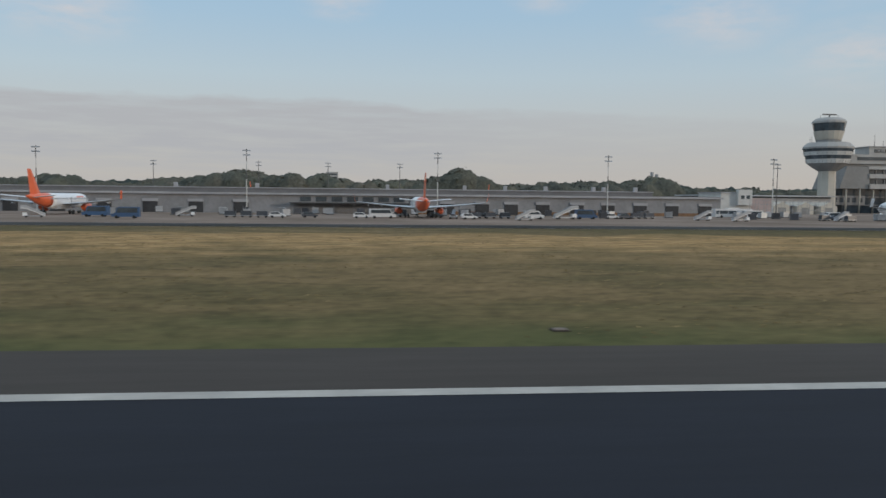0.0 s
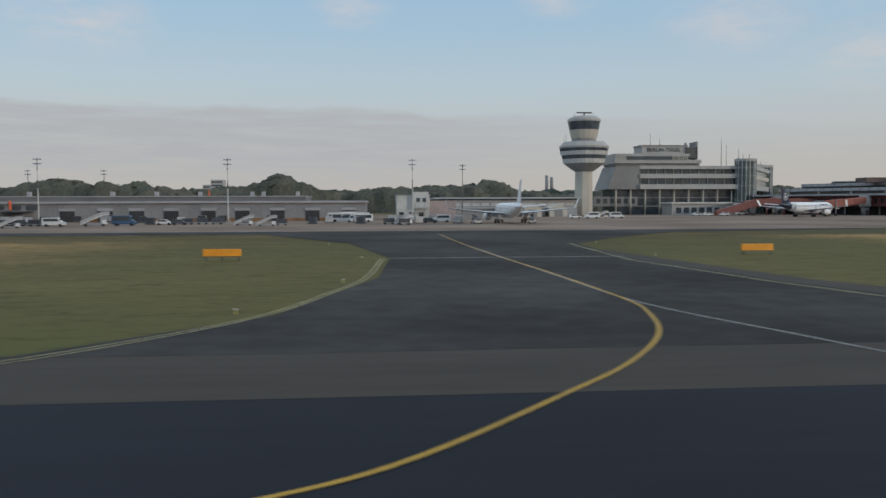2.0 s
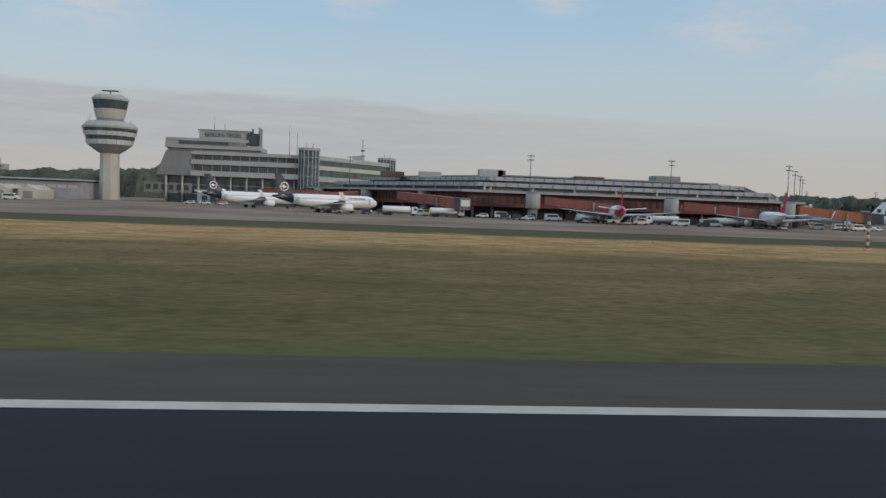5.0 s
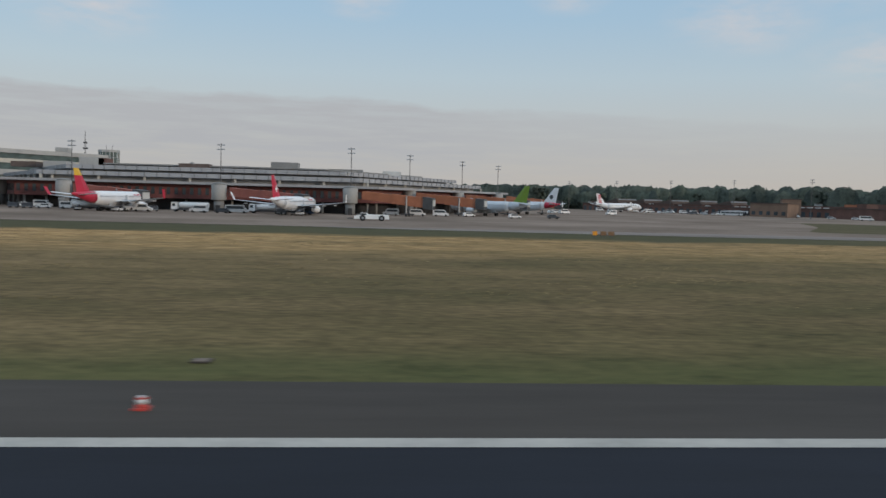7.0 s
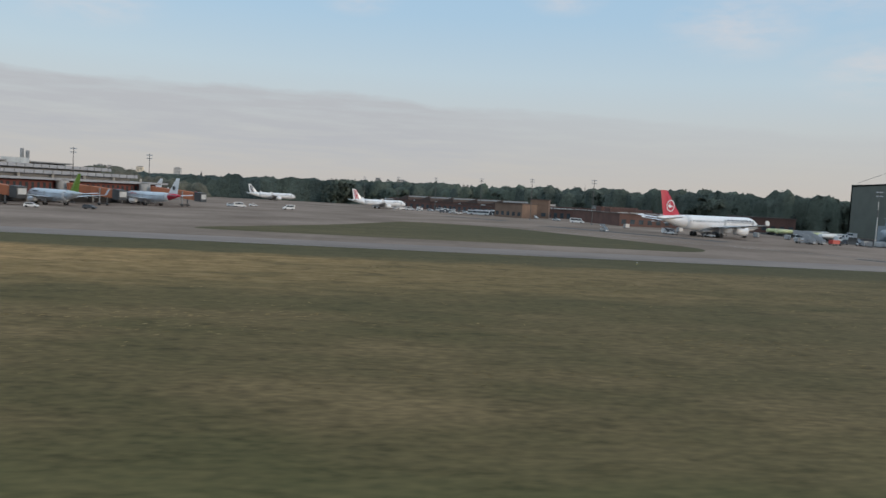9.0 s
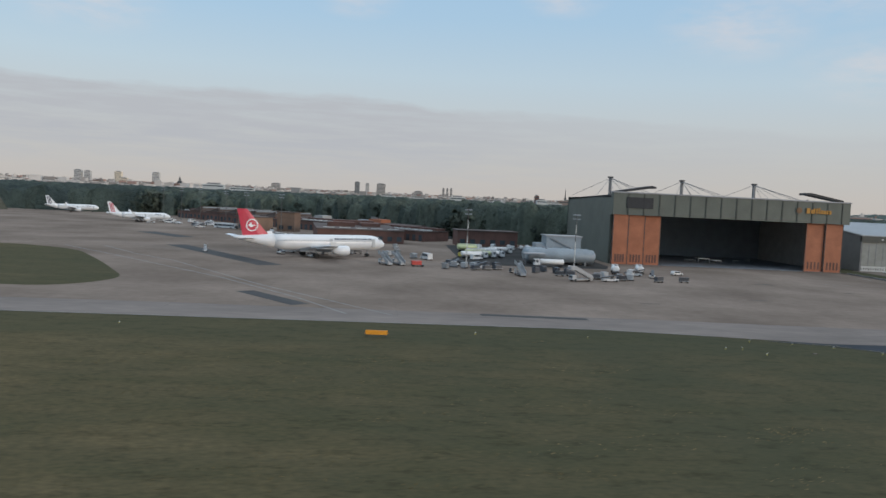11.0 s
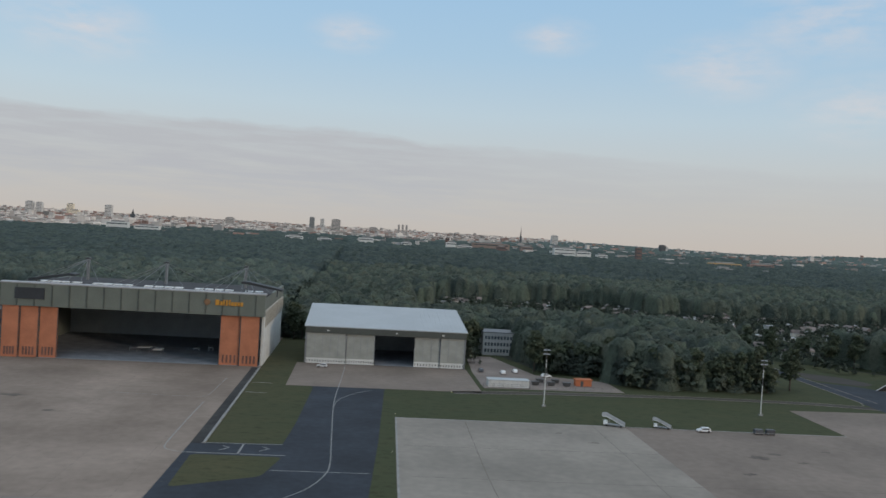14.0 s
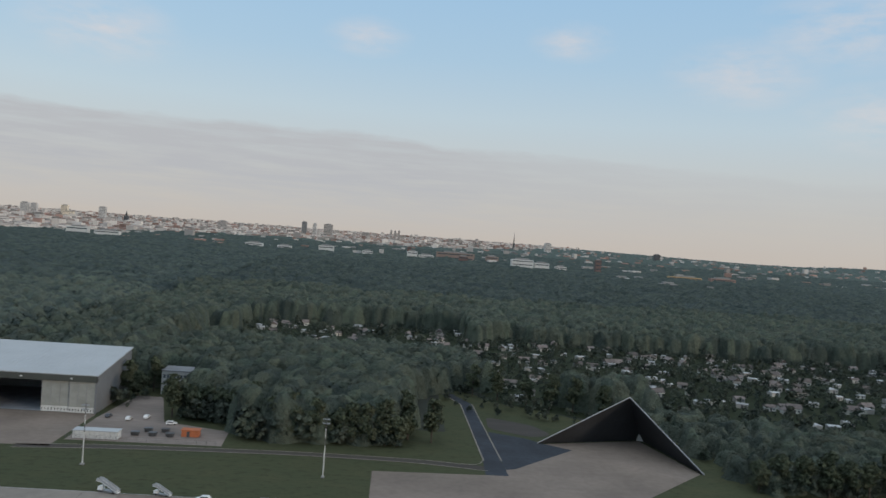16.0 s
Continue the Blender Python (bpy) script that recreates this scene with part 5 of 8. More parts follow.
def hangar_small():
    t = thing("small_hangar", "grey hangar with a white sloping roof and pale doors", "hangar")
    X0, X1, Y0, Y1 = 1014.0, 1082.5, 328.5, 373.0
    for x0, x1 in ((X0, X0 + 0.7), (X1 - 0.7, X1)):
        bm = B()
        loft(bm, [[(x, Y0, 0), (x, Y1, 0), (x, Y1, 20.4), (x, Y0, 15.4)] for x in (x0, x1)])
        part("gable_wall", bm, GABLE_GREY, t)
    block("back_wall", X0, X1, Y1 - 0.6, Y1, 0, 20.4, BLUE_GREY, t)
    bm = B()
    loft(bm, [[(x, Y0 - 0.6, 15.6), (x, Y1 + 0.4, 20.7), (x, Y1 + 0.4, 21.1), (x, Y0 - 0.6, 16.0)] for x in (X0 - 0.5, X1 + 0.5)])
    roof = part("roof", bm, ROOF_WHITE, t, "white sheet-metal roof")
    for i in range(34):
        bm = B()
        x = X0 + 1 + i * 2.05
        loft(bm, [[(xx, Y0 - 0.6, 16.0), (xx, Y1 + 0.4, 21.1), (xx, Y1 + 0.4, 21.16), (xx, Y0 - 0.6, 16.06)] for xx in (x, x + 0.1)])
        part("roof_seam", bm, ROOF_WHITE, roof)
    block("lintel", X0, X1, Y0 - 0.5, Y0 + 0.8, 13.0, 15.6, GREEN_DARK, t, "dark olive lintel over the doors")
    for x in (1023, 1052, 1072):
        block("lintel_lamp", x, x + 0.9, Y0 - 0.8, Y0 - 0.5, 14.0, 14.5, OFFWHITE, t)
    for i, (x0, x1, off) in enumerate(((1014.6, 1031.2, 0.2), (1031.4, 1043.4, 0.7), (1060.4, 1071.4, 0.7), (1071.6, 1082.0, 0.2))):
        d = block("door_leaf", x0, x1, Y0 + off, Y0 + off + 0.35, 2.4, 13.0, DOOR_GREY, t, "pale panelled sliding door")
        block("door_base", x0, x1, Y0 + off + 0.05, Y0 + off + 0.3, 0.1, 2.4, OFFWHITE, d)
        n = int((x1 - x0) / 3)
        for j in range(n + 1):
            xx = x0 + (x1 - x0 - 0.2) * j / n
            block("door_rib", xx, xx + 0.2, Y0 + off - 0.1, Y0 + off, 2.4, 13.0, SHED_WALL, d)
        for j in range(n * 3):
            xx = x0 + 0.3 + (x1 - x0 - 0.8) * j / (n * 3 - 1)
            block("door_vent", xx, xx + 0.35, Y0 + off - 0.03, Y0 + off + 0.06, 0.7, 1.6, DARK, d)
    block("floor_slab", X0 + 0.7, X1 - 0.7, Y0 + 0.8, Y1 - 0.6, 0.06, 0.1, SLAB_HAZED, t)
    return t


hangar_small()

# ---- engine test shelter: two dark leaning triangles ----
t = thing("noise_shelter", "black folded noise shelter with pale edges", "shelter")
TL, TR, TB, TT = Vector((1266, 319, 0.2)), Vector((1324, 285, 0.2)), Vector((1316, 334, 0.2)), Vector((1305, 321, 21.3))
for name, p in (("wall_left", TL), ("wall_right", TR)):
    bm = B()
    nrm = (TB - p).cross(TT - p).normalized() * 0.6
    loft(bm, [[tuple(q - nrm * s) for q in (p, TB, TT)] for s in (-0.5, 0.5)])
    w = part(name, bm, BLACK_CLAD, t)
    for a, b in ((p, TT), (p, TB)):
        bm = B()
        rod(bm, a, b, 0.24, 6)
        part("edge_beam", bm, SHED_LIGHT, w, "pale steel edge beam")
bm = B()
loft(bm, [[tuple(q) for q in (TB + Vector((-3, -2, 0)), TB + Vector((2, -3, 0)), TB + Vector((-1.5, -2.5, 5)))], [tuple(q + Vector((0.4, 0.5, 0))) for q in (TB + Vector((-3, -2, 0)), TB + Vector((2, -3, 0)), TB + Vector((-1.5, -2.5, 5)))]])
part("deflector", bm, CONC, t)

# ---- yard beside the small hangar ----
t = thing("site_container", "long white storage container in the yard", "container")
block("body", 1087, 1103, 292.5, 297, 0.1, 2.8, OFFWHITE, t)
block("roof", 1086.8, 1103.2, 292.3, 297.2, 2.8, 3.05, ROOF_WHITE, t)
for i in range(9):
    block("rib", 1087.6 + i * 1.8, 1087.75 + i * 1.8, 292.4, 292.5, 0.2, 2.7, SHED_LIGHT, t)
t = thing("site_hut", "orange site hut with a lighter roof", "hut")
block("body", 1124, 1130.5, 301, 304, 0.1, 2.6, SITE_ORANGE, t)
block("roof", 1123.7, 1130.8, 300.7, 304.3, 2.6, 2.85, SITE_ORANGE, t)
block("door", 1126, 1127.1, 300.9, 301.05, 0.1, 2.2, STEEL_DARK, t)
t = thing("office_slab", "pale three-storey office slab behind trees", "building")
block("wall", 1097, 1115, 372, 384, 0, 11, CONC, t)
for z in (1.5, 4.6, 7.8):
    for i in range(11):
        block("window", 1097.8 + i * 1.55, 1098.8 + i * 1.55, 371.9, 372.1, z, z + 1.6, GLASS, t)
block("roof", 1096.7, 1115.3, 371.7, 384.3, 11, 11.4, ROOF_FELT, t)
t = thing("yard_fence", "low dark wire fence round the yard", "fence")
for i in range(16):
    x = 1085 + i * 3.6
    block("post", x, x + 0.1, 291, 291.1, 0, 1.8, STEEL_DARK, t)
for z in (0.3, 1.0, 1.7):
    block("wire", 1085, 1139, 291.02, 291.06, z, z + 0.05, STEEL_DARK, t)
for i in range(5):
    e = thing("skip", "dark steel waste skip standing in the yard", "skip", "waste skips", pose(1106 + i * 3.2, 299 + (i % 2) * 6, 0.1))
    bm = B()
    loft(bm, [[(0, 0.3, z), (2.4, 0.3, z), (2.4, 1.9, z), (0, 1.9, z)] if z < 0.2 else [(-0.3, 0, z), (2.7, 0, z), (2.7, 2.2, z), (-0.3, 2.2, z)] for z in (0.1, 1.4)])
    part("body", bm, STEEL_DARK, e)
    block("rim", -0.35, 2.75, -0.05, 2.25, 1.4, 1.5, STEEL_DARK, e)

# ---- airliners ----
PLANE_WHITE = mat("aircraft_white", (0.74, 0.75, 0.76), rough=0.3, vary=0.04, scale=0.3, fine=3.0)
PLANE_GREY = mat("aircraft_grey", (0.42, 0.44, 0.46), rough=0.35, vary=0.06, scale=0.3, fine=3.0)
PLANE_SILVER = mat("aircraft_silver", (0.52, 0.57, 0.62), rough=0.3, vary=0.05, scale=0.3, fine=3.0)
L_ORANGE = mat("livery_orange", (0.72, 0.14, 0.05), rough=0.35, vary=0.05, scale=0.3, fine=3.0)
L_NAVY = mat("livery_navy", (0.012, 0.017, 0.040), rough=0.35, vary=0.1, scale=0.3, fine=3.0)
L_RED = mat("livery_red", (0.50, 0.030, 0.062), rough=0.35, vary=0.05, scale=0.3, fine=3.0)
L_YELLOW = mat("livery_yellow", (0.70, 0.42, 0.04), rough=0.35, vary=0.05, scale=0.3, fine=3.0)
L_GREEN = mat("livery_green", (0.16, 0.26, 0.03), rough=0.35, vary=0.05, scale=0.3, fine=3.0)
RUBBER = mat("tyre_rubber", (0.02, 0.02, 0.02), rough=0.9, vary=0.2, scale=2.0, fine=8.0)
PROFILE = ((0.0, 0.05, -0.25), (0.008, 0.28, -0.22), (0.025, 0.55, -0.15), (0.05, 0.78, -0.08), (0.09, 0.95, -0.02), (0.13, 1.0, 0.0), (0.40, 1.0, 0.0), (0.62, 1.0, 0.0),
           (0.70, 0.95, 0.05), (0.76, 0.85, 0.14), (0.82, 0.72, 0.24), (0.91, 0.45, 0.42), (0.97, 0.22, 0.55), (1.0, 0.10, 0.60))


def airliner(x, y, heading, label, length=37.6, top=11.8, girth=1.0, body=None, rear=None, fin=None, fin_tip=None, emblem=None, engine=None, rear_from=0.76, winglet=None, titles=None, tip=1.0):
    t = thing("airliner", label, "airliner", "parked airliners")
    body, engine = body or PLANE_WHITE, engine or PLANE_WHITE
    rear, fin = rear or body, fin or body
    k = length / 37.6
    R, axis, span = 1.98 * k * girth, 3.75 * k * girth, 35.8 * k

    def sx(s):
        return length * (0.955 - s)

    def hull(name, s0, s1, m):
        pts = [p for p in PROFILE if s0 <= p[0] <= s1]
        bm = B()
        loft(bm, [[(sx(s), R * r * math.cos(2 * math.pi * i / 18), axis + R * dz + R * r * 1.04 * math.sin(2 * math.pi * i / 18)) for i in range(18)] for s, r, dz in pts], smooth=True)
        return part(name, bm, m, t)

    fus = hull("fuselage", 0.0, rear_from, body)
    hull("tail_cone", rear_from, 1.0, rear)

    def fin_at(f, lo, hi, half):
        """Section of the fin at a fraction of its height."""
        z = axis + R * 0.55 + (top - axis - R * 0.55) * f
        a, b = 0.775 + 0.150 * f, 0.945 + 0.038 * f
        return [(sx(a), 0, z), (sx(a * 0.6 + b * 0.4), half, z), (sx(b), 0, z), (sx(a * 0.6 + b * 0.4), -half, z)]

    bm = B()
    cut = 0.72 if fin_tip else 1.0
    loft(bm, [fin_at(0, 0, 0, 0.30 * k), fin_at(cut, 0, 0, 0.18 * k)])
    fin_ob = part("fin", bm, fin, t)
    if fin_tip:
        bm = B()
        loft(bm, [fin_at(cut, 0, 0, 0.18 * k), fin_at(1, 0, 0, 0.12 * k)])
        part("fin_tip", bm, fin_tip, t)
    if emblem:
        kind, m = emblem
        z, s = axis + R * 0.55 + (top - axis - R) * 0.50, 0.895
        for side in (-1, 1):
            yy = side * 0.33 * k
            bm = B()
            if kind == "ring":
                for q in range(20):
                    a0, a1 = 2 * math.pi * q / 20, 2 * math.pi * (q + 1) / 20
                    f = [(sx(s) + rr * k * math.cos(a), yy, z + rr * k * math.sin(a)) for a, rr in ((a0, 1.15), (a1, 1.15), (a1, 1.38), (a0, 1.38))]
                    bm.faces.new([bm.verts.new(p) for p in f])
                bm.faces.new([bm.verts.new((sx(s) + px * k, yy, z + pz * k)) for px, pz in ((-0.9, -0.1), (-0.1, -0.5), (0.9, 0.0), (0.0, 0.1), (-0.2, 0.7))])
            elif kind == "cross":
                for dx, dz in ((0.3, 0.95), (0.95, 0.3)):
                    bm.faces.new([bm.verts.new((sx(s) + px * dx * k, yy + side * 0.01 * dz, z + pz * dz * k)) for px, pz in ((-1, -1), (1, -1), (1, 1), (-1, 1))])
            elif kind == "stripes":
                for j in range(3):
                    bm.faces.new([bm.verts.new((sx(0.86 + 0.022 * j + o), yy, axis + R * 0.9 + hh * k)) for o, hh in ((0, 0), (0.012, 0), (0.052, 5.6), (0.040, 5.6))])
            else:
                bm.faces.new([bm.verts.new((sx(s) + 0.9 * k * math.cos(a), yy, z + 0.9 * k * math.sin(a))) for a in [2 * math.pi * q / 16 for q in range(16)]])
            part("emblem", bm, m, fin_ob)
    for side in (-1, 1):
        # wing with a kinked trailing edge
        bm = B()
        secs = []
        for f, s0, s1, dz, th in ((0.0, 0.34, 0.545, -0.55, 0.55), (0.37, 0.43, 0.555, -0.30, 0.36), (1.0, 0.565, 0.605, 0.25, 0.14)):
            yy, z = side * (R * 0.75 + f * (span / 2 - R * 0.75)), axis + R * dz
            secs.append([(sx(s0), yy, z), (sx(s0 * 0.65 + s1 * 0.35), yy, z + th * k), (sx(s1), yy, z + 0.1), (sx(s0 * 0.65 + s1 * 0.35), yy, z - th * 0.6 * k)])
        loft(bm, secs)
        wing = part("wing", bm, PLANE_GREY, t, "grey wing")
        bm = B()
        end = secs[-1]
        loft(bm, [end, [(p[0] - 1.4 * k * tip, p[1] + side * 0.5 * k * tip, p[2] + 2.3 * k * tip) for p in end]])
        part("winglet", bm, winglet or rear, wing)
        for f in (0.3, 0.55, 0.78):
            yy = side * (R + f * (span / 2 - R))
            bm = B()
            rod(bm, (sx(0.50 + 0.06 * f), yy, axis - R * 0.55 + f * 0.9 * k), (sx(0.575 + 0.055 * f), yy, axis - R * 0.6 + f * 0.9 * k), 0.26 * k, 6, 0.08 * k)
            part("flap_fairing", bm, PLANE_GREY, wing)
        bm = B()
        secs = []
        for f, s0, s1 in ((0.0, 0.875, 0.965), (1.0, 0.955, 0.995)):
            yy, z = side * (R * 0.35 + f * 5.9 * k), axis + R * 0.45 + f * 0.55 * k
            secs.append([(sx(s0), yy, z), (sx(s0 * 0.6 + s1 * 0.4), yy, z + 0.16 * k), (sx(s1), yy, z), (sx(s0 * 0.6 + s1 * 0.4), yy, z - 0.14 * k)])
        loft(bm, secs)
        part("tailplane", bm, body, t)
        # engine with intake lip and dark fan
        ex, ey, ez = sx(0.335), side * 5.75 * k, axis - 1.85 * k * girth ** 2
        bm = B()
        loft(bm, [[(ex - dx * k, ey + rr * k * math.cos(2 * math.pi * i / 16), ez + rr * k * math.sin(2 * math.pi * i / 16)) for i in range(16)] for dx, rr in ((0.0, 1.02), (0.5, 1.17), (2.2, 1.15), (3.4, 0.85), (4.2, 0.55))], smooth=True)
        eng = part("engine", bm, engine, t)
        bm = B()
        rod(bm, (ex + 0.02, ey, ez), (ex + 0.06, ey, ez), 0.95 * k, 16)
        part("fan", bm, STEEL_DARK, eng)
        bm = B()
        box(bm, ex - 3.8 * k, ex - 1.2 * k, ey - 0.18 * k, ey + 0.18 * k, ez + 0.9 * k, axis - R * 0.35)
        part("pylon", bm, PLANE_GREY, t)
        gx, gy = sx(0.525), side * 3.8 * k
        bm = B()
        rod(bm, (gx, gy, 0.5 * k), (gx, gy, axis - R * 0.5), 0.16 * k, 8)
        leg = part("main_gear", bm, STEEL, t)
        for dy in (-0.45, 0.45):
            bm = B()
            rod(bm, (gx, gy + dy * k - 0.2 * k, 0.58 * k), (gx, gy + dy * k + 0.2 * k, 0.58 * k), 0.58 * k, 14)
            part("wheel", bm, RUBBER, leg)
        # rows of cabin windows and the doors on each flank
        bm = B()
        n = 46
        for i in range(n):
            s = 0.13 + 0.63 * i / n
            f = [(sx(s) + dx * k, side * R * 1.006, axis + R * 0.28 + dz * k) for dx, dz in ((-0.13, -0.2), (0.13, -0.2), (0.13, 0.2), (-0.13, 0.2))]
            bm.faces.new([bm.verts.new(p) for p in f])
        tagged(part("window_band", bm, PLANE_GREY, fus), kind="stuff")
        for s in (0.105, 0.40, 0.78):
            if s < rear_from:
                bm = B()
                box(bm, sx(s) - 0.4 * k, sx(s) + 0.4 * k, side * R * 0.985, side * R * 1.008, axis - 0.9 * k, axis + 1.0 * k)
                part("cabin_door", bm, PLANE_GREY, fus)
        if titles:
            for j in range(int(titles[1] * 1.2)):
                w = (0.46, 0.30, 0.44)[j % 3] * k
                bm = B()
                x0 = sx(titles[2]) - j * 0.61 * k
                bm.faces.new([bm.verts.new(p) for p in ((x0, side * R * 0.93, axis + R * 0.44), (x0 - w, side * R * 0.93, axis + R * 0.44), (x0 - w, side * R * 0.83, axis + R * 0.62), (x0, side * R * 0.83, axis + R * 0.62))])
                for v in bm.verts:
                    v.co.y *= 1.02
                part("title_bar", bm, titles[0], fus)
    bm = B()
    rod(bm, (sx(0.125), 0, 0.4 * k), (sx(0.125), 0, axis - R * 0.6), 0.12 * k, 8)
    nose = part("nose_gear", bm, STEEL, t)
    for dy in (-0.28, 0.28):
        bm = B()
        rod(bm, (sx(0.125), dy * k - 0.12 * k, 0.4 * k), (sx(0.125), dy * k + 0.12 * k, 0.4 * k), 0.4 * k, 12)
        part("wheel", bm, RUBBER, nose)
    for j, a in enumerate((-38, -13, 13, 38)):
        bm = B()
        c, s = math.sin(radians(a)), math.cos(radians(a))
        w = 0.42 * k
        cx, cy, cz = sx(0.042) - (1 - s) * 1.2 * k, c * R * 0.78, axis + R * 0.50
        f = [(cx - c * 0 - 0.28 * k * q, cy + p * w * s, cz + 0.30 * k * q) for p, q in ((-1, -1), (1, -1), (1, 1), (-1, 1))]
        loft(bm, [f, [(p[0] - 0.15 * k, p[1], p[2] - 0.1 * k) for p in f]])
        part("cockpit_window", bm, GLASS, fus)
    bm = B()
    loft(bm, [[(sx(s), yy * R, axis - R * (0.75 + dd)) for yy, dd in ((-0.75, 0.0), (0.75, 0.0), (0.6, 0.42), (-0.6, 0.42))] for s in (0.30, 0.36, 0.54, 0.60)])
    part("belly_fairing", bm, PLANE_GREY, t)
    t.matrix_basis = pose(x, y, 0.05, 0, 0, heading)
    return t


EZ = "white airliner with an orange tail and orange engines"
airliner(19.7, 197, 90, EZ, rear=L_ORANGE, fin=L_ORANGE, engine=L_ORANGE, rear_from=0.70, winglet=L_ORANGE, titles=(L_ORANGE, 7, 0.16))
airliner(-80, 206, 88, EZ, rear=L_ORANGE, fin=L_ORANGE, engine=L_ORANGE, rear_from=0.70, winglet=L_ORANGE, titles=(L_ORANGE, 7, 0.16))
airliner(170.2, 200, 90, "plain white airliner without markings on the apron")
LH = "white airliner with a dark blue tail and round emblem"
airliner(287.7, 287, 30, LH, rear=L_NAVY, fin=L_NAVY, emblem=("ring", PLANE_WHITE), rear_from=0.82, winglet=PLANE_WHITE, titles=(L_NAVY, 9, 0.15))
airliner(317.4, 246.6, 30, LH, rear=L_NAVY, fin=L_NAVY, emblem=("ring", PLANE_WHITE), rear_from=0.82, winglet=PLANE_WHITE, titles=(L_NAVY, 9, 0.15))
airliner(418, 217.6, 76, "white airliner with a red and yellow tail", rear=L_RED, fin=L_RED, fin_tip=L_YELLOW, rear_from=0.76, winglet=L_RED, titles=(L_RED, 6, 0.18))
airliner(469.4, 222.5, 76, "white airliner with a red fin and white cross", length=36.5, top=11.5, fin=L_RED, emblem=("cross", PLANE_WHITE), rear=PLANE_WHITE, titles=(L_RED, 5, 0.17))
airliner(552.6, 281, 138, "pale silver airliner with a bright green fin", length=36.5, top=11.4, body=PLANE_SILVER, rear=PLANE_SILVER, fin=L_GREEN, engine=PLANE_SILVER, titles=(L_NAVY, 6, 0.16))
airliner(574, 328, 140, "pale airliner with a red-based white fin and round emblem", body=PLANE_SILVER, rear=L_RED, fin=PLANE_WHITE, emblem=("disc", STEEL_DARK), rear_from=0.82, titles=(L_RED, 6, 0.16))
airliner(527.5, 480, 150, "white airliner with a plain fin behind the terminal")
airliner(640, 500, 20, "white airliner with red striped fin", fin=PLANE_WHITE, emblem=("stripes", L_RED), titles=(L_NAVY, 5, 0.16))
airliner(558, 613, 20, "white airliner with a dark striped fin", fin=PLANE_WHITE, emblem=("stripes", L_NAVY), titles=(L_NAVY, 5, 0.16))
airliner(756.7, 277.9, 28.5, "long white airliner with a red fin and white ring", length=58.8, top=16.6, girth=0.89, fin=L_RED, rear=PLANE_WHITE, emblem=("ring", PLANE_WHITE), titles=(L_NAVY, 14, 0.12), winglet=PLANE_WHITE, tip=0.4)
# tails of aircraft parked behind the shed
for x, y in ((-45, 345), (60, 345)):
    airliner(x, y, 90, EZ, rear=L_ORANGE, fin=L_ORANGE, engine=L_ORANGE, rear_from=0.70, winglet=L_ORANGE)

# ---- light masts ----
MAST_DARK = mat("mast_grey", (0.10, 0.10, 0.10), rough=0.5, metal=0.3, vary=0.15, scale=0.3, fine=3.0)
TYRE = RUBBER


def light_mast(x, y, h=20.0, bands=True):
    t = thing("apron_light_mast", "tall apron light mast with banded pole and lamps", "light mast", "apron light masts")
    cuts = [(0.0, 0.53, OFFWHITE), (0.53, 0.66, MAST_DARK), (0.66, 0.81, OFFWHITE), (0.81, 1.0, MAST_DARK)] if bands else [(0.0, 1.0, MAST_DARK)]
    for a, b, m in cuts:
        bm = B()
        rod(bm, (0, 0, a * h), (0, 0, b * h), 0.20 - 0.09 * a, 8, 0.20 - 0.09 * b)
        part("pole", bm, m, t)
    for z in (h - 0.5, h - 1.9):
        bar = block("crossbar", -1.2, 1.2, -0.08, 0.08, z, z + 0.14, MAST_DARK, t)
        for dx in (-1.0, -0.42, 0.42, 1.0):
            bm = B()
            loft(bm, [[(dx - 0.19, -0.35, z - 0.22), (dx + 0.19, -0.35, z - 0.22), (dx + 0.19, -0.18, z + 0.2), (dx - 0.19, -0.18, z + 0.2)],
                      [(dx - 0.18, 0.12, z - 0.2), (dx + 0.18, 0.12, z - 0.2), (dx + 0.18, 0.12, z + 0.16), (dx - 0.18, 0.12, z + 0.16)]])
            part("floodlight", bm, STEEL, bar)
    block("footing", -0.6, 0.6, -0.6, 0.6, 0, 0.5, CONC_GREY, t)
    t.matrix_basis = pose(x, y, 0.04)
    return t


lm = light_mast(27.9, 251, 20.3)
for x, y in ((85.3, 253.3), (144.4, 255.2), (-32.6, 250), (-95, 248), (1101.7, 262), (1180.5, 260.5), (833.8, 270.6), (870.3, 266)):
    copy_thing(lm, pose(x, y, 0.04))
lm2 = light_mast(164.6, 289, 20.3, False)
for x, y in ((338.4, 288.4), (-83, 335), (-40, 335), (-11, 335), (19.5, 335)):
    copy_thing(lm2, pose(x, y, 0.04))
lm3 = light_mast(400, 262, 22.0, False)
for x, y in ((447.9, 258.6), (489.8, 258.6), (510.1, 290.5), (533.4, 327.4), (553.5, 360.5), (645.7, 601.5), (669.7, 556.4), (692.6, 509.9), (716.4, 467), (736.3, 414.2), (758.7, 375)):
    copy_thing(lm3, pose(x, y, 0.04))

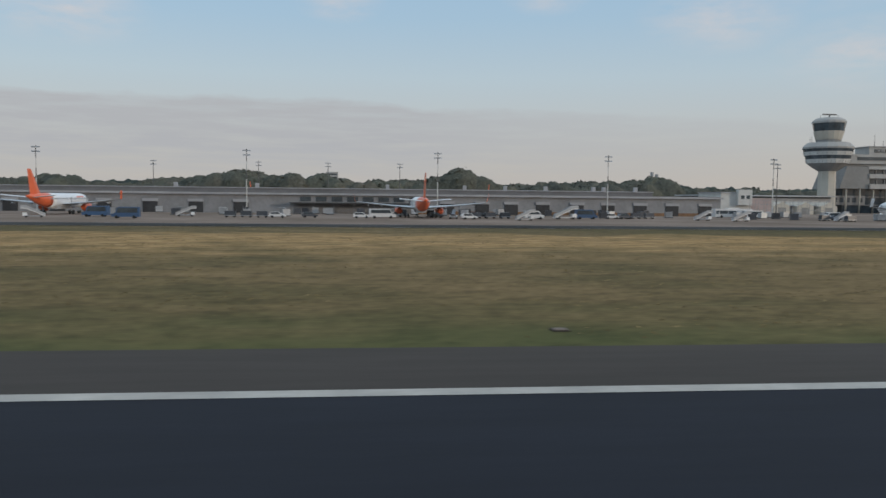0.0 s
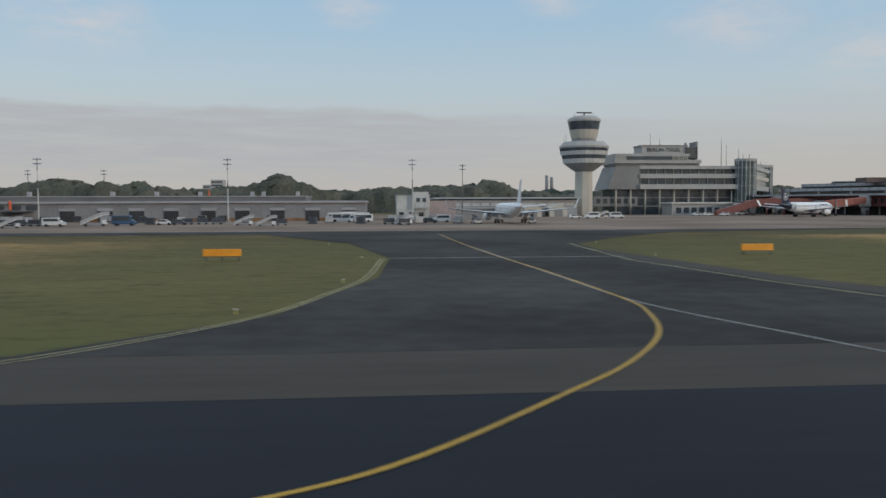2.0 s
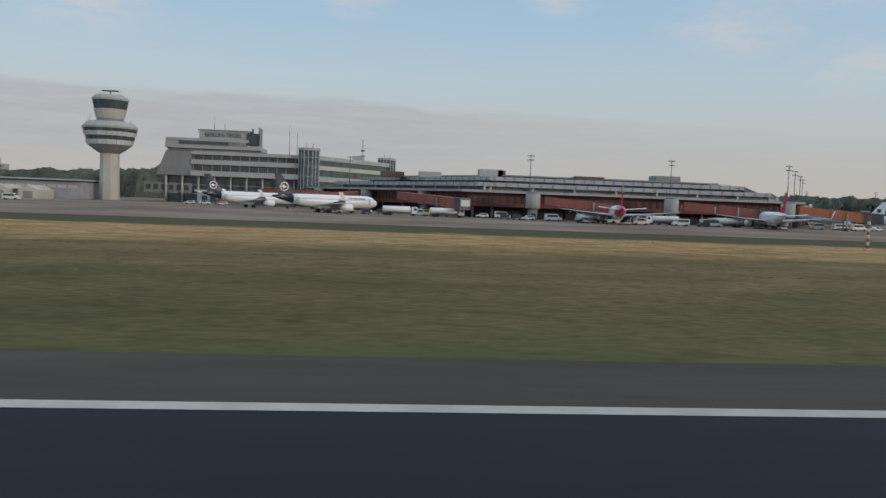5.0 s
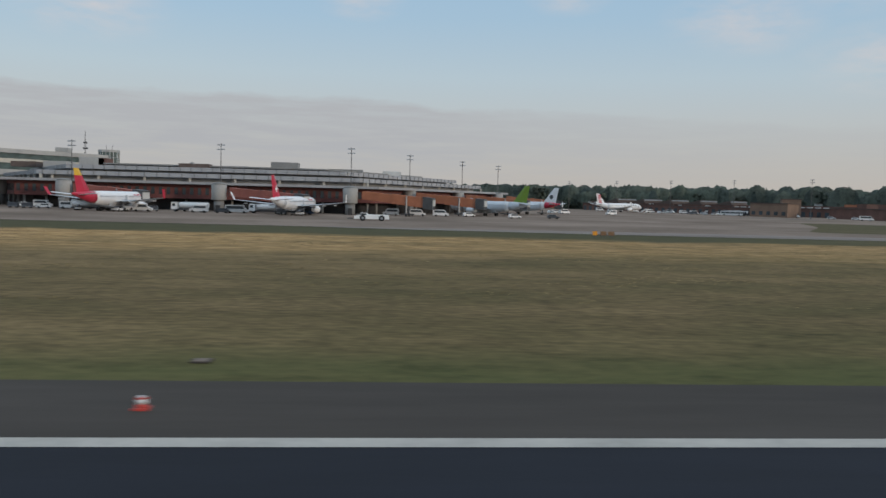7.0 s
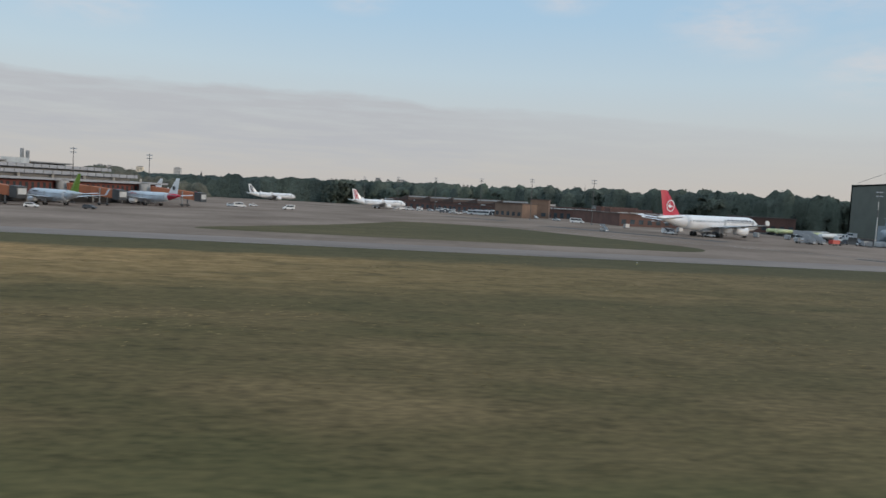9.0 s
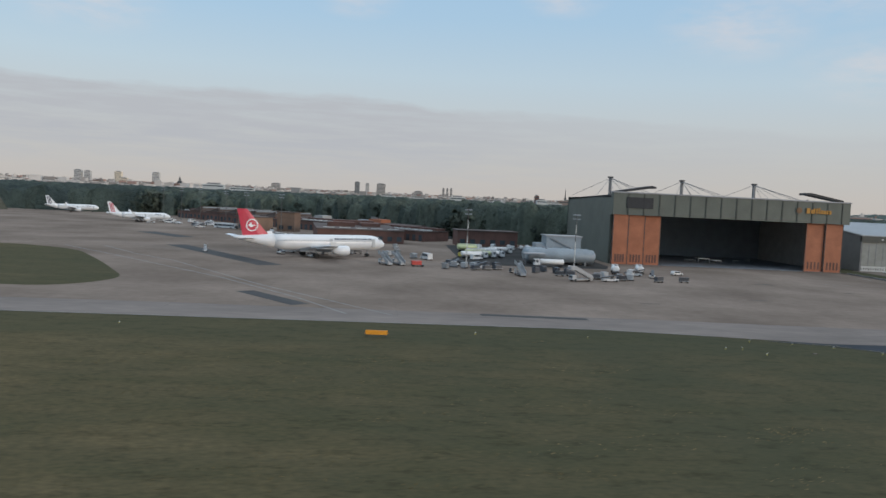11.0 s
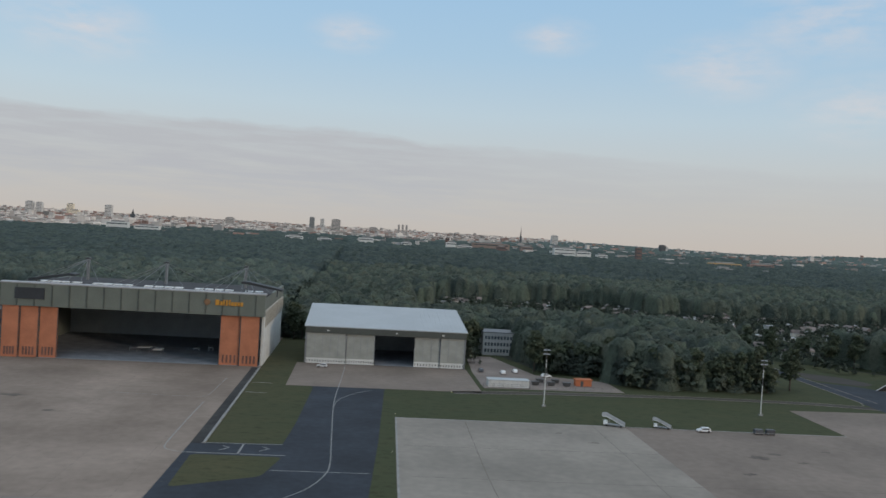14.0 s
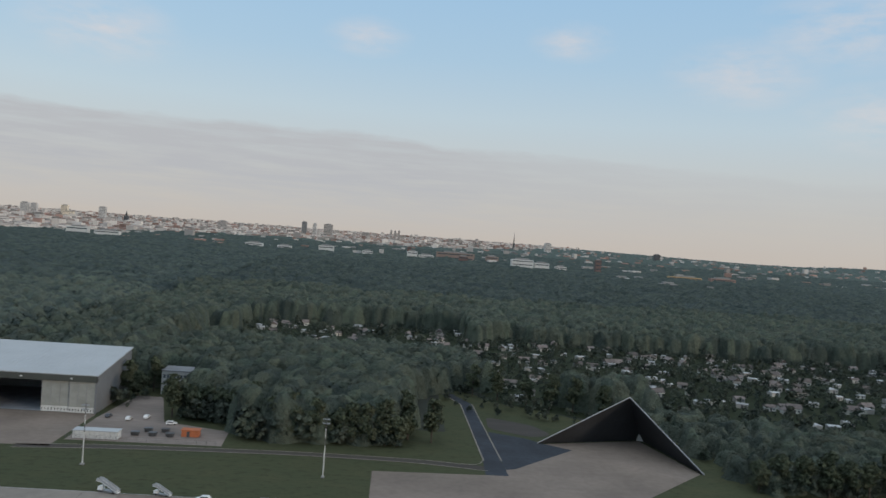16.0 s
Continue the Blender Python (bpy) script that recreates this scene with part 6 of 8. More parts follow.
t = thing("antenna_mast", "tall grey lattice antenna mast on the terminal roof", "antenna mast", "", pose(340.8, 435, 14.0))
for sx_, sy_ in ((-0.5, -0.4), (0.5, -0.4), (0.0, 0.5)):
    bm = B()
    rod(bm, (sx_, sy_, 0), (sx_ * 0.3, sy_ * 0.3, 23), 0.09, 5, 0.05)
    part("leg", bm, MAST_DARK, t)
for k in range(9):
    z = 1.2 + 2.4 * k
    q = 1 - 0.7 * z / 23
    bm = B()
    rod(bm, (-0.5 * q, -0.4 * q, z), (0.5 * q, -0.4 * q, z + 1.4), 0.05, 4)
    part("brace", bm, MAST_DARK, t)
for z, w in ((13.5, 1.3), (16.5, 1.0)):
    block("aerial", -w, w, -0.15, 0.15, z, z + 0.9, MAST_DARK, t)
t = thing("twin_chimney", "pair of slim grey chimneys beyond the woods", "chimney")
for dx in (-2.6, 2.6):
    bm = B()
    tube(bm, 311.8 + dx, 803.5, [(0, 2.0), (35.4 - (2 if dx > 0 else 0), 1.7)], 12)
    part("flue", bm, CONC_GREY, t)
t = thing("apartment_block", "pale stepped apartment block beyond the woods", "building")
for x0, x1, z in ((-42, -34, 26), (-34, -22, 31), (-22, -14, 25)):
    block("wall", x0, x1, 800, 815, 0, z, CONC, t)
    for k in range(4):
        block("window_band", x0 + 0.8, x1 - 0.8, 799.8, 800.2, z - 3 - 3.4 * k, z - 1.6 - 3.4 * k, GLASS, t)

# ---- vehicles ----
CAR_WHITE = mat("vehicle_white", (0.62, 0.62, 0.62), rough=0.4, vary=0.06, scale=1.0, fine=6.0, per_object=0.12)
CAR_DARK = mat("vehicle_dark", (0.05, 0.055, 0.065), rough=0.4, vary=0.1, scale=1.0, fine=6.0, per_object=0.3)
CAR_BLUE = mat("vehicle_blue", (0.04, 0.085, 0.17), rough=0.4, vary=0.1, scale=1.0, fine=6.0, per_object=0.2)
CAR_YELLOW = mat("vehicle_yellow", (0.50, 0.42, 0.08), rough=0.4, vary=0.1, scale=1.0, fine=6.0, per_object=0.2)
LIME = mat("vehicle_lime", (0.52, 0.56, 0.30), rough=0.4, vary=0.1, scale=1.0, fine=6.0)


def wheels(t, xs, half, r):
    for x in xs:
        for s in (-1, 1):
            bm = B()
            rod(bm, (x, s * half - 0.14, r), (x, s * half + 0.14, r), r, 12)
            part("wheel", bm, TYRE, t)


def hull_side(bm, prof, half):
    """A body extruded across from a side profile, with the roof drawn in."""
    loft(bm, [[(x, s * half * (0.9 if z > 1.3 else 1.0), z) for x, z in prof] for s in (-1, 1)])


def car(m, label="small white service car parked on the apron"):
    t = thing("service_car", label, "car", "service cars")
    bm = B()
    hull_side(bm, ((-2.1, 0.35), (2.1, 0.35), (2.1, 0.75), (1.1, 0.95), (0.5, 1.5), (-1.6, 1.52), (-2.1, 1.0)), 0.86)
    part("body", bm, m, t)
    for s in (-1, 1):
        bm = B()
        bm.faces.new([bm.verts.new((x, s * 0.88, z)) for x, z in ((-1.7, 0.98), (0.85, 0.98), (0.4, 1.42), (-1.5, 1.44))])
        part("side_window", bm, GLASS, t)
    block("windscreen", 0.72, 0.80, -0.68, 0.68, 1.0, 1.4, GLASS, t)
    wheels(t, (-1.3, 1.3), 0.78, 0.32)
    return t


def van(m, label="white delivery van parked on the apron", length=5.4, high=2.3):
    t = thing("van", label, "van", "vans")
    h = length / 2
    bm = B()
    hull_side(bm, ((-h, 0.4), (h, 0.4), (h, 1.05), (h - 0.8, 1.25), (h - 1.5, high), (-h, high)), 0.98)
    part("body", bm, m, t)
    for s in (-1, 1):
        bm = B()
        bm.faces.new([bm.verts.new((x, s * 0.99, z)) for x, z in ((-h + 0.4, 1.35), (h - 1.2, 1.35), (h - 1.6, high - 0.25), (-h + 0.4, high - 0.25))])
        part("side_window", bm, GLASS, t)
    block("windscreen", h - 1.16, h - 1.04, -0.78, 0.78, 1.35, high - 0.25, GLASS, t)
    wheels(t, (-h * 0.62, h * 0.62), 0.88, 0.36)
    return t


def bus():
    t = thing("apron_bus", "long white apron bus with a dark window band", "bus", "apron buses")
    bm = B()
    box(bm, -6.5, 6.5, -1.35, 1.35, 0.35, 2.95, 0.06)
    part("body", bm, CAR_WHITE, t)
    block("window_band", -6.2, 6.2, -1.38, 1.38, 1.35, 2.4, GLASS, t)
    block("roof_unit", -2, 2, -0.8, 0.8, 2.95, 3.2, CAR_WHITE, t)
    for x in (-4, -1, 2, 5):
        block("window_post", x, x + 0.2, -1.4, 1.4, 1.35, 2.4, CAR_WHITE, t)
    wheels(t, (-4.3, 4.3), 1.22, 0.48)
    return t


STAIR_GREY = mat("stair_side", (0.34, 0.35, 0.36), rough=0.5, vary=0.1, scale=0.5, fine=3.0)


def stairs_truck(m):
    t = thing("boarding_stairs", "mobile white boarding stairs on a truck chassis", "boarding stairs", "boarding stairs")
    block("chassis", -4.2, 3.4, -1.0, 1.0, 0.5, 0.9, STEEL, t)
    cab = block("cab", 2.2, 3.9, -1.0, 1.0, 0.7, 2.1, m, t, taper=0.08)
    block("cab_window", 2.6, 3.95, -0.8, 0.8, 1.35, 1.9, GLASS, cab)
    bm = B()
    loft(bm, [[(x, -0.9, z), (x, 0.9, z), (x, 0.9, z + 0.35), (x, -0.9, z + 0.35)] for x, z in ((-4.6, 0.5), (2.6, 3.7), (4.6, 3.75))])
    flight = part("flight", bm, m, t)
    for i in range(12):
        f = i / 12
        block("tread", -4.5 + 7.1 * f, -4.05 + 7.1 * f, -0.85, 0.85, 0.92 + 3.2 * f, 1.02 + 3.2 * f, STEEL, flight)
    for s in (-1, 1):
        bm = B()
        loft(bm, [[(x, s * 0.92 - 0.04, z + 0.3), (x, s * 0.92 + 0.04, z + 0.3), (x, s * 0.92 + 0.04, z + 1.35), (x, s * 0.92 - 0.04, z + 1.35)] for x, z in ((-4.6, 0.5), (2.6, 3.7), (4.6, 3.75))])
        part("balustrade", bm, STAIR_GREY, t)
    for x in (-2.0, 1.6):
        bm = B()
        rod(bm, (x, 0.6, 0.8), (x, 0.6, 0.6 + (x + 4.6) * 0.44), 0.12)
        part("prop", bm, STEEL, t)
    wheels(t, (-3.0, 2.6), 0.9, 0.42)
    return t


def fuel_truck(m, tank):
    t = thing("fuel_truck", "tank truck with a white tank and cab", "tank truck", "tank trucks")
    block("chassis", -5.6, 5.2, -0.9, 0.9, 0.6, 0.95, STEEL_DARK, t)
    cab = block("cab", 3.5, 5.5, -1.2, 1.2, 0.7, 2.9, m, t, taper=0.1)
    block("windscreen", 5.36, 5.5, -1.0, 1.0, 1.7, 2.6, GLASS, cab)
    block("cab_window", 4.2, 5.1, -1.18, 1.18, 1.7, 2.5, GLASS, cab)
    bm = B()
    loft(bm, [[(x, r * 1.25 * math.cos(a), 2.0 + r * 0.98 * math.sin(a)) for a in [2 * math.pi * i / 16 for i in range(16)]] for x, r in ((-5.7, 0.7), (-5.5, 1.0), (3.0, 1.0), (3.2, 0.7))], smooth=True)
    tk = part("tank", bm, tank, t)
    block("catwalk", -5, 2.6, -0.4, 0.4, 2.98, 3.06, STEEL, tk)
    wheels(t, (-4.4, -3.3, 4.2), 1.05, 0.5)
    return t


def cart():
    t = thing("baggage_cart", "open baggage cart with a dark cover", "baggage cart", "baggage carts")
    block("deck", -1.5, 1.5, -0.8, 0.8, 0.45, 0.6, STEEL, t)
    block("cover", -1.4, 1.4, -0.75, 0.75, 0.6, 1.7, CAR_DARK, t, taper=0.06)
    block("drawbar", 1.5, 2.4, -0.05, 0.05, 0.42, 0.5, STEEL, t)
    wheels(t, (-1.0, 1.0), 0.65, 0.22)
    return t


def loader():
    t = thing("belt_loader", "low belt loader with a raised conveyor", "belt loader", "belt loaders")
    block("chassis", -2.6, 2.6, -0.9, 0.9, 0.4, 0.95, CAR_WHITE, t)
    bm = B()
    loft(bm, [[(x, -0.45, z), (x, 0.45, z), (x, 0.45, z + 0.3), (x, -0.45, z + 0.3)] for x, z in ((-3.6, 0.95), (3.8, 2.2))])
    part("conveyor", bm, CAR_DARK, t)
    block("seat_box", 0.6, 1.5, 0.5, 0.9, 0.95, 1.7, CAR_DARK, t)
    wheels(t, (-1.8, 1.8), 0.8, 0.35)
    return t


def tow_tractor():
    t = thing("pushback_tractor", "low white pushback tractor with large wheels", "tow tractor")
    bm = B()
    hull_side(bm, ((-4.4, 0.5), (4.4, 0.5), (4.4, 1.2), (3.2, 1.5), (2.8, 2.0), (1.2, 2.0), (0.9, 1.6), (-4.4, 1.6)), 1.45)
    part("body", bm, WHITE, t)
    block("cab_window", 1.3, 3.0, -1.34, 1.34, 1.45, 1.9, GLASS, t)
    for x in (-2.6, 2.2):
        for s in (-1, 1):
            bm = B()
            rod(bm, (x, s * 1.35 - 0.2, 0.75), (x, s * 1.35 + 0.2, 0.75), 0.75, 16)
            w = part("wheel", bm, TYRE, t)
            bm = B()
            rod(bm, (x, s * 1.56 - 0.01, 0.75), (x, s * 1.56 + 0.02, 0.75), 0.35, 12)
            part("rim", bm, STEEL, w)
    block("tow_arm", 4.4, 6.2, -0.2, 0.2, 0.45, 0.7, STEEL_DARK, t)
    return t


tow_tractor().matrix_basis = pose(497.5, 200.5, 0.05, 0, 0, 178)


def spread(proto, places, size=1.0):
    k = Matrix.Scale(size, 4)
    proto.matrix_basis = pose(places[0][0], places[0][1], 0.05, 0, 0, places[0][2]) @ k
    for x, y, a in places[1:]:
        copy_thing(proto, pose(x, y, 0.05, 0, 0, a) @ k)


spread(stairs_truck(CAR_WHITE), [(59.5, 209, 10), (105, 199, 5), (-72, 188, 200), (-42, 208, 8), (45, 194, 12), (98, 207, 6), (140, 209, 20), (216, 283, 10), (188, 330, 0), (345, 268, 40),
                                 (741, 296, 100), (700, 470, 40), (668, 490, 20)], 0.75)
spread(stairs_truck(STAIR_GREY), [(865, 238, 205), (806, 269, 115), (810.5, 270.5, 112), (848.5, 249, 95)], 0.95)
spread(stairs_truck(WHITE), [(1118.4, 236.8, 160), (1134.3, 236.3, 160)], 0.8)
spread(van(CAR_WHITE), [(126, 240, 178), (50, 207, 5), (212, 282, 180), (222, 284, 0), (152, 233, 185), (391, 262, 0), (405, 247, 10), (445, 241, 180), (430, 236, 5), (362, 255, 12), (512, 262, 0), (520, 264, 0),
                        (503, 262, 180), (590, 380, 20), (613, 378, 200), (889, 262, 60), (842, 306, 40), (770, 305, 20), (860, 380, 70), (868, 372, 70), (876, 372, 70), (700, 505, 10), (300, 345, 0)])
spread(van(CAR_WHITE, "white minibus with dark side windows on the apron", 7.0, 2.5), [(128, 238, 180), (9, 205, 4), (338, 262, 20), (456, 243, 0), (822, 298, 110), (757, 396, -20), (744, 446, -46), (736, 454, -46), (888, 369, 90)])
spread(van(CAR_BLUE, "blue high-loader van on the apron", 6.2, 2.7), [(-62, 200, 178), (-51, 187, 185), (66, 212, 0), (476, 244, 170)])
spread(van(CAR_YELLOW, "yellow service van parked between tank trucks", 5.0, 2.1), [(838, 318, 60), (846, 330, 60), (366, 262, 20), (505, 300, 20), (845, 358, 75)])
spread(car(CAR_WHITE), [(3.5, 204, 0), (13, 218, 180), (31.5, 201, 10), (-18, 203, 0), (75, 217, 0), (206, 283, 0), (272, 330, 180), (278, 331, 0), (285, 331, 180), (440, 250, 0), (416, 253, 0), (384, 262, 180),
                       (397, 248, 190), (530, 268, 20), (545, 262, 10), (585, 386, 20), (592, 408, 10), (870, 395, 90), (875, 388, 90), (880, 398, 90), (884, 386, 90), (909, 272, 20), (1022, 320, 178), (1147, 233.5, 178),
                       (655, 520, 0), (668, 515, 10), (682, 498, 0), (712, 478, 50), (842, 440, 80), (850, 432, 80), (858, 446, 80), (856, 470, 80), (1098, 322, 90), (1104, 326, 90), (1116, 318, 10)])
spread(car(CAR_DARK, "dark service car parked on the apron"), [(24, 214, 0), (37, 216, 180), (-10, 206, 10), (79, 217, 5), (148, 223, 0), (352, 262, 10), (408, 252, 0), (452, 240, 180), (560, 270, 0), (866, 402, 90), (878, 378, 90), (1089, 325, 90),
                                                               (846, 452, 80), (862, 436, 80)])
spread(bus(), [(124, 243, 182), (420, 246, 0), (728, 486, -44), (716, 468, -20)])
spread(fuel_truck(CAR_WHITE, WHITE), [(441, 247, 180), (464, 250, 178), (356, 252, 10), (371, 250, 8), (866, 286, 185), (886, 270, 75), (896, 274, 75), (846, 330, 18), (852, 338, 18), (858, 347, 18), (850, 320, 18), (842, 312, 18), (415, 238, 30)])
spread(fuel_truck(CAR_WHITE, LIME), [(846, 317, 12), (845, 324, 12), (845, 352, 12), (846, 362, 12)])
for q, (x, y, a) in enumerate(((663, 534, 20), (672, 520, 30), (676, 501, 10), (682, 495, 0), (690, 512, -40), (684, 526, 60), (697, 520, -46), (712, 500, -46), (668, 541, 10), (655, 546, 5), (702, 492, 10), (760, 410, -46), (752, 420, -46))):
    copy_thing(bpy.data.objects[("service_car", "van", "van.001", "service_car.001")[q % 4]], pose(x, y, 0.05, 0, 0, a))
t = thing("cargo_dolly", "red cargo container on a low dolly", "dolly", "", pose(817, 268, 0.05, 0, 0, 12))
block("deck", -2.2, 2.2, -1.1, 1.1, 0.4, 0.6, STEEL_DARK, t)
block("container", -2.0, 1.2, -1.0, 1.0, 0.6, 1.9, RED, t)
wheels(t, (-1.5, 1.5), 0.9, 0.25)
spread(cart(), [(35, 212, 0), (39, 212, 0), (43, 212, 2), (80, 222, 0), (84, 222, 0), (88, 222, 3), (108, 205, 8), (-30, 204, 0), (-26, 204, 0), (-22, 204, 0), (136, 211, 10), (140, 205, 10), (345, 258, 0), (350, 257, 0),
                (389, 246, 0), (393, 246, 0), (431, 243, 10), (470, 239, 0), (474, 239, 0), (836, 262, 30), (840, 264, 30), (844, 266, 30), (848, 257, 20), (829, 281, 50), (833, 277, 50), (862, 252, 0), (866, 254, 0), (872, 246, 0),
                (880, 244, 0), (892, 244, 30), (901, 246, 0), (1165, 233, 0), (1169, 233, 0), (788, 308, 20), (792, 310, 20), (796, 312, 20), (722, 466, 30), (726, 468, 30), (695, 482, 10), (699, 484, 10)])
spread(loader(), [(28, 206, 80), (176, 214, 80), (160, 212, 95), (425, 232, 70), (412, 236, 100), (476, 236, 80), (330, 262, 30), (780, 288, 120), (768, 297, 110), (838, 268, 40), (830, 274, 60), (875, 240, 10), (703, 462, 30), (890, 262, 10), (895, 258, 70)])

ULD_SILVER = mat("container_silver", (0.36, 0.37, 0.38), rough=0.45, metal=0.4, vary=0.15, scale=0.6, fine=4.0, per_object=0.35)


def load_unit(m, label):
    t = thing("cargo_container", label, "cargo container", "cargo containers")
    bm = B()
    loft(bm, [[(x, -0.75, 0.45), (x, 0.75, 0.45), (x, 1.05, 0.95), (x, 1.05, 2.05), (x, -0.75, 2.05)] for x in (-1.0, 1.0)])
    part("shell", bm, m, t)
    block("dolly", -1.3, 1.3, -0.8, 0.8, 0.2, 0.42, STEEL_DARK, t)
    return t


rv = random.Random(21)
spread(load_unit(ULD_SILVER, "silver cargo container on a low dolly"), [(rv.uniform(-95, 160), rv.choice((215, 226, 238, 247, 252)) + rv.uniform(-3, 3), rv.uniform(-20, 20)) for _ in range(34)]
       + [(826 + 3.4 * i, 266 + rv.uniform(-4, 4), rv.uniform(0, 90)) for i in range(4)] + [(873 + 3.4 * i, 248 + rv.uniform(-3, 3), rv.uniform(-30, 40)) for i in range(4)] + [(762 + rv.uniform(0, 70), 300 + rv.uniform(0, 60), rv.uniform(0, 90)) for _ in range(10)])
spread(load_unit(CAR_DARK, "dark covered cargo container on a low dolly"), [(rv.uniform(-95, 160), rv.choice((215, 226, 238, 247, 252)) + rv.uniform(-3, 3), rv.uniform(-20, 20)) for _ in range(22)]
       + [(838 + 3.2 * i, 274 + rv.uniform(-3, 3), rv.uniform(0, 60)) for i in range(3)] + [(856 + 3.6 * i, 262 + rv.uniform(-4, 4), rv.uniform(0, 80)) for i in range(4)])

# ---- small airfield things ----
def edge_light(x, y):
    t = thing("edge_marker", "small red and white marker cone on the shoulder", "marker", "runway markers")
    block("base", -0.2, 0.2, -0.2, 0.2, 0, 0.06, RED, t)
    for z0, z1, r0, r1, m in ((0.06, 0.17, 0.15, 0.13, RED), (0.17, 0.31, 0.13, 0.15, WHITE), (0.31, 0.36, 0.15, 0.12, RED), (0.36, 0.40, 0.08, 0.06, WHITE)):
        bm = B()
        tube(bm, 0, 0, [(z0, r0), (z1, r1)], 12)
        part("band", bm, m, t)
    t.matrix_basis = pose(x, y, 0.034)
    return t


el = edge_light(38.6, 23.7)
for x in (-20, 93, 209.6, 266, 322, 378, 438.5, 493.2, 553.2, 611, 669, 727):
    copy_thing(el, pose(x, 23.7, 0.034))


def cover(x, y):
    t = thing("drain_cover", "pale concrete drain cover in the grass", "drain cover", "drain covers")
    block("frame", -0.36, 0.36, -0.36, 0.36, 0, 0.05, SHOULDER, t)
    block("lid", -0.26, 0.26, -0.26, 0.26, 0.05, 0.07, PAD_WARM, t)
    t.matrix_basis = pose(x, y, 0.012)
    return t


cv = cover(12.2, 30.8)
for x, y in ((38.2, 31.3), (93.1, 30.8), (208.8, 30.8), (214.3, 31.7), (378.2, 30), (437.3, 30.7), (493.4, 30.4), (552.5, 30.8), (581.4, 30.9), (607.6, 30.3), (635, 30.8), (117.5, 28.9), (175.5, 31.5), (180.5, 31), (877.1, 130.9), (889.7, 119.4)):
    copy_thing(cv, pose(x, y, 0.012))


def guide_sign(x, y, w, label="long orange taxiway guidance sign on short legs", m=None):
    t = thing("guidance_sign", label, "sign", "guidance signs")
    block("panel", 0, w, -0.12, 0.12, 0.45, 1.15, m or ORANGE_SIGN, t)
    n = max(2, int(w / 1.2))
    for i in range(n):
        block("leg", 0.2 + (w - 0.5) * i / (n - 1), 0.3 + (w - 0.5) * i / (n - 1), -0.05, 0.05, 0, 0.45, STEEL_DARK, t)
    block("frame", -0.05, w + 0.05, -0.1, 0.1, 0.40, 0.45, STEEL_DARK, t)
    t.matrix_basis = pose(x, y, 0.0)
    return t


guide_sign(116.2, 75.7, 3.6)
guide_sign(171, 77.7, 3.4)
guide_sign(801, 134, 3.6)
guide_sign(537.6, 137, 0.8, "small orange taxiway guidance sign on short legs")
for x in (539.0, 540.4):
    guide_sign(x, 137, 1.1, "faded ochre taxiway guidance sign on short legs", RUST)
guide_sign(886.9, 81.8, 3.2)
t = thing("marker_post", "orange marker post on a white base", "marker")
bm = B()
tube(bm, 175.3, 34, [(0.16, 0.11), (1.1, 0.11), (1.18, 0.07)], 12)
part("post", bm, ORANGE_SIGN, t)
bm = B()
tube(bm, 175.3, 34, [(0, 0.28), (0.16, 0.25)], 12)
part("base", bm, WHITE, t)


DULL_RED = mat("faded_mast_red", (0.26, 0.055, 0.04), rough=0.6, vary=0.15, scale=0.5, fine=3.0)


def banded_pole(x, y, h, label, r=0.14, n=9):
    t = thing("warning_pole", label, "warning pole")
    for i in range(n):
        bm = B()
        rod(bm, (0, 0, 0.25 + (h - 0.25) * i / n), (0, 0, 0.25 + (h - 0.25) * (i + 1) / n), r, 10)
        part("band", bm, (DULL_RED, OFFWHITE)[i % 2], t)
    block("base", -0.5, 0.5, -0.5, 0.5, 0, 0.25, CONC, t)
    bm = B()
    tube(bm, 0, 0, [(h, 0.10), (h + 0.25, 0.12), (h + 0.35, 0.04)], 10)
    part("lamp", bm, RED, t)
    t.matrix_basis = pose(x, y, 0)
    return t


banded_pole(426.8, 119.4, 5.2, "short red and white warning pole in dry grass", 0.22)
banded_pole(976.3, 93.9, 12.6, "tall red and white banded antenna mast", 0.36, 6)
t = thing("equipment_hut", "pale equipment hut beside the antenna mast", "hut")
block("body", 970.5, 974.5, 91, 94, 0, 2.4, OFFWHITE, t)
block("roof", 970.2, 974.8, 90.7, 94.3, 2.4, 2.6, SHED_LIGHT, t)
block("door", 972, 972.9, 90.9, 91.05, 0.1, 2.1, STEEL_DARK, t)


def taxi_light(x, y):
    t = thing("taxiway_light", "small pale taxiway light on a short post", "taxiway light", "taxiway lights")
    bm = B()
    tube(bm, 0, 0, [(0, 0.14), (0.06, 0.12), (0.08, 0.06), (0.4, 0.06)], 8)
    part("post", bm, CAR_YELLOW, t)
    bm = B()
    tube(bm, 0, 0, [(0.4, 0.10), (0.58, 0.10), (0.64, 0.04)], 8)
    part("lens", bm, WHITE, t)
    t.matrix_basis = pose(x, y, 0.01)
    return t


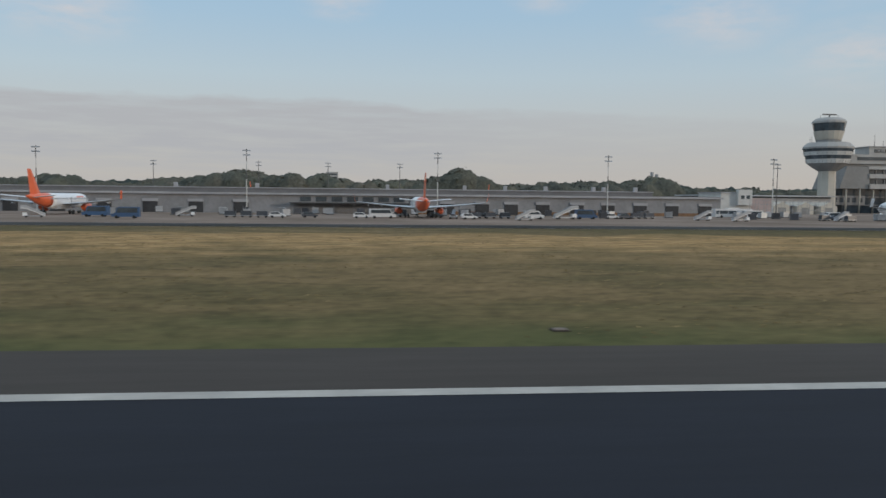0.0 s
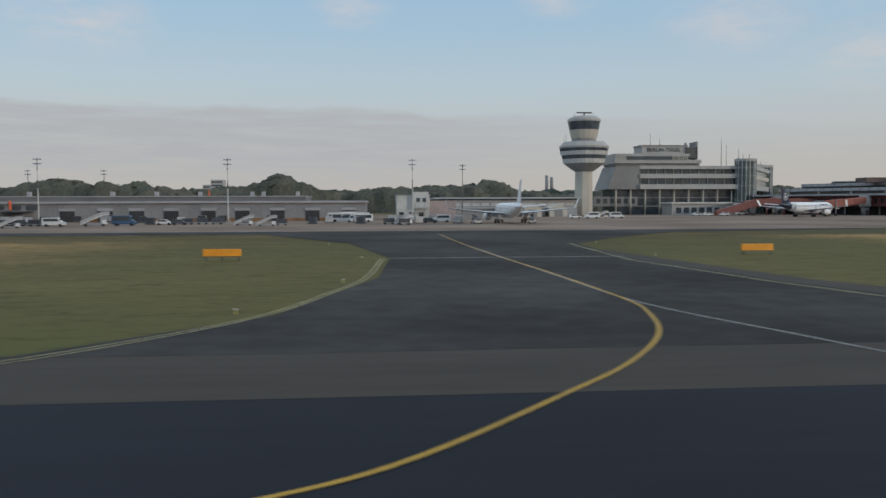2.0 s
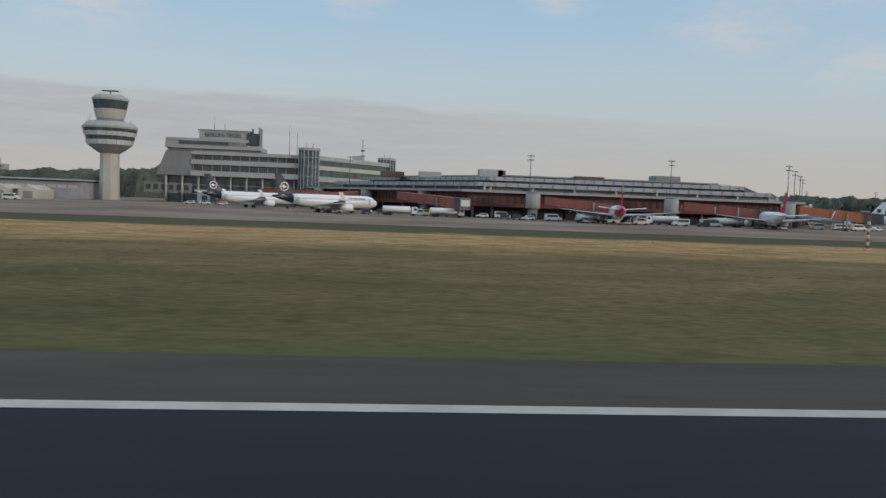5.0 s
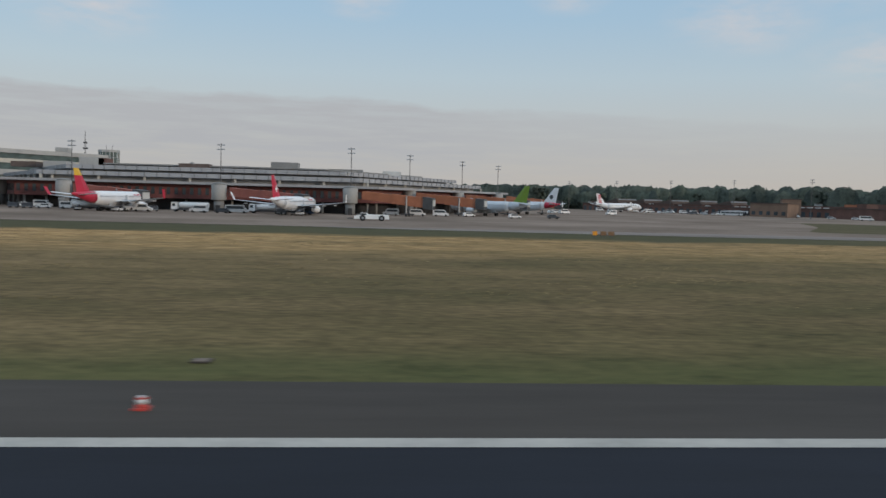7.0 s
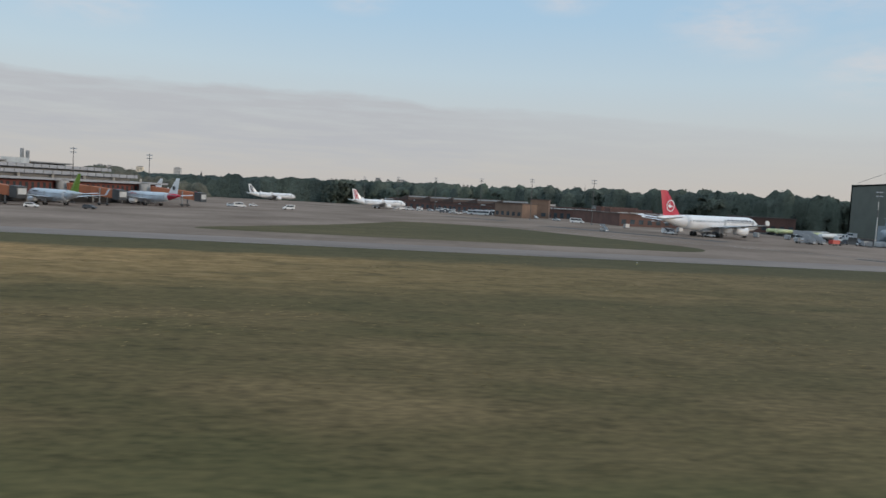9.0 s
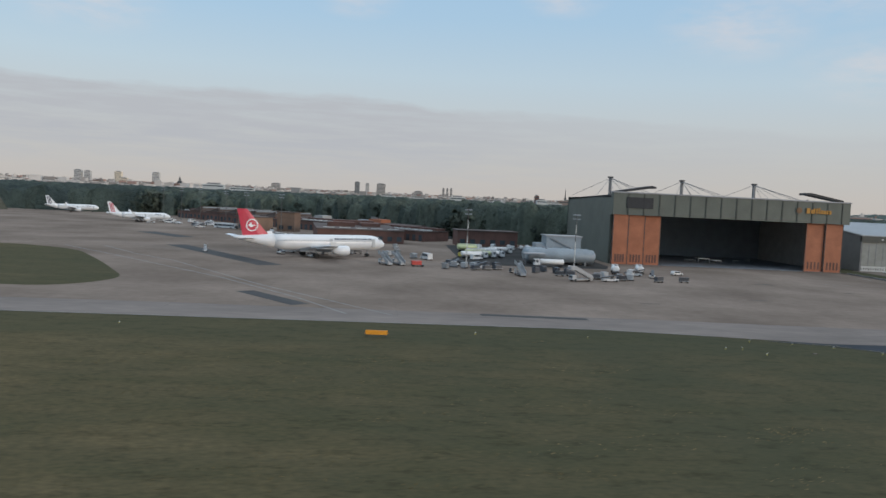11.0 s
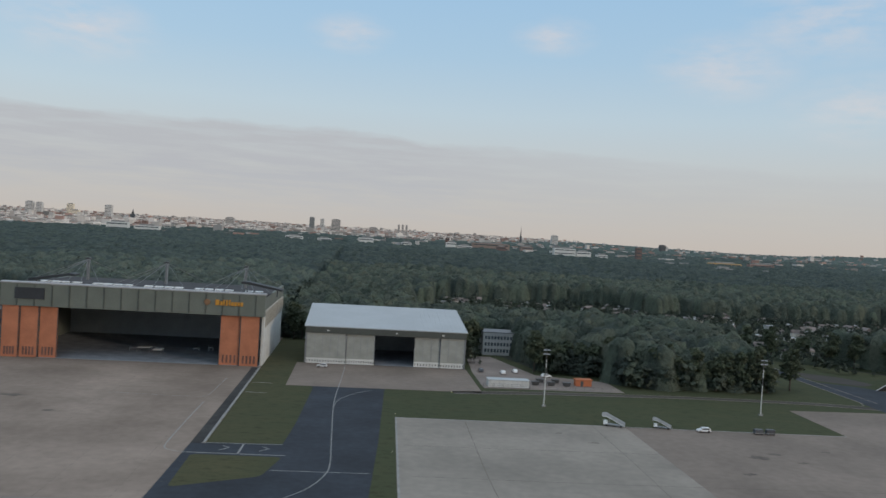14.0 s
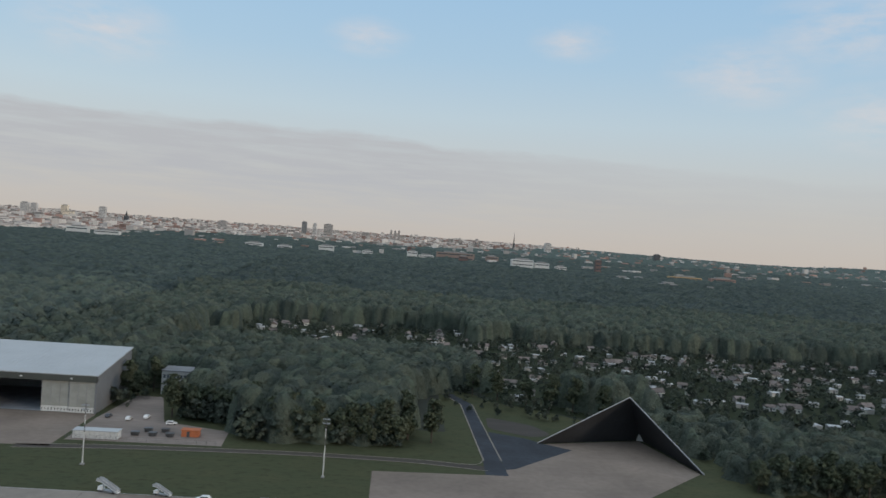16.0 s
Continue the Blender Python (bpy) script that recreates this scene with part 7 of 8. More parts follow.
tl = taxi_light(964.9, 123.3)
small, tiny = Matrix.Scale(0.62, 4), Matrix.Scale(0.42, 4)
for x, y in ((968.6, 123.9), (943.1, 109.2), (950.3, 108.7), (957.6, 108.4), (964.9, 116.3), (942.8, 99.9), (940.9, 113.8), (934.9, 115.4), (898.3, 113.4), (896.6, 119.8), (894.2, 126), (889.8, 131.8), (883.8, 136.4), (877.5, 138.9), (870.2, 140.4), (862.1, 132.6), (865.3, 133.1), (867.3, 128.5),
             (946, 131), (955, 134.5), (975, 138), (990, 139.5), (1005, 139.5), (820, 139.5), (840, 139.5), (760, 139.5), (700, 139.5), (898, 100), (900, 84), (931, 96), (930, 80), (117.5, 27.9), (126, 38), (130.6, 53),
             (131.4, 77), (126.5, 104), (162.6, 103), (161.5, 77), (164.6, 42.5), (167.5, 35.4), (176.5, 29.3), (1047, 178), (1046.5, 200), (1047, 225), (1049, 243), (1071.5, 279.6)):
    copy_thing(tl, pose(x, y, 0.01) @ (tiny if x < 300 else small))

# ---- woods ----
def leaf_mat(name, dark, light, cell, island=0.18, fine=0.5):
    """Foliage: each crown has its own tone, with broad drifts and a fine leafy break-up."""
    m = bpy.data.materials.new(name)
    m.use_nodes = True
    n, l = m.node_tree.nodes, m.node_tree.links
    b = n["Principled BSDF"]
    b.inputs["Roughness"].default_value, b.inputs["Specular IOR Level"].default_value = 0.9, 0.15
    tc = n.new("ShaderNodeTexCoord")
    cellv = n.new("ShaderNodeTexVoronoi")
    cellv.voronoi_dimensions = "2D"
    cellv.inputs["Scale"].default_value = 1 / cell
    l.new(tc.outputs["Object"], cellv.inputs["Vector"])
    split = n.new("ShaderNodeSeparateColor")
    l.new(cellv.outputs["Color"], split.inputs[0])
    drift, grain = n.new("ShaderNodeTexNoise"), n.new("ShaderNodeTexNoise")
    for t, s in ((drift, 0.018), (grain, fine)):
        t.inputs["Scale"].default_value, t.inputs["Detail"].default_value = s, 5.0
        l.new(tc.outputs["Object"], t.inputs["Vector"])

    def calc(op, p, q):
        k = n.new("ShaderNodeMath")
        k.operation = op
        for i, v in enumerate((p, q)):
            if isinstance(v, (int, float)):
                k.inputs[i].default_value = v
            else:
                l.new(v, k.inputs[i])
        return k.outputs[0]

    tone = calc("ADD", calc("MULTIPLY", split.outputs[0], 0.55), calc("MULTIPLY", drift.outputs[0], 0.55))
    r = n.new("ShaderNodeValToRGB")
    r.color_ramp.elements[0].position, r.color_ramp.elements[0].color = 0.25, (*dark, 1)
    r.color_ramp.elements[1].position, r.color_ramp.elements[1].color = 0.85, (*light, 1)
    l.new(tone, r.inputs[0])
    rand = n.new("ShaderNodeNewGeometry").outputs["Random Per Island"]
    value = calc("ADD", calc("MULTIPLY", rand, 2 * island), calc("ADD", calc("MULTIPLY", grain.outputs[0], 0.9), 0.55 - island))
    hs = n.new("ShaderNodeHueSaturation")
    l.new(value, hs.inputs["Value"])
    l.new(calc("ADD", calc("MULTIPLY", split.outputs[1], 0.07), 0.465), hs.inputs["Hue"])
    l.new(r.outputs[0], hs.inputs["Color"])
    l.new(hs.outputs[0], b.inputs["Base Color"])
    twigs = n.new("ShaderNodeTexNoise")
    twigs.inputs["Scale"].default_value, twigs.inputs["Detail"].default_value, twigs.inputs["Roughness"].default_value = fine * 1.6, 6.0, 0.7
    l.new(tc.outputs["Object"], twigs.inputs["Vector"])
    bp = n.new("ShaderNodeBump")
    bp.inputs["Strength"].default_value, bp.inputs["Distance"].default_value = 1.0, 0.9 / fine * 0.5
    l.new(twigs.outputs[0], bp.inputs["Height"])
    l.new(bp.outputs[0], b.inputs["Normal"])
    MATS[name] = m
    return m


LEAF = leaf_mat("foliage", (0.048, 0.061, 0.051), (0.090, 0.106, 0.078), 7.0)
LEAF_NEAR = leaf_mat("foliage_near", (0.062, 0.080, 0.054), (0.110, 0.120, 0.072), 7.0)
# the next three are paled and blued: distance haze put into the leaf colour
LEAF_HAZE_FAR = leaf_mat("foliage_haze_far", (0.058, 0.079, 0.075), (0.097, 0.121, 0.103), 11.0, fine=0.12)
LEAF_HAZE_EDGE = leaf_mat("foliage_haze_edge", (0.056, 0.072, 0.063), (0.098, 0.117, 0.092), 9.0)
LEAF_HAZE_OLIVE = leaf_mat("foliage_haze_olive", (0.104, 0.112, 0.094), (0.160, 0.157, 0.122), 14.0)
BARK = mat("bark", (0.07, 0.055, 0.042), rough=0.9, vary=0.3, scale=0.6, fine=4.0)
QUAD = np.array(((-1, -0.8), (0.9, -1), (1, 0.9), (-0.85, 1)), float)


def cards(name, centres, normals, half, rng):
    """Small uneven leaf sprays, each one turned its own way, as one mesh."""
    n = len(centres)
    nn = normals / np.maximum(np.linalg.norm(normals, axis=1), 1e-6)[:, None]
    ref = rng.normal(size=(n, 3))
    u = np.cross(nn, ref)
    u /= np.maximum(np.linalg.norm(u, axis=1), 1e-6)[:, None]
    w = np.cross(nn, u)
    q = QUAD[None] * rng.uniform(0.55, 1.25, (n, 4, 1)) * half[:, None, None]
    v = centres[:, None, :] + q[:, :, :1] * u[:, None, :] + q[:, :, 1:] * w[:, None, :]
    me = bpy.data.meshes.new(name)
    me.vertices.add(n * 4)
    me.vertices.foreach_set("co", v.reshape(-1).astype(np.float32))
    me.loops.add(n * 4)
    me.loops.foreach_set("vertex_index", np.arange(n * 4, dtype=np.int32))
    me.polygons.add(n)
    me.polygons.foreach_set("loop_start", np.arange(0, n * 4, 4, dtype=np.int32))
    me.update(calc_edges=True)
    return me


def clumps(name, centres, radii, rng, flat=0.8):
    """Seven sprays round each clump's centre."""
    c, r = np.repeat(centres, 7, axis=0), np.repeat(radii, 7)
    d = rng.normal(size=(len(c), 3))
    d[:, 2] = np.abs(d[:, 2]) * 0.9 + 0.1
    d /= np.linalg.norm(d, axis=1)[:, None]
    return cards(name, c + d * (r * 0.7)[:, None] * np.array((1, 1, flat)), d + rng.normal(0, 0.35, d.shape), r * 0.4, rng)


def wood_edge(x):
    """How far back the woods begin, along the apron."""
    xs = (-1200, -300, 200, 640, 760, 840, 900, 1000, 1084, 1114, 1118, 1141, 1147, 1208, 1213, 1236, 1262, 1300, 1328, 1336, 1345, 1500, 3000)
    ys = (500, 508, 522, 640, 590, 470, 420, 402, 392, 390, 330, 326, 304, 306, 392, 420, 420, 395, 345, 272, 266, 280, 330)
    return np.interp(x, xs, ys)


def garden_zone(x, y):
    """Allotments behind the shelter, in two fields."""
    near = np.interp(x, (1250, 1268, 1320, 1345, 1400, 1440, 1470, 1660), (395, 395, 402, 368, 356, 348, 376, 400))
    back = np.interp(x, (1250, 1300, 1400, 1490, 1610, 1660), (560, 640, 622, 614, 606, 636))
    return ((x > 1262) & (x < 1640) & (y > near) & (y < back)) | ((x > 1090) & (x < 1275) & (y > 575) & (y < 668 + (x - 1095) * 0.1))


def city_zone(x, y):
    """The built-up side of the plain."""
    front = np.interp(x, (-3000, 100, 250, 340, 700, 1300, 2400, 3200), (2250, 2350, 2900, 3800, 4300, 4200, 5400, 6800))
    return (y > front) & (x < 1400 + np.maximum(0, y - 4000) * 0.42)


def canopy(name, x0, x1, y0, y1, cell, step, size, rng, tall, thin=0.0, tufts_each=0, wave=0.16, leaf=None):
    """A closed woodland roof: overlapping uneven crowns as one surface, with loose clumps on the crowns."""
    gx, gy = np.meshgrid(np.arange(x0, x1, step), np.arange(y0, y1, step))
    px = (gx + rng.uniform(-0.5, 0.5, gx.shape) * step).ravel()
    py = (gy + rng.uniform(-0.5, 0.5, gy.shape) * step).ravel()
    keep = (py > wood_edge(px)) & ~garden_zone(px, py) & (rng.uniform(0, 1, len(px)) >= thin)
    built = city_zone(px, py)
    keep &= ~built | (rng.uniform(0, 1, len(px)) < 0.22)
    px, py = px[keep], py[keep]
    swell = np.sin(px / 61.0 + 1.3 * np.sin(py / 47.0)) * np.cos(py / 53.0 + px / 190.0) + 0.7 * np.sin(px / 23.0 + py / 31.0)
    h = rng.uniform(*tall, len(px)) * (1 + wave * swell * 0.6)
    for bx, up in ((67, 7.0), (135, 5.0), (-84, 5.5), (-20, 3.0), (-190, 4.0), (210, 3.0)):
        h = h + up * np.exp(-((px - bx) / 13) ** 2) * (py < 540)
    h = np.where(city_zone(px, py), h * 0.6, h)
    h = np.where((px > 1316) & (px < 1660) & (py < 372), h * 0.48, h)
    h = np.where((px > 690) & (px < 1000) & (py < 760), h * (1 + 0.08 * np.clip((px - 690) / 110, 0, 1)), h)
    h = np.where((px > 1070) & (px < 1280) & (py > 430) & (py < 600), h * np.interp(py, (430, 500, 545, 600), (0.8, 0.6, 0.32, 0.25)), h)
    w = size * rng.uniform(0.75, 1.35, len(px)) * (h / np.mean(tall)) ** 0.5
    nx, ny = int((x1 - x0) / cell) + 1, int((y1 - y0) / cell) + 1
    z = np.zeros((ny, nx))
    reach = int(size * 1.6 / cell) + 1
    ci, cj = np.rint((px - x0) / cell).astype(int), np.rint((py - y0) / cell).astype(int)
    for dj in range(-reach, reach + 1):
        for di in range(-reach, reach + 1):
            i, j = ci + di, cj + dj
            d2 = (((x0 + i * cell - px) ** 2 + (y0 + j * cell - py) ** 2) / w ** 2)
            ok = (i >= 0) & (i < nx) & (j >= 0) & (j < ny) & (d2 < 1.3)
            dome = h - w * 1.15 * (1 - np.sqrt(np.maximum(0.0, 1 - np.minimum(d2, 1.0)))) - w * 0.9 * np.maximum(0.0, d2 - 1.0)
            np.maximum.at(z, (j[ok], i[ok]), np.maximum(dome, h * 0.25)[ok])
    z[0, :], z[-1, :], z[:, 0], z[:, -1] = 0, 0, 0, 0
    leafy = z > 1
    xx, yy = np.meshgrid(x0 + np.arange(nx) * cell, y0 + np.arange(ny) * cell)
    rough = min(0.8, 0.22 * cell + 0.15)
    z = np.where(leafy, z + rng.normal(0, rough, z.shape), -0.5)
    xx = xx + rng.uniform(-0.32, 0.32, z.shape) * cell
    yy = yy + rng.uniform(-0.32, 0.32, z.shape) * cell
    far = 0.0
    if y1 > 3000:
        far = far_z(xx, yy) + 2
    v = np.stack((xx, yy, z + far), -1).reshape(-1, 3)
    k = (np.arange(ny - 1)[:, None] * nx + np.arange(nx - 1)[None]).ravel()
    f = np.stack((k, k + 1, k + nx + 1, k + nx), -1)
    f = f[leafy.ravel()[f].any(1)]
    used = np.unique(f)
    remap = np.zeros(len(v), int)
    remap[used] = np.arange(len(used))
    v, f = v[used], remap[f]
    me = bpy.data.meshes.new(name)
    me.vertices.add(len(v))
    me.vertices.foreach_set("co", v.reshape(-1).astype(np.float32))
    me.loops.add(len(f) * 4)
    me.loops.foreach_set("vertex_index", f.reshape(-1).astype(np.int32))
    me.polygons.add(len(f))
    me.polygons.foreach_set("loop_start", np.arange(0, len(f) * 4, 4, dtype=np.int32))
    me.polygons.foreach_set("use_smooth", np.ones(len(f), dtype=bool))
    me.update(calc_edges=True)
    me.validate()
    me.materials.append(leaf or LEAF)
    tagged(new(name, me), "dense dark green woodland canopy", "woodland", kind="stuff")
    if tufts_each:
        front = (py < wood_edge(px) + 170) | garden_zone(px, py - 25) | garden_zone(px, py - 60)
        px, py, h, w = px[front], py[front], h[front], w[front]
        n = len(px)
        d = rng.normal(size=(n, tufts_each, 3))
        d[:, :, 2] = np.abs(d[:, :, 2]) * 1.1 - 0.15
        d /= np.linalg.norm(d, axis=2)[:, :, None]
        lump = 0.93 + 0.10 * np.sin(d[:, :, 0] * 5 + px[:, None]) * np.sin(d[:, :, 1] * 5 + py[:, None]) + rng.uniform(-0.05, 0.09, (n, tufts_each))
        mid = np.stack((px, py, h - w * 1.15), -1)
        c = mid[:, None, :] + d * (lump * w[:, None])[:, :, None] * np.array((1.0, 1.0, 1.15))
        me = cards(name, c.reshape(-1, 3), (d + rng.normal(0, 0.38, d.shape)).reshape(-1, 3), (w[:, None] * rng.uniform(0.06, 0.125, (n, tufts_each))).ravel(), rng)
        me.materials.append(leaf or LEAF)
        tagged(new("leaf_clumps", me), "loose leaf clumps on the woodland crowns", "woodland", kind="stuff")
        # hanging boughs down to the ground where the wood ends
        rim = (py < wood_edge(px) + 9) | garden_zone(px, py - 9) | garden_zone(px, py + 9) | garden_zone(px - 9, py) | garden_zone(px + 9, py)
        px, py, h, w = px[rim], py[rim], h[rim], w[rim]
        n, k = len(px), 70
        if n:
            ang = rng.uniform(0, 2 * np.pi, (n, k))
            up = rng.uniform(0.06, 1.0, (n, k)) * np.maximum(h - w, 2.0)[:, None]
            d = np.stack((np.cos(ang), np.sin(ang), np.full((n, k), 0.35)), -1)
            c = np.stack((px[:, None] + d[:, :, 0] * w[:, None] * rng.uniform(0.75, 1.05, (n, k)), py[:, None] + d[:, :, 1] * w[:, None] * rng.uniform(0.75, 1.05, (n, k)), up), -1)
            me = cards(name, c.reshape(-1, 3), (d + rng.normal(0, 0.4, d.shape)).reshape(-1, 3), (w[:, None] * rng.uniform(0.08, 0.16, (n, k))).ravel(), rng)
            me.materials.append(leaf or LEAF)
            tagged(new("hanging_boughs", me), "leafy boughs hanging along the wood's edge", "woodland", kind="stuff")


def bushes(name, x0, x1, y0, y1, step, share, per, rng, label, zone, grow=1.0):
    """Fruit trees and hedges between the garden plots."""
    gx, gy = np.meshgrid(np.arange(x0, x1, step), np.arange(y0, y1, step))
    px = (gx + rng.uniform(-0.5, 0.5, gx.shape) * step).ravel()
    py = (gy + rng.uniform(-0.5, 0.5, gy.shape) * step).ravel()
    keep = zone(px, py) & (rng.uniform(0, 1, len(px)) < share)
    px, py = px[keep], py[keep]
    n = len(px)
    h = grow * rng.uniform(2.5, 6.8, n) * np.where(rng.uniform(0, 1, n) < 0.12, 1.6, 1.0)
    w = h * rng.uniform(0.32, 0.5, n)
    ang, rad = rng.uniform(0, 2 * np.pi, (n, per)), np.sqrt(rng.uniform(0, 1, (n, per))) * 0.7
    c = np.stack((px[:, None] + np.cos(ang) * rad * w[:, None], py[:, None] + np.sin(ang) * rad * w[:, None], h[:, None] * (0.18 + 0.74 * rng.uniform(0, 1, (n, per)) * (1 - 0.4 * rad))), -1)
    me = clumps(name, c.reshape(-1, 3), (w[:, None] * rng.uniform(0.34, 0.6, (n, per))).ravel(), rng)
    me.materials.append(LEAF)
    return tagged(new(name, me), label, "bushes", kind="stuff")


rng = np.random.default_rng(7)
canopy("woodland", 1000, 1900, 256, 900, 2.0, 6.8, 5.0, rng, (13, 19.5), tufts_each=84, wave=0.2)
# woods further back take the leaf colours with haze painted in
canopy("woodland", 620, 1000, 400, 760, 2.0, 7.6, 5.6, rng, (13.5, 19.5), tufts_each=60, leaf=LEAF_HAZE_EDGE)
canopy("woodland", -700, 640, 500, 620, 1.8, 10.0, 8.6, rng, (12.5, 16.5), tufts_each=80, wave=0.36, leaf=LEAF_HAZE_OLIVE)
canopy("woodland", -900, 1000, 640, 1700, 5.0, 11.0, 8.0, rng, (14, 18), leaf=LEAF_HAZE_FAR)
canopy("woodland", 1000, 3200, 900, 1800, 4.6, 10.0, 7.5, rng, (14, 19), leaf=LEAF_HAZE_FAR)
canopy("woodland", 1900, 3200, 330, 900, 4.6, 10.0, 7.5, rng, (13, 18))
canopy("woodland", -1500, 5200, 1700, 3600, 10.0, 22.0, 17.0, rng, (13, 17), thin=0.05, leaf=LEAF_HAZE_FAR)
canopy("woodland", -4500, 7500, 3600, 9800, 34.0, 75.0, 60.0, rng, (12, 16), thin=0.2, leaf=LEAF_HAZE_FAR)
bushes("garden_bushes", 1080, 1660, 330, 700, 5.4, 0.55, 10, rng, "dark hedges and fruit trees between garden plots", garden_zone)
bushes("wood_edge_shrubs", 620, 1250, 300, 660, 3.2, 0.75, 12, rng, "shrubs and low branches along the wood's edge", lambda x, y: (y > wood_edge(x) - 5) & (y < wood_edge(x) + 3))
bushes("wood_edge_shrubs", 1330, 1700, 255, 320, 3.2, 0.75, 12, rng, "shrubs and low branches along the wood's edge", lambda x, y: (y > wood_edge(x) - 5) & (y < wood_edge(x) + 3))
bushes("wood_edge_shrubs", 1108, 1240, 295, 345, 2.6, 0.8, 12, rng, "tall shrubs and hanging branches along the wood's edge", lambda x, y: (y > wood_edge(x) - 4) & (y < wood_edge(x) + 3), 1.7)
bushes("wood_edge_shrubs", 620, 1010, 380, 660, 3.6, 0.7, 12, rng, "tall shrubs and hanging branches along the wood's edge", lambda x, y: (y > wood_edge(x) - 5) & (y < wood_edge(x) + 2), 1.9)
bushes("yard_scrub", 1084, 1112, 326, 392, 4.0, 0.55, 14, rng, "dark scrub between hangar and office slab", lambda x, y: (y < 368) & (x > 1085) & (x < 1095) & (y > 342))
bushes("scrub", 1236, 1350, 330, 420, 7.0, 0.55, 16, rng, "dark scrub behind the noise shelter", lambda x, y: (y > 340 + (1345 - x) * 0.28) & ~garden_zone(x, y))

# floor under the canopy; shade between the crowns is put into its dark colour
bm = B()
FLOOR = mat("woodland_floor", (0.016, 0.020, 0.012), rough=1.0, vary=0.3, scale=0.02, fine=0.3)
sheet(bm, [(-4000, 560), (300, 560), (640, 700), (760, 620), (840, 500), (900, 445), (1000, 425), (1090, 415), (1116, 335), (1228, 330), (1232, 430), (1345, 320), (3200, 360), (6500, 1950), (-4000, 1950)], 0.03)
part("woodland_floor", bm, FLOOR, None, "woodland floor coloured dark for the shade under the trees", "structure", "woodland")


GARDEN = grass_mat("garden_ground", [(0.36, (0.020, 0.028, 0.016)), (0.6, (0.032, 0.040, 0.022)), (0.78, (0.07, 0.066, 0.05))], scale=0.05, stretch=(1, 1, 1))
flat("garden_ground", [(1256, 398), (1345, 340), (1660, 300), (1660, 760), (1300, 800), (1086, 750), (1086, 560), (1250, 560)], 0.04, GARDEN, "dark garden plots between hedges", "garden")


def tree_kind(seed, h, w, leaf=None):
    r = np.random.default_rng(seed)
    t = thing("tree", "broad dark green deciduous tree at the wood's edge", "tree", "trees at the wood's edge")
    bm = B()
    lean = r.uniform(-0.4, 0.4, 2)
    rod(bm, (0, 0, 0), (lean[0] * 0.5, lean[1] * 0.5, h * 0.35), 0.38, 8, 0.26)
    rod(bm, (lean[0] * 0.5, lean[1] * 0.5, h * 0.34), (lean[0], lean[1], h * 0.8), 0.26, 7, 0.07)
    tr = part("trunk", bm, BARK, t)
    for k in range(3):
        a = 2 * math.pi * k / 3 + r.uniform(-0.4, 0.4)
        z = h * r.uniform(0.28, 0.55)
        bm = B()
        rod(bm, (lean[0] * 0.6, lean[1] * 0.6, z), (math.cos(a) * w * 0.6, math.sin(a) * w * 0.6, z + h * 0.18), 0.15, 5, 0.04)
        part("limb", bm, BARK, tr)
    n = 300
    lobes = [(math.cos(a) * w * r.uniform(0.3, 0.55), math.sin(a) * w * r.uniform(0.3, 0.55), h * r.uniform(0.24, 0.80)) for a in r.uniform(0, 2 * math.pi, 11)] + [(0, 0, h * 0.84), (0, 0, h * 0.6)]
    lobes = np.array(lobes)
    pick = r.integers(0, len(lobes), n)
    d = r.normal(size=(n, 3))
    d /= np.linalg.norm(d, axis=1)[:, None]
    c = lobes[pick] + d * (w * 0.42) * r.uniform(0.55, 1.0, (n, 1)) * np.array((1, 1, 0.8))
    c[:, 2] = np.clip(c[:, 2], h * 0.05, h)
    me = clumps("crown", c, r.uniform(0.7, 1.5, n), r, 0.8)
    me.materials.append(leaf or LEAF_NEAR)
    cr = new("crown", me)
    cr.parent = t
    return t


kinds = [tree_kind(s, h, w) for s, h, w in ((1, 17, 5.0), (2, 20, 5.6), (3, 14.5, 4.6), (4, 18.5, 4.4), (5, 12, 4.2))]
r = random.Random(5)
spots = [(1157 + 5.4 * i, 304 + 2.5 * math.sin(i * 1.7)) for i in range(10)] + [(1112 + 5.6 * i, 329 + 2.5 * math.sin(i * 2.3)) for i in range(8)] + [(1210, 314 + 7.5 * i) for i in range(10)] + [(1221, 312)]
spots += [(1087 + 2.0 * i, 358 + 9 * i) for i in range(3)] + [(1250 + 12 * i, 408 - 7 * i) for i in range(7)] + [(1337 + 8 * i, 266 + 3 * math.sin(i)) for i in range(16)] + [(1005 + 3 * math.sin(i * 2), 392 + 6 * i) for i in range(4)]
for i, (x, y) in enumerate(spots):
    m = pose(x + r.uniform(-1.5, 1.5), y + r.uniform(-2, 2), 0, 0, 0, r.uniform(0, 360))
    if i < len(kinds):
        kinds[i].matrix_basis = m
    else:
        copy_thing(kinds[r.randrange(len(kinds))], m)
# ---- allotment gardens ----
HUT_WALL = mat("hut_wall", (0.46, 0.44, 0.40), vary=0.15, scale=0.3, fine=2.0, per_object=0.35)
HUT_ROOF = mat("hut_roof", (0.13, 0.105, 0.095), vary=0.2, scale=0.3, fine=2.0, per_object=0.5)
HUT_LIGHT = mat("hut_light_roof", (0.34, 0.34, 0.34), vary=0.15, scale=0.3, fine=2.0, per_object=0.35)


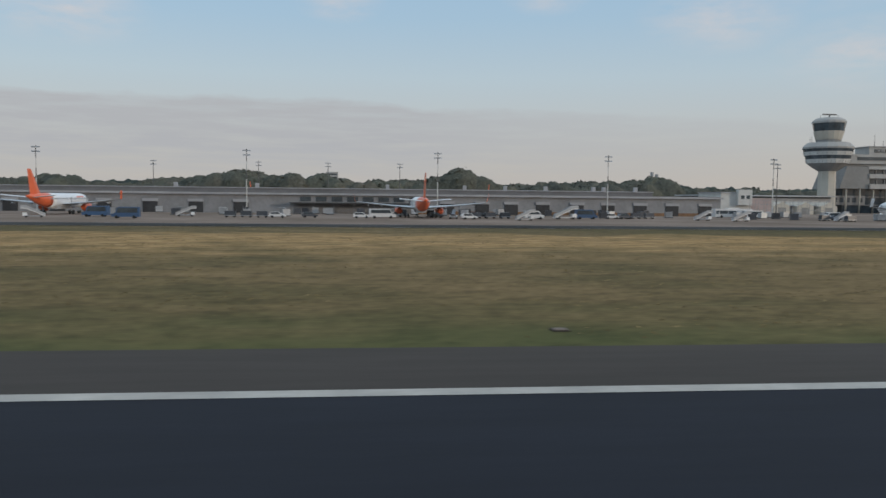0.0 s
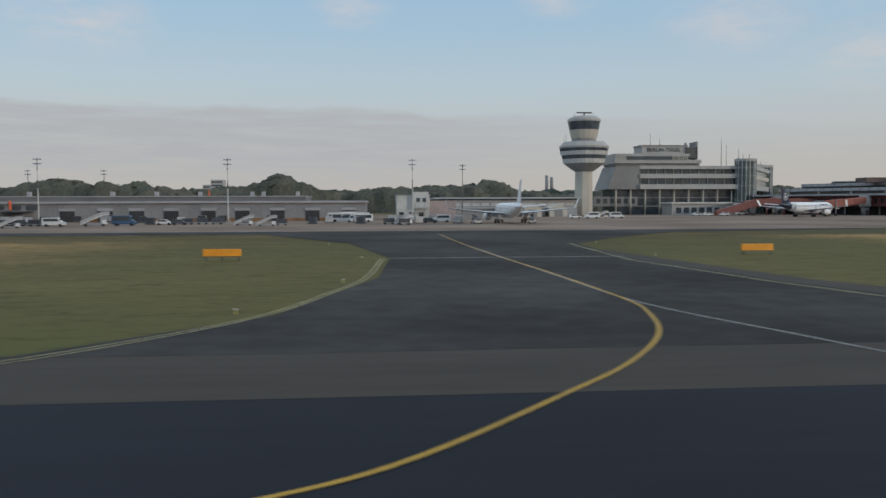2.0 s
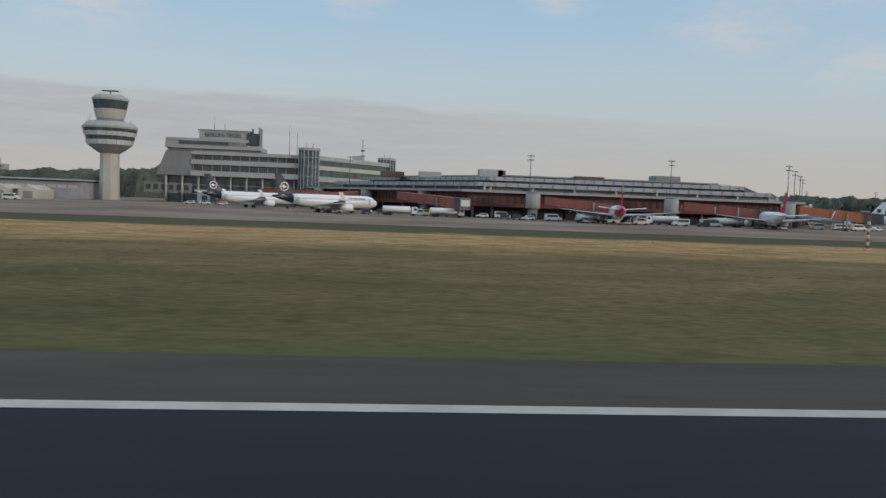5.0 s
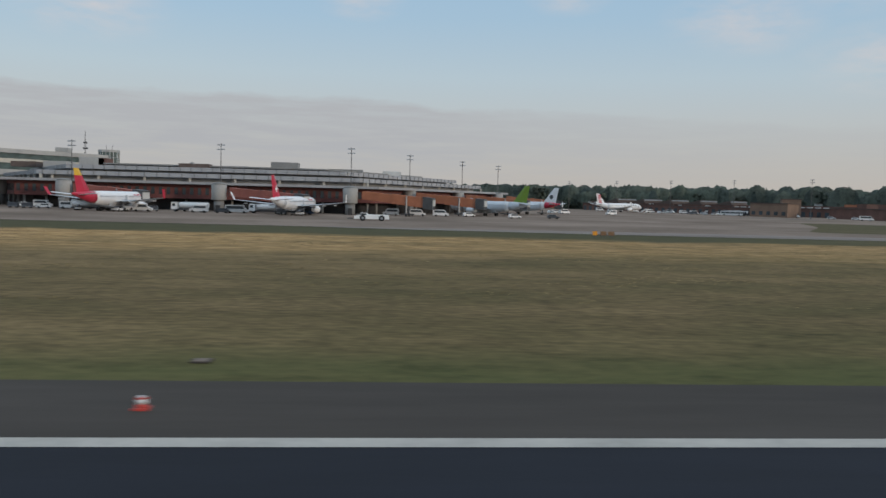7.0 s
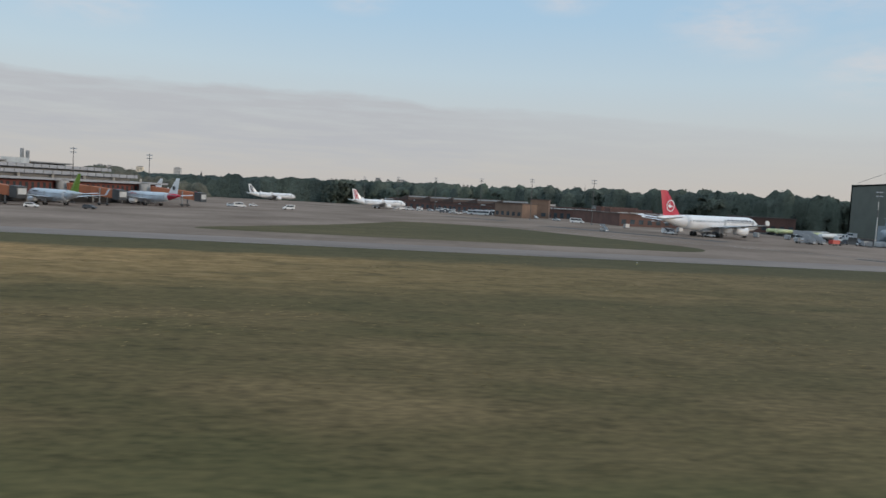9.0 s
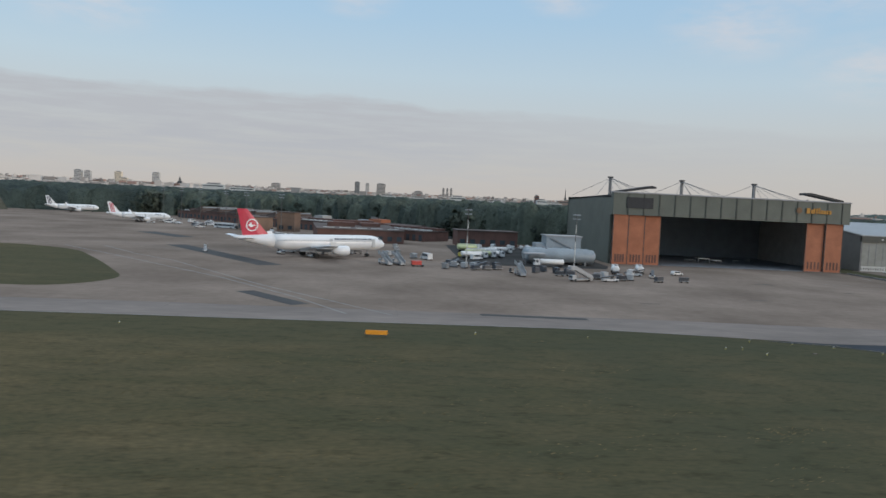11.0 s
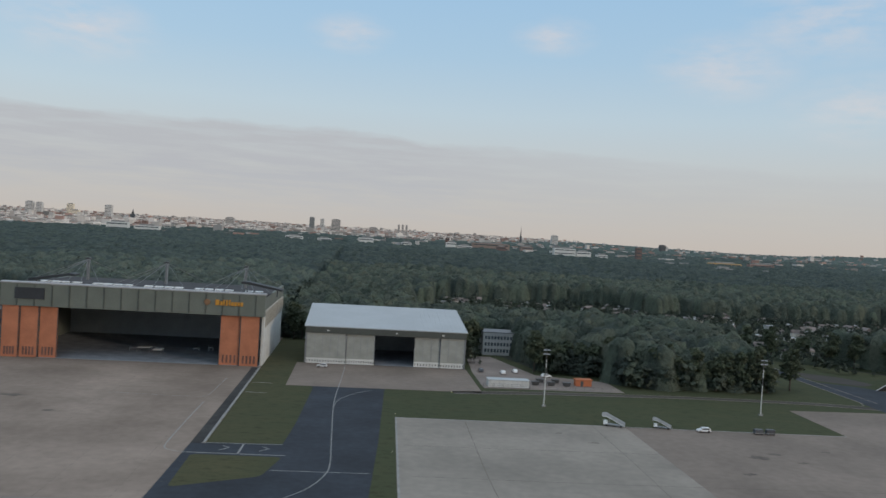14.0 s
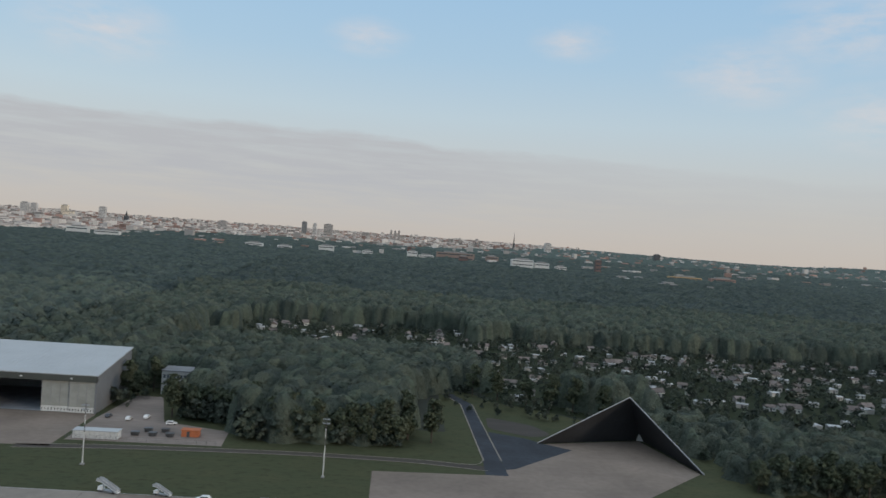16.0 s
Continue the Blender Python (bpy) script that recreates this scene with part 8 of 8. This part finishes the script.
def hut(w, d, h, rise, roof, label):
    t = thing("garden_hut", label, "garden hut", "garden huts")
    block("wall", -w / 2, w / 2, -d / 2, d / 2, 0, h, HUT_WALL, t)
    bm = B()
    loft(bm, [[(x, -d / 2 - 0.3, h), (x, 0, h + rise), (x, d / 2 + 0.3, h), (x, d / 2 + 0.3, h - 0.15), (x, -d / 2 - 0.3, h - 0.15)] for x in (-w / 2 - 0.3, w / 2 + 0.3)])
    part("roof", bm, roof, t)
    block("door", -w * 0.1, w * 0.1, -d / 2 - 0.05, -d / 2 + 0.05, 0, 1.9, STEEL_DARK, t)
    for x in (w * 0.22,):
        block("window", x, x + w * 0.16, -d / 2 - 0.04, -d / 2 + 0.04, 0.9, 1.8, GLASS, t)
    return t


huts = [hut(5.5, 4.2, 2.4, 1.3, HUT_ROOF, "small garden hut with a dark tiled roof"), hut(4.2, 3.4, 2.2, 0.5, HUT_LIGHT, "small garden hut with a pale flat roof"),
        hut(7.5, 5.4, 2.8, 2.2, HUT_ROOF, "larger garden house with a steep dark roof"), hut(6.0, 4.5, 2.5, 0.35, HUT_LIGHT, "white garden house with a flat pale roof")]
used = 0
for i in range(1500):
    x, y = r.uniform(1096, 1640), r.uniform(330, 760)
    if not bool(garden_zone(np.array(x), np.array(y))) or used >= 280:
        continue
    m = pose(x, y, 0.0, 0, 0, r.choice((0, 90, 20, -15)) + r.uniform(-8, 8))
    if used < 4:
        huts[used].matrix_basis = m
    else:
        copy_thing(huts[r.choice((0, 0, 1, 1, 2, 3, 3))], m)
    used += 1

# ---- the city on the plain ----
CITY = mat("city_plaster", (0.46, 0.42, 0.385), vary=0.1, scale=0.01, fine=0.1, island=0.62)
SUBURB = mat("suburb_plaster", (0.34, 0.32, 0.30), vary=0.1, scale=0.01, fine=0.1, island=0.6)
# warm low sunlight is put into this plaster colour, for two city blocks
SUNLIT_CREAM = mat("sunlit_cream_plaster", (0.72, 0.61, 0.47), vary=0.08, scale=0.02, fine=0.2)
CITY_ROOF = mat("city_roofs", (0.30, 0.19, 0.155), vary=0.1, scale=0.01, fine=0.1, island=0.45)
CITY_GROUND = mat("city_streets", (0.135, 0.115, 0.105), rough=0.9, vary=0.25, scale=0.004, fine=0.03)
# brick-brown, paled: distance haze is put into the slab blocks' colour
SLAB_BROWN_HAZED = mat("hazed_brown_plaster", (0.22, 0.165, 0.14), vary=0.1, scale=0.02, fine=0.2)
TOWER_MAT = mat("tower_plaster", (0.52, 0.49, 0.46), vary=0.1, scale=0.02, fine=0.2)


def city(name, count, yr, material, rr, hh, ww, dense=True):
    """Blocks in loose rows along streets, thick on the built-up side and scattered in the woods."""
    v, f, made = [], [], 0
    while made < count:
        y = yr[0] + (yr[1] - yr[0]) * rr.random() ** 1.1
        x = 1193 + y * rr.uniform(-0.72, 0.75)
        if bool(city_zone(x, y)) != dense:
            continue
        made += 1
        y = round(y / 70) * 70 + rr.uniform(-14, 14)
        w, d, h = rr.uniform(*ww), rr.uniform(12, 26), rr.uniform(*hh) * (1.0 if rr.random() < 0.95 else 1.7)
        z, k = float(far_z(x, y)), len(v)
        a = rr.uniform(-0.35, 0.35)
        c, s = math.cos(a), math.sin(a)
        for zz in (z - 3, z + h):
            for px, py in ((-w / 2, -d / 2), (w / 2, -d / 2), (w / 2, d / 2), (-w / 2, d / 2)):
                v.append((x + c * px - s * py, y + s * px + c * py, zz))
        f += [(k, k + 1, k + 5, k + 4), (k + 1, k + 2, k + 6, k + 5), (k + 2, k + 3, k + 7, k + 6), (k + 3, k, k + 4, k + 7), (k + 4, k + 5, k + 6, k + 7)]
    me = bpy.data.meshes.new(name)
    me.from_pydata(v, [], f)
    me.materials.append(material)
    return tagged(new(name, me), "distant pale city blocks on the plain", "city", kind="stuff")


rc = random.Random(3)
city("city_blocks", 6000, (2200, 9800), CITY, rc, (13, 24), (12, 40))
city("city_roofs", 3800, (2150, 9800), CITY_ROOF, rc, (11, 20), (12, 40))
city("suburb_blocks", 280, (2300, 8500), SUBURB, rc, (16, 23), (10, 34), False)
city("suburb_roofs", 110, (2300, 8500), CITY_ROOF, rc, (15, 21), (10, 34), False)
bm = B()
rows = [[bm.verts.new((x, y, float(far_z(x, y)) + 1.2)) for x in [-5200 + (e + 5200) * i / 12 for i in range(13)]] for y, e in ((2350, 60), (2950, 240), (3900, 340), (4300, 1350), (5200, 1850), (5900, 2150), (7500, 2800), (8800, 3400), (9900, 3800))]
for r0, r1 in zip(rows, rows[1:]):
    for i in range(12):
        bm.faces.new((r0[i], r0[i + 1], r1[i + 1], r1[i]))
part("city_ground", bm, CITY_GROUND, None, "hazy grey-brown streets and yards of the city", "structure", "ground")


def high_rise(x, y, w, d, h, label, m=None, cap=0.0):
    z, h = float(far_z(x, y)) - 2, h + (11 if y < 2500 else 0)
    m = OFFWHITE if y < 2400 and m is CITY else m
    t = thing("high_rise", label, "high-rise")
    block("block", x - w / 2, x + w / 2, y - d / 2, y + d / 2, z, z + h, m or TOWER_MAT, t)
    block("roof", x - w * 0.3, x + w * 0.3, y - d * 0.3, y + d * 0.3, z + h, z + h + 4, CONC_GREY, t)
    n = max(3, int(h / 9))
    for i in range(n):
        block("window_band", x - w * 0.46, x + w * 0.46, y - d / 2 - 0.4, y - d / 2 + 0.2, z + (i + 0.45) * h / n, z + (i + 0.70) * h / n, GLASS, t)
    if cap:
        bm = B()
        tube(bm, x, y, [(z + h + 3, w * 0.35), (z + h + cap, 0.3)], 8)
        part("spire", bm, STEEL_DARK, t)
    return t


for x, y, w, d, h, m, cap, lab in ((-1202, 5500, 48, 30, 92, TOWER_MAT, 0, "tall pale tower block in the city"), (-1139, 5500, 40, 30, 88, TOWER_MAT, 0, "tall pale tower block in the city"),
                                   (-938, 5500, 44, 30, 92, SUNLIT_CREAM, 0, "sunlit pale high-rise in the city"), (-905, 5480, 70, 30, 52, SUNLIT_CREAM, 0, "broad sunlit block in the city"), (-689, 5500, 46, 30, 97, TOWER_MAT, 0, "grey high-rise in the city"),
                                   (-530, 5500, 26, 26, 48, STEEL_DARK, 38, "dark church tower with a spire"), (119, 5500, 60, 30, 64, CITY, 0, "broad pale slab block in the city"), (679, 5500, 34, 34, 100, CONC_GREY, 0, "dark slender office tower in the city"),
                                   (750, 5500, 26, 26, 92, TOWER_MAT, 0, "slender pale office tower in the city"), (845, 5500, 62, 36, 95, CITY, 0, "broad pale office tower in the city"), (1108, 5500, 60, 30, 55, CITY, 0, "pale slab block in the city"),
                                   (1285, 5500, 14, 14, 84, CITY, 0, "pale power station chimney block"), (1313, 5500, 14, 14, 84, CITY, 0, "pale power station chimney block"), (1340, 5500, 14, 14, 86, CITY, 0, "pale power station chimney block"),
                                   (2163, 5500, 12, 12, 60, STEEL_DARK, 75, "slender dark lattice radio tower"), (2410, 5500, 46, 36, 76, TOWER_MAT, 0, "grey stepped high-rise in the city"), (3218, 5500, 40, 34, 56, STEEL_DARK, 0, "dark high-rise over the woods"),
                                   (3240, 5500, 30, 30, 46, TOWER_MAT, 0, "pale high-rise over the woods"), (4413, 5500, 70, 30, 30, CITY, 0, "pale slab on the horizon"), (5960, 6800, 24, 24, 46, STEEL_DARK, 20, "dark tower on the far hill"), (1440, 2440, 120, 22, 24, SLAB_BROWN_HAZED, 0, "long brown slab block beyond the woods"), (1560, 2460, 40, 22, 20, SLAB_BROWN_HAZED, 0, "brown slab block beyond the woods"), (1815, 1610, 38, 16, 9, CONC_GREY, 0, "low grey hall among the trees"), (1900, 1590, 20, 12, 6, OFFWHITE, 0, "small white hall among the trees"), (1790, 1850, 40, 12, 6, OFFWHITE, 0, "long white low hall among the trees"), (1850, 1900, 36, 12, 6, OFFWHITE, 0, "white low hall among the trees"), (1290, 2330, 12, 12, 34, BRICK, 0, "slim red chimney block among the trees"),
                                   (1590, 2100, 60, 22, 26, CITY, 0, "white hospital block among trees"), (1645, 2105, 40, 22, 20, CITY, 0, "white hospital block among trees"), (1700, 2110, 30, 20, 14, CITY, 0, "white low block among trees"),
                                   (1802, 2100, 15, 15, 40, DIM_RED, 0, "dark red tower block among trees"), (2030, 2050, 90, 20, 12, OCHRE, 0, "long sunlit ochre block among trees"), (2140, 2060, 70, 20, 14, CITY_ROOF, 0, "long red-brown block among trees"),
                                   (1046, 2300, 44, 20, 20, CITY, 0, "pale beige apartment block"), (838, 2300, 50, 18, 14, CITY, 0, "pale apartment slab among trees"), (925, 2300, 40, 18, 12, CITY, 0, "pale apartment slab among trees"),
                                   (1298, 2300, 30, 18, 22, CITY, 0, "white apartment block among trees"), (1340, 2310, 44, 18, 14, CITY, 0, "pale apartment slab among trees"), (1450, 2300, 26, 20, 18, DIM_RED, 0, "dark red high-rise above the trees"), (341, 2300, 60, 20, 24, CITY, 0, "white office slab in the city"),
                                   (420, 2310, 70, 20, 18, CITY, 0, "pale office slab in the city"), (1166, 2300, 30, 18, 14, CITY, 0, "pale apartment slab among trees")):
    high_rise(x, y, w, d, h, lab, m, cap)

# ---- the whole model stands at a reduced scale ----
for ob in list(scene.objects):
    if ob.parent is None and ob.type not in ("CAMERA", "LIGHT"):
        ob.matrix_basis = Matrix.Diagonal((SCALE, SCALE, SCALE, 1)) @ ob.matrix_basis
